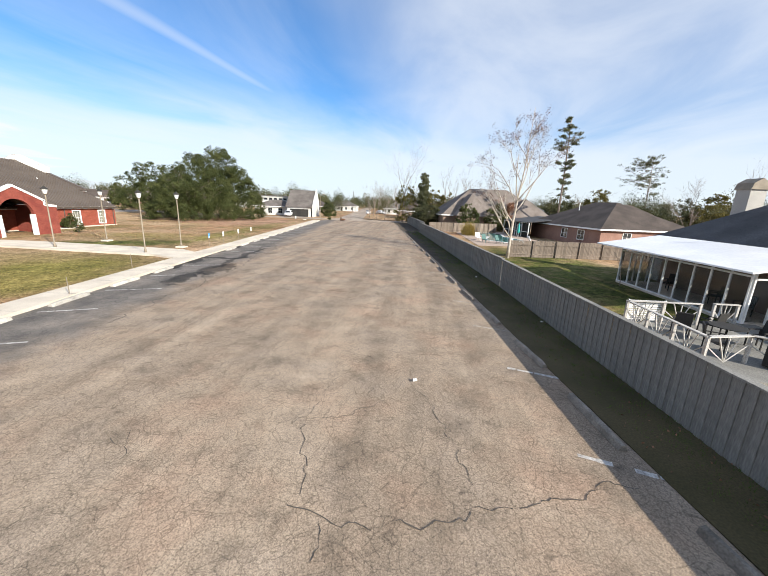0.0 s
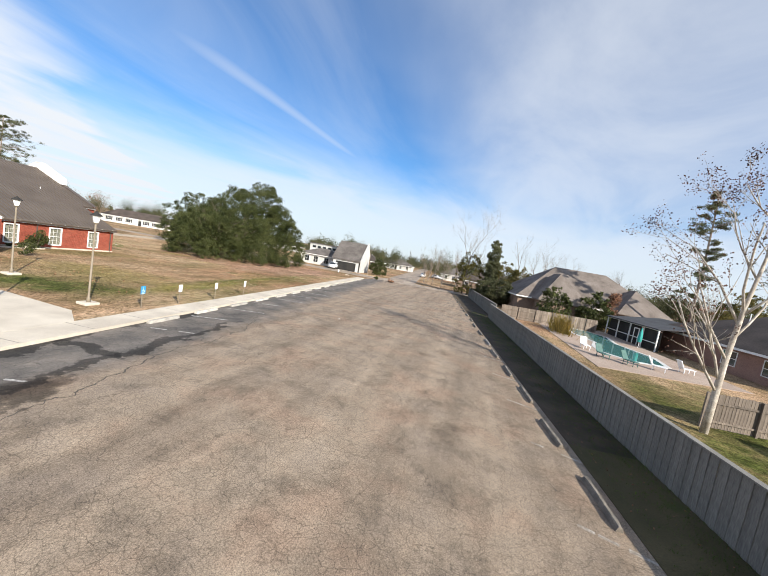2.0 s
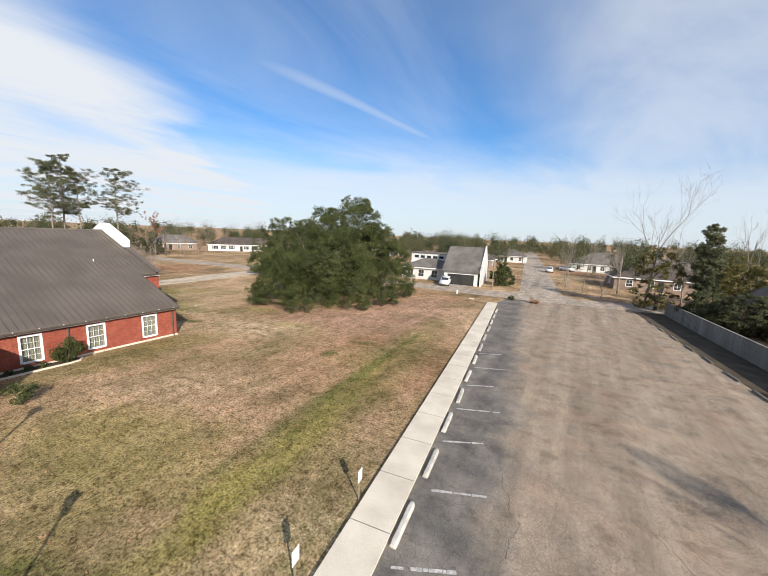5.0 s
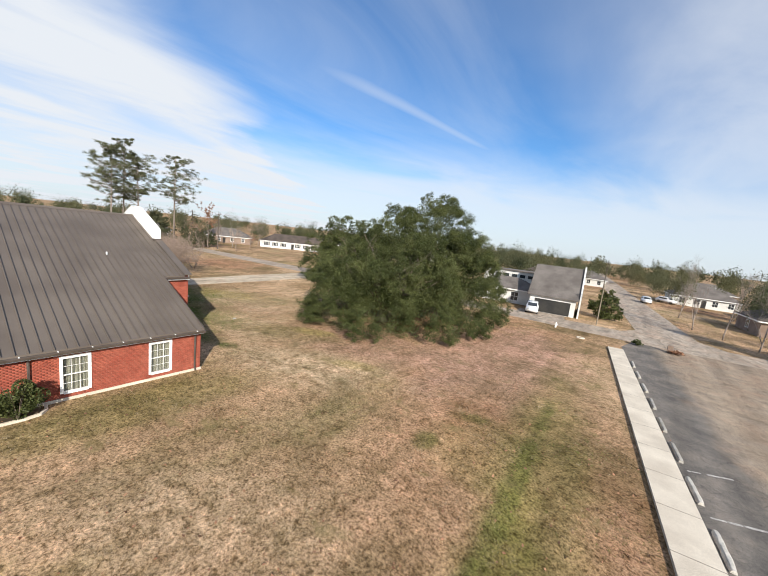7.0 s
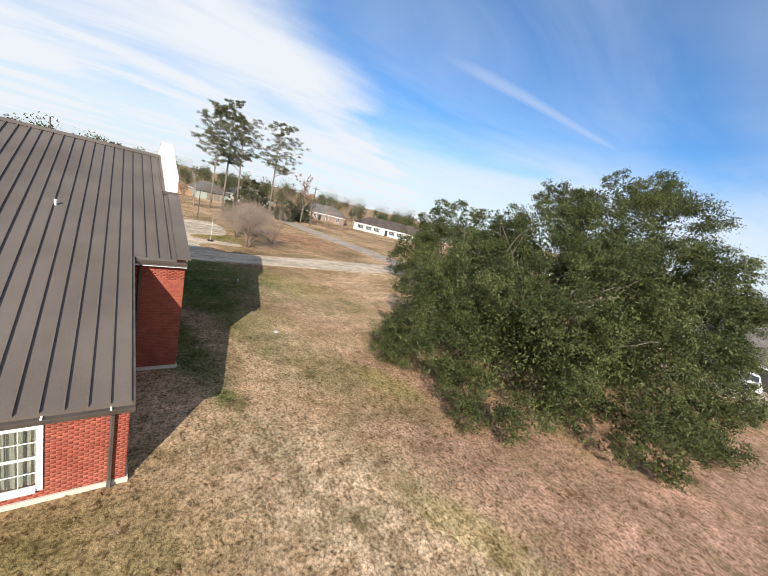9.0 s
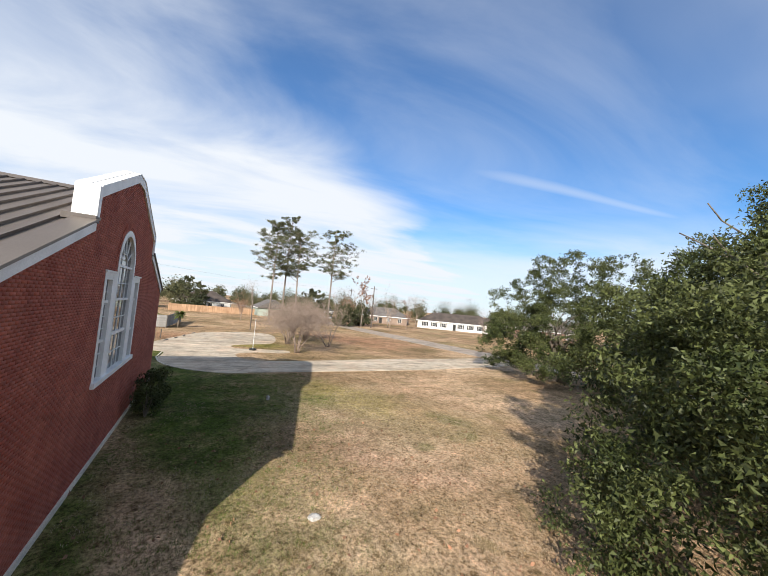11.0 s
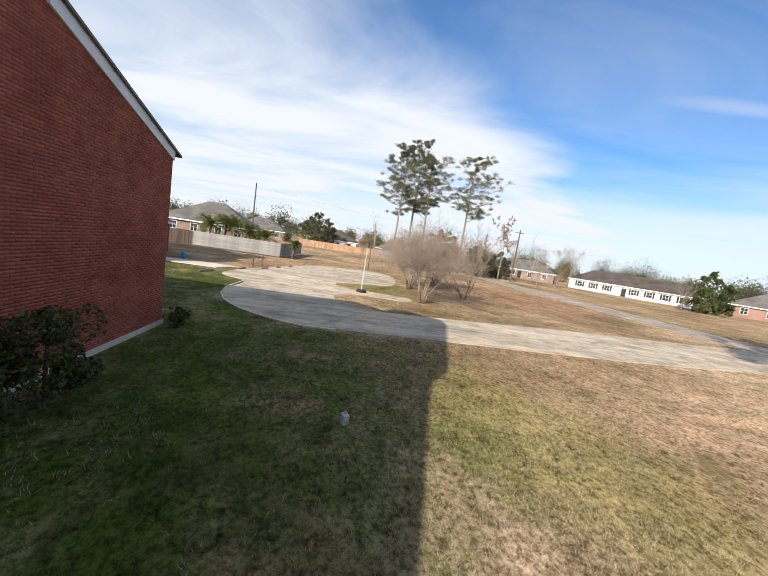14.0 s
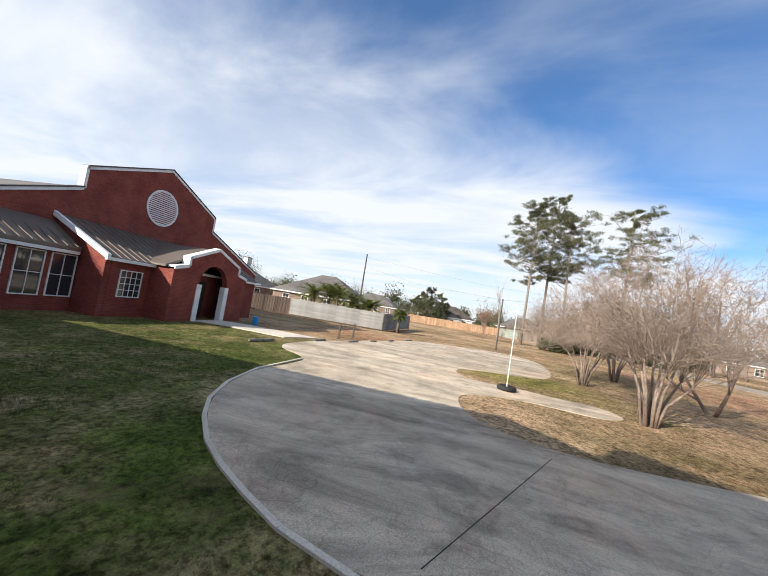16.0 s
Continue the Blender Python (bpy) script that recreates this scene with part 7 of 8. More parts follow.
# deck with a white and grey railing
deck = thing("deck_railing", pose(9.88, 17.07, 0.1), "weathered white deck railing with fanned braces", "railing")
RAIL = [(0.02, -4.13), (0.0, 0.0), (3.07, 0.22), (3.74, 0.37), (4.73, 0.44), (1.64, -3.71), (3.4, -4.6)]
for a, b in ((0, 1), (1, 2), (3, 4), (0, 5), (5, 6)):
    (xa, ya), (xb, yb) = RAIL[a], RAIL[b]
    d = Vector((xb - xa, yb - ya, 0))
    m = Matrix.Translation((xa, ya, 0)) @ Matrix.Rotation(math.atan2(d.y, d.x), 4, "Z")
    bm = bmesh.new()
    box(bm, -0.04, d.length + 0.04, -0.075, 0.075, 0.93, 0.97, m)
    part("top_rail", bevel(bm, 0.006), "fence_pale", deck)
    n = max(1, round(d.length / 1.6))
    for k in range(n + 1):
        bm = bmesh.new()
        box(bm, d.length * k / n - 0.045, d.length * k / n + 0.045, -0.045, 0.045, 0, 0.93, m)
        part("post", bm, "fence_pale", deck)
        if k < n:
            x0, x1 = d.length * k / n + 0.05, d.length * (k + 1) / n - 0.05
            for q in range(5):
                bm = tube(bmesh.new(), [m @ Vector(((x0 + x1) / 2, 0, 0.06)), m @ Vector((x0 + (x1 - x0) * q / 4, 0, 0.9 if q % 4 else 0.62))], [0.022, 0.022], 4)
                part("brace", bm, "fence_pale", deck)
screen = thing("slatted_screen", pose(9.98, 17.16, 0.1, 0, 0, 4), "white slatted screen behind the deck railing", "screen")
for k in range(9):
    part("slat", boxes((0, 1.6, 0, 0.02, 0.1 + 0.1 * k, 0.175 + 0.1 * k)), "white_trim", screen)
for x in (0.0, 1.56):
    part("post", boxes((x, x + 0.04, 0.02, 0.06, 0, 1.0)), "white_trim", screen)
slab("pavement_deck", [(9.8, 12.0), (15.8, 12.0), (15.9, 18.0), (10.0, 18.0)], -0.1, 0.1, "fence_grey", "grey weathered deck floor", "deck", IDENT)
grill = thing("barbecue", pose(12.4, 13.2, 0.1, 0, 0, 30), "black and silver barbecue grill on the deck", "grill")
part("cart", bevel(boxes((-0.5, 0.5, -0.25, 0.25, 0.05, 0.75)), 0.02), "dark", grill)
part("lid", tube(bmesh.new(), [(-0.45, 0, 0.85), (0.45, 0, 0.85)], [0.27, 0.27], 12), "white_metal", grill, "bright metal lid")

house(pose(30.0, 60.5, 0, 0, 0, 10), 13.5, 18.5, 2.55, "brick_pink", "shingle_brown", 3.7, "pink brick house with a brown shingle hip roof", (("W", -5.2, 1.4, 0.8, 2.1), ("W", -1.2, 1.4, 0.8, 2.1), ("S", -3.0, 1.1, 0.9, 2.1), ("S", 2.0, 1.1, 0.9, 2.1)))
cage = thing("pool_porch", pose(21.5, 68.0, 0, 0, 0, 10), "dark screened pool porch with white posts", "porch")
bm = prism([(-3.2, 2.5), (4.0, 3.4), (4.0, 3.52), (-3.2, 2.62)], 1, -5.2, 5.2)
part("roof", bm, "shingle_dark", cage)
for k in range(5):
    part("post", boxes((-3.0, -2.88, -5 + 2.5 * k - 0.06, -5 + 2.5 * k + 0.06, 0, 2.5)), "white_trim", cage)
for z in (0.9, 2.42):
    part("rail", boxes((-3.0, -2.9, -5, 5, z, z + 0.08)), "white_trim", cage)
part("screen", boxes((-2.6, -2.58, -5, 5, 0, 2.5)), "dark", cage, "dark mesh screen")
part("door", boxes((-3.02, -2.95, -1.9, -1.8, 0, 2.1), (-3.02, -2.95, -1.0, -0.9, 0, 2.1), (-3.02, -2.95, -1.8, -1.0, 2.0, 2.1), (-3.02, -2.95, -1.8, -1.0, 0.9, 1.0)), "white_trim", cage)
slab("pavement_pool", [(8.5, 46), (20, 49), (18.2, 74), (8, 72)], -0.2, 0.03, "pool_deck", "tan pool deck", "deck", IDENT)
slab("pool_coping", [(11.0, 53.5), (13.0, 51.6), (16.4, 52.6), (17.2, 57), (15.6, 62), (16.4, 67), (14.5, 70.2), (11.8, 69.5), (11.2, 64.5), (12.4, 60), (11.2, 56.5)], -0.2, 0.06, "siding_white", "white coping round the pool", "pool", IDENT)
slab("water_pool", [(11.4, 53.8), (13.2, 52.1), (16.0, 53.0), (16.7, 57), (15.2, 62), (15.9, 66.8), (14.3, 69.7), (12.2, 69.1), (11.6, 64.5), (12.8, 60), (11.6, 56.5)], -0.2, 0.075, "pool_water", "turquoise pool water", "pool", IDENT)
for k, (x, y, a) in enumerate(((10.2, 50.5, 20), (11.9, 49.6, 35), (14.0, 49.8, 60), (16.8, 51.5, 100), (9.7, 53.5, 5))):
    t = thing("pool_chair", pose(x, y, 0.03, 0, 0, a), "slatted garden chair on the pool deck", "chair", "chairs by the pool")
    mat = "chair_green" if k < 2 else "white_metal"
    part("seat", bevel(boxes((-0.3, 0.3, -0.6, 0.35, 0.36, 0.42)), 0.015), mat, t)
    bm = bmesh.new()
    box(bm, -0.3, 0.3, 0, 0.05, 0, 0.75, pose(0, 0.33, 0.4, -28))
    part("backrest", bm, mat, t)
    for sx in (-0.27, 0.27):
        for sy in (-0.5, 0.3):
            part("leg", boxes((sx - 0.02, sx + 0.02, sy - 0.02, sy + 0.02, 0, 0.36)), mat, t)
t = thing("umbrella", pose(18.0, 63.0, 0.03), "closed turquoise parasol beside the pool", "parasol")
part("pole", tube(bmesh.new(), [(0, 0, 0), (0, 0, 2.4)], [0.03, 0.03], 6), "white_metal", t)
part("canopy", tube(bmesh.new(), [(0, 0, 0.7), (0, 0, 1.0), (0, 0, 1.7), (0, 0, 2.35)], [0.16, 0.24, 0.17, 0.04], 8), "umbrella", t, "folded turquoise cloth")
big = house(pose(17.0, 88.0, 0, 0, 0, 8), 24, 15, 2.9, "brick_tan", "shingle_tan", 6.0, "large tan brick house with a steep grey roof", (("S", -7, 1.4, 0.7, 2.1), ("S", -2, 1.4, 0.7, 2.1), ("S", 4, 1.8, 0.5, 2.2), ("W", 0, 1.4, 0.8, 2.1)))
bm = bmesh.new()
hip_roof(bm, -9.5, -2.0, -10.5, 0, 2.93, 4.6, 0.4)
part("roof_wing", bm, "shingle_tan", big)
part("wall_wing", boxes((-9.4, -2.1, -10.4, -7.5, 0, 2.85)), "brick_tan", big)
bm = bmesh.new()
hip_roof(bm, 3.0, 11.0, -9.5, 0, 2.94, 4.0, 0.4)
part("roof_wing", bm, "shingle_tan", big)
part("wall_wing", boxes((3.1, 10.9, -9.4, -7.5, 0, 2.85)), "brick_tan", big)

# ---- street ahead ----
north = house(pose(-34.3, 105.5, 0, 0, 0, 7), 6.8, 11.0, 2.7, "siding_white", "shingle_grey", 5.2, "white house with a steep grey garage roof", (), False, 0.35)
for c in list(north.children):
    if c.name.startswith(("roof", "fascia")):
        for q in list(c.children_recursive):
            bpy.data.objects.remove(q)
        bpy.data.objects.remove(c)
bm = bmesh.new()
prism([(-5.9, 2.65), (1.0, 7.5), (1.0, 7.65), (-5.9, 2.82)], 0, -3.8, 3.8, bm)
prism([(1.0, 7.5), (5.9, 3.6), (5.9, 3.75), (1.0, 7.65)], 0, -3.8, 3.8, bm)
part("roof", bm, "shingle_grey", north)
bm = bmesh.new()
for a, b in ((-3.4, -3.2), (3.2, 3.4)):
    prism([(-5.5, 2.7), (5.5, 2.7), (5.5, 3.8), (1.0, 7.4), (-5.5, 2.85)], 0, a, b, bm)
part("gable", bm, "siding_white", north)
part("garage_opening", boxes((-2.6, 2.7, -5.53, -5.49, 0.05, 2.2)), "dark", north, "dark open garage")
part("gable_wall", prism([(-5.6, 0), (5.6, 0), (5.6, 4.2), (1.0, 8.05), (-5.6, 3.3)], 0, 3.82, 4.05), "siding_white", north, "tall white end wall")
wing_n = house(pose(-43.0, 107.0, 0, 0, 0, 7), 11.0, 8.0, 2.6, "siding_white", "shingle_grey", 1.9, "low white house wing with a grey roof", (("S", -3.5, 1.2, 0.6, 2.1), ("S", -1.0, 1.2, 0.6, 2.1), ("S", 2.0, 1.2, 0.6, 2.1)))
part("clerestory", boxes((-5.2, 5.4, 1.5, 4.5, 2.6, 5.6)), "siding_white", wing_n, "white clerestory wall")
for k in range(6):
    part("clerestory_window", boxes((-4.4 + 1.5 * k, -3.4 + 1.5 * k, 1.46, 1.5, 4.4, 5.0)), "glass", wing_n)
part("clerestory_roof", boxes((-5.5, 5.7, 1.2, 4.9, 5.6, 5.8)), "shingle_grey", wing_n)
slab("road_garage_drive", [(-37.6, 93.5), (-30.5, 94.5), (-31.5, 100.2), (-38.2, 99.3)], -0.2, 0.03, "street", "pale concrete garage drive", "drive", IDENT)


def car(name, m, label, paint="car_paint"):
    t = thing(name, m, label, "car")
    prof = [(-2.3, 0.35), (-2.35, 0.75), (-2.2, 0.98), (-1.1, 1.08), (-0.55, 1.58), (-0.2, 1.68), (1.5, 1.68), (2.1, 1.12), (2.3, 1.0), (2.35, 0.4)]
    bm = prism(prof, 0, -0.9, 0.9)
    for v in bm.verts:
        if v.co.z > 1.2:
            v.co.x *= 0.82
    bevel(bm, 0.05, 2)
    body = part("body", bm, paint, t, "", True)
    part("window", boxes((-0.9, 0.9, -0.45, 1.55, 1.14, 1.5)), "glass", body)
    part("windscreen", prism([(-1.08, 1.12), (-0.55, 1.56), (-0.58, 1.58), (-1.12, 1.13)], 0, -0.68, 0.68), "glass", body)
    for sx in (-0.62, 0.62):
        part("headlight", boxes((sx - 0.18, sx + 0.18, -2.36, -2.2, 0.72, 0.86)), "window_glass", body)
    for x in (-0.82, 0.82):
        for y in (-1.45, 1.45):
            w = part("wheel", tube(bmesh.new(), [(x - 0.11, y, 0.34), (x + 0.11, y, 0.34)], [0.34, 0.34], 16), "tyre", t)
            part("rim", tube(bmesh.new(), [(x - 0.115, y, 0.34), (x + 0.115, y, 0.34)], [0.2, 0.2], 12), "lamp_metal", w)
    return t


car("car", pose(-36.0, 98.0, 0.03, 0, 0, 12), "white car parked before the garage")
car("car", pose(-20.6, 150.0, 0.02, 0, 0, 7), "white car parked at the street")
car("car", pose(-16.0, 160.0, 0.02, 0, 0, 60), "white car parked in a drive")
car("car", pose(12.5, 100.0, 0.02, 0, 0, 80), "pale car parked beyond the fence")
t = thing("street_lamp", pose(-26.9, 98.5, 0), "tall grey street lamp at the corner", "street lamp")
part("pole", tube(bmesh.new(), [(0, 0, 0), (0, 0, 6.2)], [0.09, 0.07], 8), "lamp_metal", t)
part("arm", tube(bmesh.new(), [(0, 0, 6.1), (0.9, -0.3, 6.45)], [0.04, 0.035], 6), "lamp_metal", t)
part("head", bevel(boxes((0.75, 1.35, -0.45, -0.15, 6.38, 6.5)), 0.02), "lamp_metal", t)
t = thing("fire_hydrant", pose(-30.8, 89.4, 0), "small white hydrant on the lawn", "hydrant")
part("body", tube(bmesh.new(), [(0, 0, 0), (0, 0, 0.45), (0, 0, 0.55), (0, 0, 0.68)], [0.12, 0.12, 0.14, 0.04], 10), "sign_white", t)
part("outlet", tube(bmesh.new(), [(-0.2, 0, 0.4), (0.2, 0, 0.4)], [0.06, 0.06], 8), "sign_white", t)
bm = tube(bmesh.new(), [(0.4 * math.cos(a), 0.4 * math.sin(a), 0.03) for a in [6.2832 * k / 16 for k in range(17)]], [0.07] * 17, 6)
tagged(finish("manhole_ring", bm, "concrete"), "pale concrete ring flush in the lawn", "ring").location = (-27.4, 86.2, 0.0)
t = thing("brick_post", pose(-18.9, 89.6, 0), "low broken brick post at the end of the car park", "post")
part("post", bevel(boxes((-0.25, 0.25, -0.25, 0.25, 0, 0.85)), 0.02), "brick_tan", t)
shrub("shrub", -21.9, 89.6, 0.6, 0.75, 900, 51, "low green shrub at the end of the car park", size=0.08)
shrub("shrub", -18.3, 89.2, 0.7, 0.5, 700, 52, "low brown shrub beside the brick post", "leaf_brown", 0.08)

HOUSES = (
    (2.0, 127.0, 17, 11, 5, "brick_tan", "shingle_brown", 3.2, "brown brick house with a low brown roof"),
    (8.0, 150.0, 16, 12, 8, "brick_tan", "shingle_grey", 3.6, "tan house with a grey roof"),
    (-8.5, 168.0, 14, 11, 5, "siding_white", "shingle_grey", 3.2, "white house with a grey roof beside the street"),
    (-46.0, 150.0, 16, 11, 0, "brick_tan", "shingle_brown", 3.0, "tan house with a brown roof"),
    (-40.0, 190.0, 15, 11, 4, "siding_white", "shingle_grey", 3.0, "white house far along the street"),
    (-4.0, 205.0, 15, 11, 4, "brick_tan", "shingle_grey", 3.0, "tan house far along the street"),
    (32.0, 112.0, 16, 12, 15, "brick_tan", "shingle_dark", 4.2, "dark roofed house beyond the fence"),
    (48.0, 88.0, 16, 12, 20, "brick_pink", "shingle_brown", 4.0, "pink brick house among trees"),
    (52.0, 50.0, 15, 13, 5, "brick_tan", "shingle_grey", 4.0, "tan house among trees"),
    (-139.0, 131.0, 26, 10, 48, "siding_white", "shingle_brown", 3.0, "long white bungalow with dark shutters"),
    (-158.0, 112.0, 18, 11, 55, "brick_tan", "shingle_grey", 3.2, "tan brick house with a pale gable"),
    (-120.0, 152.0, 18, 11, 38, "brick_pink", "shingle_grey", 3.2, "red brick bungalow with a grey roof"),
    (-175.0, 88.0, 18, 12, 70, "siding_white", "shingle_grey", 3.0, "white house with a grey roof"),
    (-180.0, 52.0, 17, 12, 85, "siding_white", "shingle_brown", 3.6, "cream house with a brown gable roof"),
    (-170.0, 30.0, 16, 12, 90, "brick_tan", "shingle_grey", 3.4, "tan house behind an orange fence"),
    (-131.0, 30.0, 16, 13, 95, "brick_tan", "shingle_grey", 4.2, "grey roofed house behind the pale fence"),
    (-128.0, 10.0, 15, 13, 80, "brick_tan", "shingle_grey", 4.6, "grey roofed house with a white chimney"),
    (-150.0, 160.0, 16, 11, 30, "brick_tan", "shingle_brown", 3.0, "brown roofed bungalow among trees"),
    (-95.0, 170.0, 18, 11, 15, "siding_white", "shingle_grey", 3.0, "white bungalow with a grey roof"),
)
for x, y, w, d, a, wall, roof, rise, label in HOUSES:
    long = label.startswith("long")
    ws = [("S", q * w, 1.1, 0.8, 2.1) for q in ((-0.4, -0.28, -0.16, 0.06, 0.18, 0.3, 0.42) if long else (-0.34, -0.12, 0.14, 0.36))] + [("W", 0.0, 1.3, 0.8, 2.1), ("E", 0.0, 1.3, 0.8, 2.1)]
    house(pose(x, y, 0, 0, 0, a), w, d, 2.6, wall, roof, rise, label, ws, chimney=(w * 0.15, 1.5, 1.1, 2.6 + rise + 0.8, "siding_white") if "chimney" in label else None, door=("S", -0.02 * w, 1.0, 2.05, "dark"), shutters="dark" if long else None)



def siding_fence(name, a, b, h, mat, label, row=0.165, gap=0.14):
    """Lap boards laid level over short posts, with an open gap above the ground."""
    d = Vector((b[0] - a[0], b[1] - a[1], 0))
    t = thing(name, Matrix.Translation((*a, 0)) @ Matrix.Rotation(math.atan2(d.y, d.x), 4, "Z"), label, "fence")
    bays = max(1, round(d.length / 2.44))
    step = d.length / bays
    board = bpy.data.meshes.new("lap_board")
    bm = prism([(0.02, 0.0), (0.045, 0.0), (0.03, row + 0.02), (0.02, row + 0.02)], 0, 0.003, step - 0.003)
    bm.to_mesh(board)
    bm.free()
    board.materials.append(M[mat])
    for k in range(bays + 1):
        part("post", boxes((k * step - 0.05, k * step + 0.05, -0.09, 0.01, -0.3, h - 0.02)), "fence_wood", t)
        if k < bays:
            for q in range(int((h - gap) / row)):
                shared("lap_board", board, t, Matrix.Translation((k * step, 0, gap + q * row)))
            part("rail", boxes((k * step + 0.05, (k + 1) * step - 0.05, -0.06, 0.015, gap - 0.05, gap)), "fence_wood", t)


siding_fence("yard_fence", (-101.9, 48.6), (-101.35, 38.4), 1.8, "fence_lap", "grey lap-sided yard fence over low posts")
siding_fence("yard_fence", (-114.0, 49.6), (-102.0, 48.63), 1.8, "fence_lap", "grey lap-sided yard fence beside the lawn")
board_fence("wooden_fence", (-99.3, 26.0), (-101.3, 38.3), 1.75, "fence_old", "brown wooden yard fence", 0.15, (0, 4), False, -1)
house(pose(-158.0, 71.0, 0, 0, 0, 4), 11.0, 9.0, 2.5, "siding_sage", "shingle_grey", 2.6, "pale green gabled house with a brown garage door", (), True, door=("E", 0.6, 4.6, 2.1, "fence_wood"))
board_fence("orange_fence", (-152.0, 44.0), (-154.0, 66.0), 1.8, "fence_orange", "new orange wooden fence", 0.15, (0, 3), False, -1)

for k, (x, y, h) in enumerate(((-127.0, 38.2, 11.5), (-126.0, 92.0, 11.0), (-104.3, 60.1, 5.2), (-150.0, 95.0, 11.0), (-32.0, 175.0, 10.0))):
    t = thing("utility_pole", pose(x, y, 0), "tall dark wooden utility pole", "utility pole")
    part("pole", tube(bmesh.new(), [(0, 0, -0.5), (0.05, 0, h)], [0.16, 0.11] if h > 8 else [0.08, 0.07], 8), "pole_wood", t)
    if k in (1, 3, 4):
        part("crossarm", boxes((-0.06, 0.06, -0.9, 0.9, h - 0.7, h - 0.58)), "pole_wood", t)
wires = bmesh.new()
tube(wires, [(-127, 38.2, 9.2), (-115, 49.5, 6.4), (-104.3, 60.1, 5.1), (-99.0, 90.0, 6.5)], [0.008] * 4, 3)
tube(wires, [(-127, 38.2, 10.9), (-135, 60, 9.6), (-150, 95, 10.4)], [0.01] * 3, 3)
tagged(finish("power_line", wires, "dark"), "thin dark power line between the poles", "cable")

# ---- trees beyond ----
bare_tree("bare_tree", -11.9, 108.5, 11.5, 61, "tall bare tree beside the street", "bark_grey", 1, 0.42, None, 0, 0.1, 5, 0.0095, 0.12)
bare_tree("bare_tree", -14.8, 113.5, 11.0, 62, "tall bare tree beside the street", "bark_grey", 1, 0.42, None, 0, 0.1, 5, 0.0095, 0.12)
bare_tree("bare_tree", -15.6, 128.0, 11.5, 63, "tall bare tree beside the street", "bark_grey", 1, 0.42, None, 0, 0.1, 5, 0.0095, 0.12)
bare_tree("bare_tree", -3.6, 98.0, 19.5, 64, "very tall bare tree behind the fence end", "bark_grey", 1, 0.6, None, 0, 0.1, 5, 0.0095, 0.07)
for k, (x, y, h) in enumerate(((2.0, 104.0, 13.0), (12.0, 98.0, 14.0), (18.0, 104.0, 13.0), (-9.0, 104.0, 9.0), (26.0, 92.0, 12.0), (44.0, 96.0, 14.0), (50.0, 70.0, 13.0))):
    bare_tree("bare_tree", x, y, h, 640 + k, "bare grey tree among the houses", "bark_grey", 1, 0.6, None, 0, 0.1, 4, 0.011, 0.07, 4)
bare_tree("bare_tree", -6.0, 112.0, 15.0, 65, "bare grey tree before the brick house", "bark_grey", 1, 0.5, None, 0, 0.1, 4, 0.012, 0.12)
bare_tree("bare_tree", 8.0, 101.0, 16.0, 66, "bare grey tree behind the fence", "bark_grey", 1, 0.5, None, 0, 0.1, 4, 0.012, 0.12)
bare_tree("russet_tree", 20.5, 78.5, 7.0, 67, "small tree with russet and green leaves beside the pool porch", "bark_grey", 1, 0.6, "leaf_brown", 2600, 0.13, 4, 0.012, 0.08)
for k, (x, y, r, h, leaf) in enumerate(((42.0, 88.0, 4.2, 10.2, "leaf_olive"), (36.0, 93.0, 3.6, 9.6, "leaf_far"), (54.5, 80.0, 4.8, 8.4, "leaf_far"), (58.5, 77.0, 4.2, 9.0, "leaf_olive"), (9.8, 107.0, 3.6, 8.6, "leaf_olive"))):
    oak("tree", x, y, r, h, 12000, 700 + k, "ragged olive-brown tree among the houses", leaf, 0.15, 90)
bare_tree("bare_tree", 62.0, 76.0, 16.0, 68, "bare grey tree among the houses", "bark_grey", 1, 0.55, None, 0, 0.1, 4, 0.012, 0.1)
bare_tree("young_tree", 14.3, 25.5, 3.6, 69, "leafless young tree in the yard", "bark_grey", 1, 0.6, None, 0, 0.1, 2, 0.008, 0.1)
oak("conifer", 1.8, 93.5, 2.0, 12.8, 22000, 71, "tall slim conifer behind the fence", "leaf_pine", 0.12, 110, [(0, 0, 1.7, 3.5, 9.0), (0.2, 0.1, 1.35, 6.5, 11.3), (0, 0, 0.8, 9.5, 12.8)])
pine("pine_tree", 29.0, 76.0, 22.0, 72, wide=0.5, crown=0.62)
pine("pine_tree", 70.0, 117.0, 21.0, 73, wide=1.4, crown=0.5)
pine("pine_tree", 66.0, 60.0, 18.0, 74)
pine("pine_tree", 74.0, 52.0, 17.0, 75)
oak("evergreen", 3.6, 85.0, 3.0, 4.8, 20000, 81, "loose evergreen behind the fence", "leaf_far", 0.11, 80)
oak("evergreen", 1.6, 88.5, 3.1, 5.0, 20000, 82, "olive-green evergreen behind the fence", "leaf_far", 0.11, 70)
oak("yellow_tree", -2.4, 97.0, 3.4, 10.4, 16000, 83, "yellow-green tree at the fence end", "leaf_olive", 0.11, 90, core=False)
oak("tree", 4.8, 94.5, 3.4, 9.4, 16000, 95, "ragged olive tree behind the fence", "leaf_olive", 0.12, 80)
oak("magnolia", 10.6, 73.5, 2.2, 5.8, 9000, 84, "dark magnolia behind the pool", leaf_size=0.13, shells=60)
oak("evergreen", 17.0, 77.0, 3.2, 5.6, 12000, 85, "dark evergreen tree behind the pool", leaf_size=0.13, shells=60)
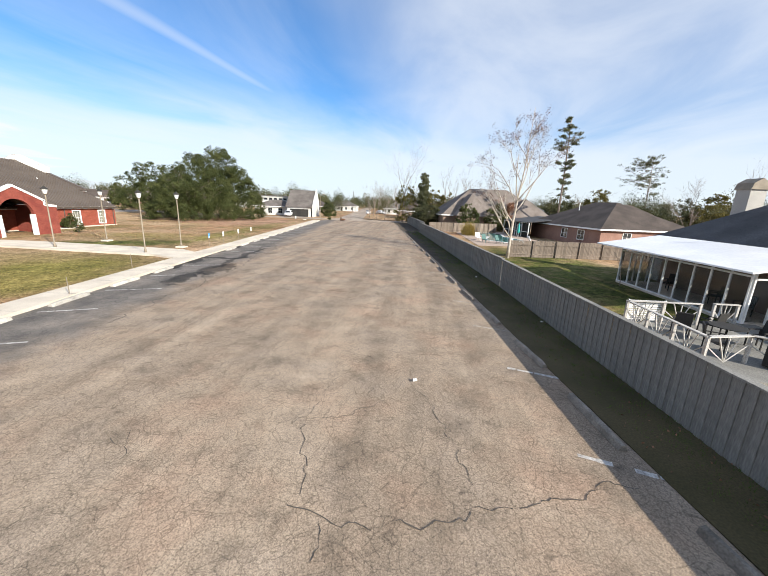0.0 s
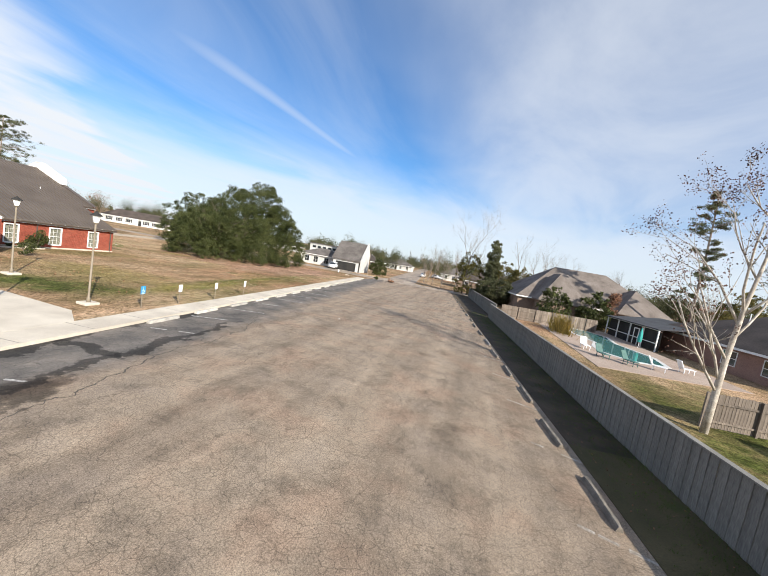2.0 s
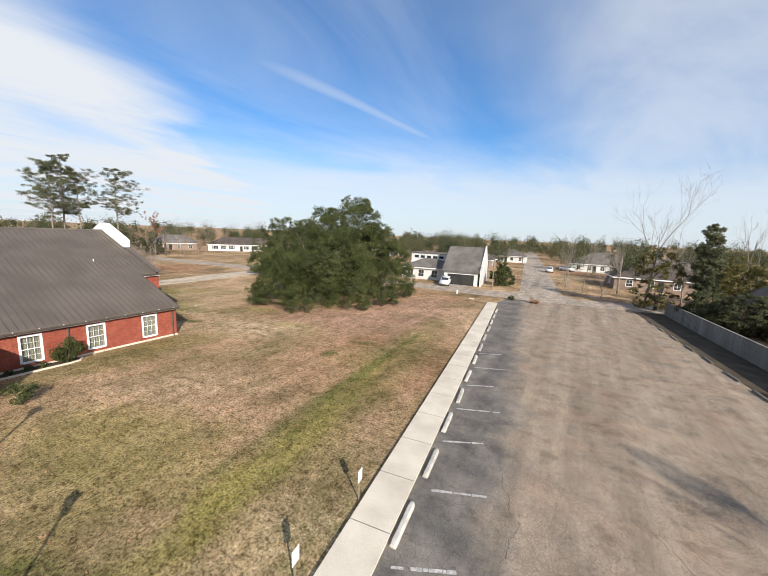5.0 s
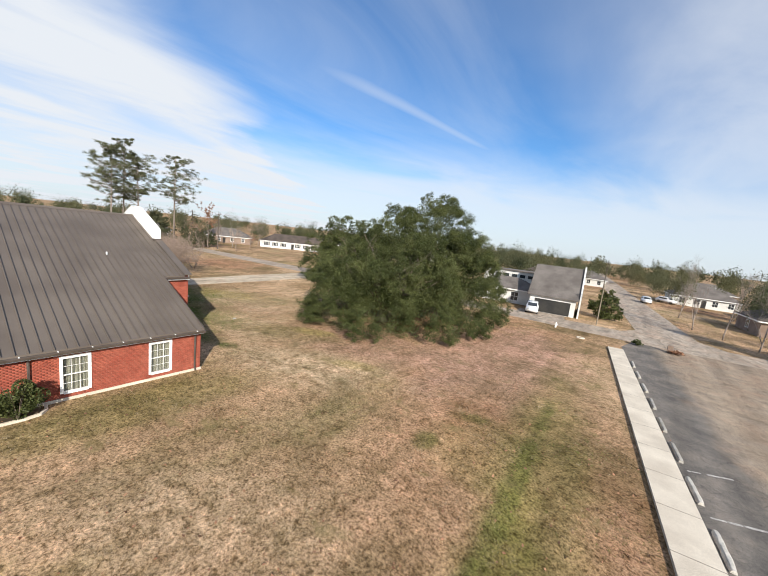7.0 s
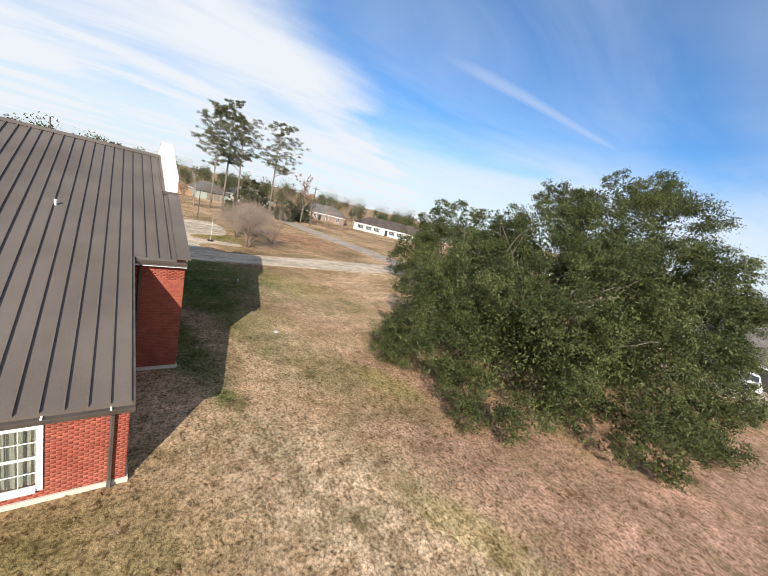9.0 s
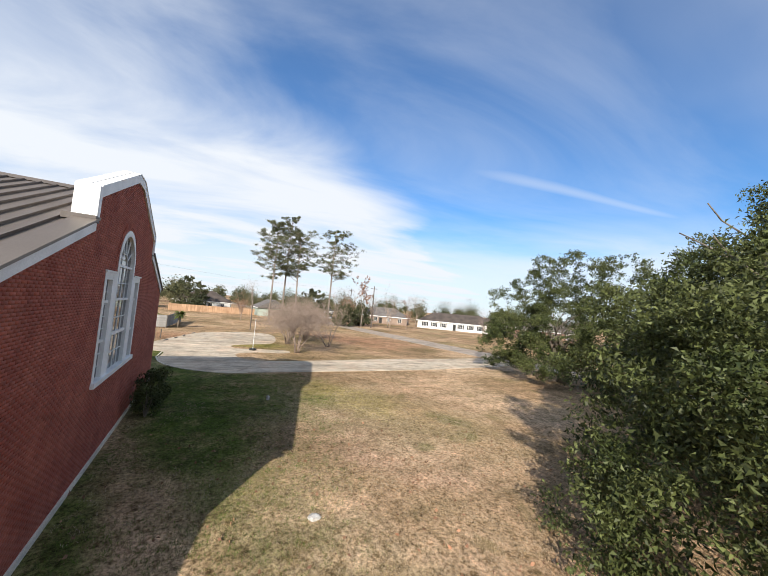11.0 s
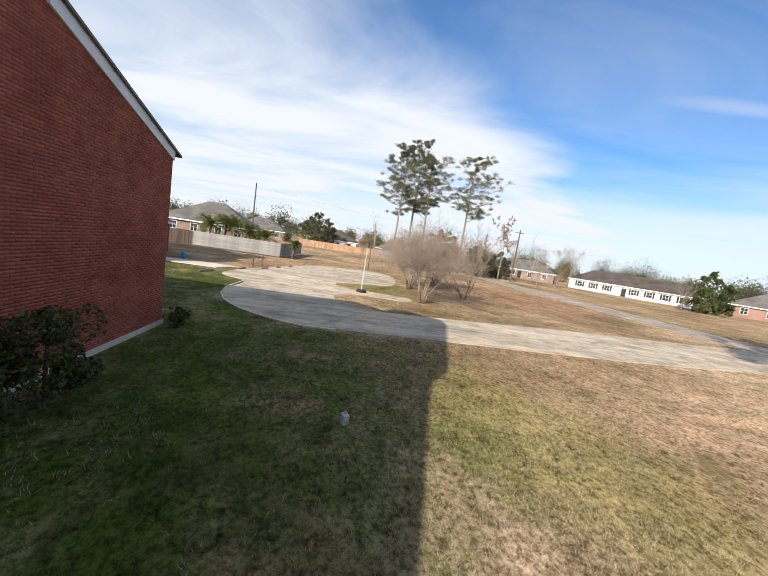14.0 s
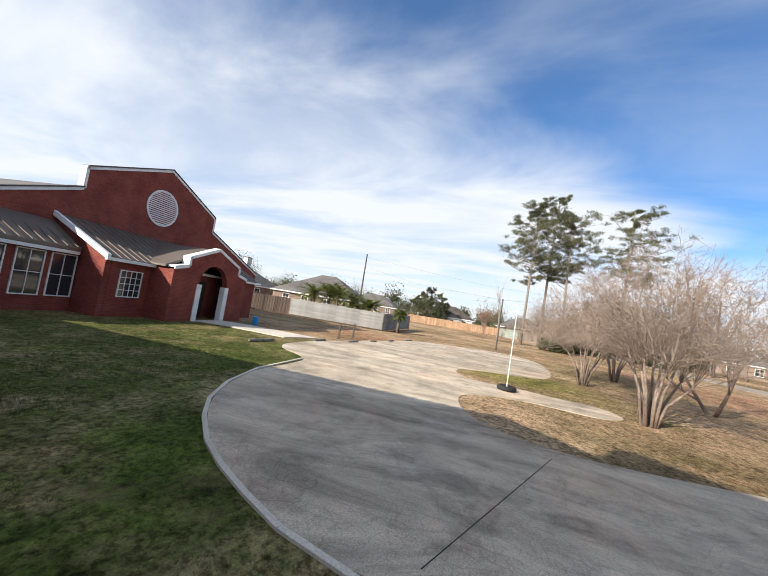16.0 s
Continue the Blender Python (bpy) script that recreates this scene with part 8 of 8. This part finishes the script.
oak("magnolia", -26.6, 106.0, 2.3, 4.8, 9000, 86, "dark rounded tree at the street corner", leaf_size=0.13, shells=60)
oak("oak", -116.0, 128.0, 4.0, 8.0, 12000, 87, "dark rounded tree before the bungalow", leaf_size=0.2, shells=60)
oak("oak", -165.0, 48.0, 6.5, 10.0, 14000, 88, "yellow-green rounded tree beyond the drive", "leaf_far", 0.24, 70)
oak("oak", -134.0, 78.0, 5.5, 9.0, 12000, 89, "green rounded tree below the pines", "leaf_far", 0.22, 60)
bare_tree("bare_tree", -128.0, 90.0, 12.0, 90, "bare brown tree beside the pines", "bark_grey", 1, 0.5, "leaf_brown", 800, 0.2, 4, 0.012)
bare_tree("bare_tree", -132.0, 100.0, 12.0, 91, "bare brown tree beside the pines", "bark_grey", 1, 0.5, None, 0, 0.1, 4, 0.012)
bare_tree("bare_tree", -122.0, 62.0, 11.0, 92, "bare broken tree beside the pines", "bark_grey", 1, 0.4, None, 0, 0.1, 3, 0.014)
for k, (x, y, h) in enumerate(((-126.0, 86.0, 9.0), (-121.0, 95.0, 8.0), (-130.0, 94.0, 11.0), (-128.0, 104.0, 9.5), (-135.0, 88.0, 10.5), (-136.0, 112.0, 11.0), (-124.0, 60.0, 7.0), (-112.0, 118.0, 8.0), (-98.0, 136.0, 10.0))):
    bare_tree("bare_tree", x, y, h, 930 + k, "bare grey-brown tree before the bungalows", "bark_twig", 1, 0.62, "leaf_brown" if k % 3 == 0 else None, 500, 0.12, 4, 0.012, 0.08, 4)
for k, (x, y, r, h) in enumerate(((-128.0, 76.0, 3.2, 6.0), (-127.0, 84.5, 3.4, 6.5), (-121.5, 70.0, 2.4, 4.2), (-133.0, 92.0, 3.5, 6.0))):
    oak("evergreen", x, y, r, h, 9000, 960 + k, "yellow-green undergrowth tree below the pines", "leaf_far", 0.16, 60)
for k, (x, y, h, size) in enumerate(((-110.0, 37.0, 2.9, 1.0), (-111.5, 38.6, 3.1, 1.1), (-110.3, 40.2, 3.0, 1.05), (-111.0, 42.2, 2.5, 1.0), (-110.0, 44.6, 2.1, 0.95), (-103.4, 50.0, 1.9, 0.38))):
    t = thing("palm", pose(x, y, 0), "bushy green palm behind the grey fence" if k < 5 else "small palm beside the grey fence", "palm", "palms by the fence")
    part("trunk", tube(bmesh.new(), [(0, 0, 0), (0.05, 0, h * 0.5), (0.0, 0.04, h)], [0.18, 0.15, 0.14], 8), "bark", t, smooth=True)
    g = np.random.default_rng(200 + k)
    verts, faces = [], []
    for q in range(58):
        a, e, r = g.uniform(0, 6.28), g.uniform(-0.6, 1.6), size * g.uniform(1.7, 2.7)
        d = Vector((math.cos(a), math.sin(a), e)).normalized()
        sd = Vector((-math.sin(a), math.cos(a), 0))
        spine = [Vector((0.0, 0.04, h)) + d * r * f - Vector((0, 0, 0.32 * r * f * f)) for f in np.linspace(0, 1, 13)]
        for p, nx in zip(spine[1:], spine[2:] + [spine[-1] + d * 0.1]):
            along = (nx - p).normalized()
            for sg in (-1, 1):
                tip = p + (sd * sg * 0.85 + along * 0.6 - Vector((0, 0, 0.35))) * r * g.uniform(0.18, 0.28)
                n = len(verts)
                verts += [tuple(p - along * 0.055), tuple(p + along * 0.055), tuple(tip)]
                faces.append((n, n + 1, n + 2))
        for p, nx in zip(spine, spine[1:]):
            n = len(verts)
            verts += [tuple(p - sd * 0.02), tuple(p + sd * 0.02), tuple(nx)]
            faces.append((n, n + 1, n + 2))
    crown = new("fronds", mesh_from("fronds", verts, faces, "leaf_palm"))
    crown.parent = t
    tagged(crown, kind="stuff")
# ornamental grass beside the pool
g = np.random.default_rng(77)
grass_bm = bmesh.new()
for k in range(420):
    x, y = 9.6 + g.normal(0, 0.55), 63.0 + g.normal(0, 1.3)
    tip = Vector((x + g.normal(0, 0.3), y + g.normal(0, 0.3), g.uniform(1.2, 2.3)))
    tube(grass_bm, [(x, y, 0), tip], [0.025, 0.006], 3)
tagged(finish("ornamental_grass", grass_bm, "leaf_yellow"), "tall dry tan ornamental grass by the pool", "grass", kind="stuff")


def far_woods(name, count, near, far, arc, seed, label, low=5.0, high=13.0, n=260, size=0.62, keep=None):
    g = np.random.default_rng(seed)
    pts = []
    for k in range(count):
        a, r = g.uniform(*arc), g.uniform(near, far)
        x, y = -40 + r * math.sin(a), 70 + r * math.cos(a)
        if 90 < y < 265 and abs(0.992 * x + 0.124 * y + 5.2) < 8.5 or keep and not keep(x, y):
            continue
        h = low * 0.7 + (high * 1.15 - low * 0.7) * g.random() ** 1.3
        c = np.array((-40 + r * math.sin(a), 70 + r * math.cos(a), h * 0.5))
        m = int((1.9 if size < 0.5 else 1.3) * n * min(2.6, max(0.5, (h / 7.5) ** 2)))
        q = g.normal(size=(m, 3))
        q /= np.linalg.norm(q, axis=1)[:, None]
        pts.append(c + q * np.array((h * 0.36 + 0.6, h * 0.36 + 0.6, h * 0.52)) * g.uniform(0.02, 1.0, size=(m, 1)) ** 0.8 * (1 + 0.25 * np.sin(q[:, :1] * 5 + k)))
    pts = np.concatenate(pts)
    ob = new(name, leaf_mesh(name, pts[pts[:, 2] > 0], size * (0.85 if size < 0.5 else 0.95), "leaf_far", g, 0.0, 1.3, True))
    return tagged(ob, label, "woods", kind="stuff")


far_woods("woods_backdrop", 480, 185, 330, (-2.6, 1.9), 301, "mixed winter woods round the houses", 5.0, 12.0, 190, 0.86)
far_woods("woods_backdrop", 200, 330, 520, (-3.0, 2.4), 302, "far winter woods on the horizon", 8.0, 16.0, 150, 1.0)
far_woods("trees_among_houses", 95, 105, 180, (0.45, 1.9), 303, "mixed trees among the houses", 5.0, 11.0, 760, 0.3)
far_woods("trees_among_houses", 150, 60, 260, (-0.42, 0.62), 306, "dark mixed trees along the street", 5.0, 11.0, 620, 0.33, lambda x, y: y > 118 and not (-52 < x < -24 and y < 122))
far_woods("trees_among_houses", 36, 125, 180, (-0.45, 0.25), 304, "mixed trees along the street", 4.0, 9.0, 760, 0.28)
far_woods("trees_among_houses", 85, 125, 185, (-2.3, -0.6), 305, "mixed trees among the bungalows", 4.5, 10.5, 760, 0.28)

# leaves and scraps on the ground
g = np.random.default_rng(91)
litter = np.stack([g.uniform(-60, -20, 2600), g.uniform(34, 66, 2600), np.full(2600, 0.03)], axis=1)
tagged(new("fallen_leaves", leaf_mesh("fallen_leaves", litter, 0.07, "leaf_brown", g)), "scattered brown fallen leaves on the lawn", "leaves", kind="stuff")
u, v = g.uniform(0, 60, 900), g.uniform(6.6, 8.7, 900)
p = np.stack([0.992 * v - 0.124 * u, 0.124 * v + 0.992 * u, np.full(900, 0.05)], axis=1)
tagged(new("fallen_leaves", leaf_mesh("fallen_leaves", p, 0.035, "leaf_brown", g)), "brown fallen leaves along the fence verge", "leaves", kind="stuff")
for k, (v, u) in enumerate(((2.2, 10.3), (8.2, 15.5), (8.0, 24.5), (-5.2, 42.5))):
    bm = bmesh.new()
    bmesh.ops.create_grid(bm, x_segments=4, y_segments=4, size=0.055)
    for q in bm.verts:
        q.co.z = abs(g.normal(0, 0.03)) + 0.01
    ob = finish("paper_scrap", bm, "sign_white")
    ob.matrix_world = in_lot(v, u, 0.04, 40 * k)
    tagged(ob, "crumpled white paper scrap on the ground", "litter")

# ---- cracks and stains of the car park ----
M["tar"] = material("tar", (0.06, 0.052, 0.045), (0.1, 0.085, 0.07), 0.9, 2, 30, 0.3)


def crack(v, u, way, length, seed, width=0.007):
    """A wandering ribbon, lying 4 mm over the asphalt."""
    g = np.random.default_rng(seed)
    bm = bmesh.new()
    p, a, last, done = Vector((v, u)), way, None, 0.0
    while done < length:
        w = width * g.uniform(0.35, 1.3)
        sd = Vector((-math.sin(a), math.cos(a))) * w
        cur = (bm.verts.new(lot(p.x - sd.x, p.y - sd.y, 0.0215)), bm.verts.new(lot(p.x + sd.x, p.y + sd.y, 0.0215)))
        if last:
            bm.faces.new((last[0], cur[0], cur[1], last[1]))
        last = cur
        step = g.uniform(0.05, 0.14)
        p = p + Vector((math.cos(a), math.sin(a))) * step
        p += Vector((g.normal(0, 0.025), g.normal(0, 0.025)))
        a += g.normal(0, 0.35) + (way - a) * 0.4
        done += step
    bmesh.ops.recalc_face_normals(bm, faces=bm.faces)
    for f in bm.faces:
        if f.normal.z < 0:
            f.normal_flip()
    return bm


g = np.random.default_rng(15)
CRACKS = [(-8.6, 14, 1.69, 30), (-0.26, 6.39, -0.15, 1.75), (1.43, 6.13, 0.12, 2.05), (3.43, 6.37, 0.08, 2.46), (2.08, 10.04, -1.43, 3.6), (-0.37, 8.39, -1.51, 2.05), (0.11, 10.46, -1.8, 2.15), (-3.81, 8.14, -1.49, 1.06), (-4.0, 7.9, -1.0, 0.7), (0.29, 6.12, -1.53, 0.75), (-0.4, 8.6, 0.2, 2.1), (-1.6, 9.6, 0.1, 1.5), (-8.9, 44, 1.57, 12), (-6.0, 30, 1.55, 6), (-10.2, 28, 0.2, 3.5), (1.5, 30, 1.5, 8), (3.6, 48, 1.57, 11), (-2.5, 50, 1.6, 9)]
for k in range(46):
    CRACKS.append((g.uniform(-8, 5.5), g.uniform(13, 84), g.choice((0.0, 1.57, 1.57)) + g.normal(0, 0.25), g.uniform(1.5, 6.5)))
for k, (v, u, way, length) in enumerate(CRACKS):
    tagged(finish("crack_line", crack(v, u, way, length, 400 + k, 0.024 if k == 0 else 0.011 if k < 4 else 0.007 if k < 19 else 0.005), "tar"), "dark crack across the worn asphalt", "crack", kind="structure")


# ---- grass tufts ----
def tufts(name, xy, height, spread, mat, seed, label, blades=7, width=0.006):
    g = np.random.default_rng(seed)
    n = len(xy) * blades
    root = np.repeat(np.column_stack([xy, np.zeros(len(xy))]), blades, axis=0)
    root[:, :2] += g.normal(0, spread, size=(n, 2))
    lean = g.normal(0, 0.55, size=(n, 2))
    h = height * g.uniform(0.5, 1.4, size=n)
    tip = root + np.column_stack([lean * h[:, None], h])
    side = g.normal(size=(n, 2))
    side /= np.linalg.norm(side, axis=1)[:, None]
    side = np.column_stack([side * width, np.zeros(n)])
    verts = np.stack([root - side, root + side, tip], axis=1).reshape(-1, 3)
    ob = new(name, mesh_from(name, verts, np.arange(3 * n).reshape(-1, 3), mat))
    return tagged(ob, label, "grass", kind="stuff")


M["grass_straw"] = material("grass_straw", (0.25, 0.19, 0.125), (0.4, 0.32, 0.225), 0.95, 0.3, 5, 0, vary=0.35, spec=0.1)
M["grass_green"] = material("grass_green", (0.045, 0.085, 0.01), (0.1, 0.155, 0.026), 0.9, 0.3, 5, 0, vary=0.4, spec=0.1)


def scatter(seed, count, x0, x1, y0, y1, keep):
    g = np.random.default_rng(seed)
    p = np.column_stack([g.uniform(x0, x1, count), g.uniform(y0, y1, count)])
    wob = np.sin(p[:, 0] * 0.9 + 2 * np.sin(p[:, 1] * 0.5)) + np.sin(p[:, 1] * 1.1 + 2 * np.sin(p[:, 0] * 0.4)) + g.normal(0, 0.7, count)
    return p[keep(p, wob)]


def on_lawn(p):
    """Clear of the church, the drive, the walkway and the car park."""
    v = 0.992 * p[:, 0] + 0.124 * p[:, 1]
    x, y = p[:, 0], p[:, 1]
    ok = (v < -13.95) & ~((x < -43.7) & (x > -50) & (y < 49.4)) & ~((x <= -49.8) & (x > -69.9) & (y < 51.3))
    ok &= ~((x < -69.5) & (y < 42.2)) & ~((x < -70.6) & (x > -81) & (y > 50.2) & (y < 90)) & ~((x < -79) & (y > 46.5) & (y < 66))
    ok &= ~((y > 26) & (y < 36) & (x > -42) & (v < -13))
    return ok


straw = scatter(1, 52000, -72, -16, 34, 74, lambda p, w: on_lawn(p) & (w > 0.2) & (p[:, 0] + 0.125 * (p[:, 1] - 49) + 1.2 * w < -19.5) & (p[:, 0] + 0.8 * (p[:, 1] - 54) + 1.5 * w > -64))
tufts("grass_tufts", straw, 0.06, 0.06, "grass_straw", 11, "dry straw-coloured grass tufts of the lawn", 5, 0.005)
near = scatter(2, 70000, -71, -50, 51, 68, lambda p, w: on_lawn(p) & (np.hypot((p[:, 0] + 56) / 10, (p[:, 1] - 62) / 7) + 0.25 * w < 1.0) & (p[:, 1] - 0.42 * (p[:, 0] + 57) * -1 + 0.9 * w > 55.4))
tufts("grass_tufts", near, 0.042, 0.06, "grass_straw", 12, "dry straw-coloured grass tufts near the gable", 5, 0.0035)
green = scatter(3, 60000, -80, -50, 40, 62, lambda p, w: on_lawn(p) & (w < 0.9) & (np.abs(p[:, 1] - 51 + 0.25 * (p[:, 0] + 60)) + 2.4 * np.abs(w) < 9.5))
tufts("grass_tufts", green, 0.05, 0.06, "grass_green", 13, "fresh green grass tufts in the church's shade", 6, 0.0045)
swath = scatter(4, 9000, -30, -18, 33, 80, lambda p, w: on_lawn(p) & (np.abs(p[:, 0] + 0.125 * (p[:, 1] - 49) + 23.0) < 0.4 + 1.1 * np.abs(w)) & (w > 0.2))
tufts("grass_tufts", swath, 0.06, 0.05, "grass_green", 14, "green grass swath beside the walkway", 5)
p = np.random.default_rng(5).uniform(size=(9000, 2))
u, v = p[:, 0] * 64, 6.7 + p[:, 1] ** 0.6 * 2.1
tufts("grass_tufts", np.column_stack([0.992 * v - 0.124 * u, 0.124 * v + 0.992 * u])[np.random.default_rng(6).random(9000) < 0.7], 0.09, 0.05, "grass_green", 15, "thin green grass on the verge below the fence", 6)
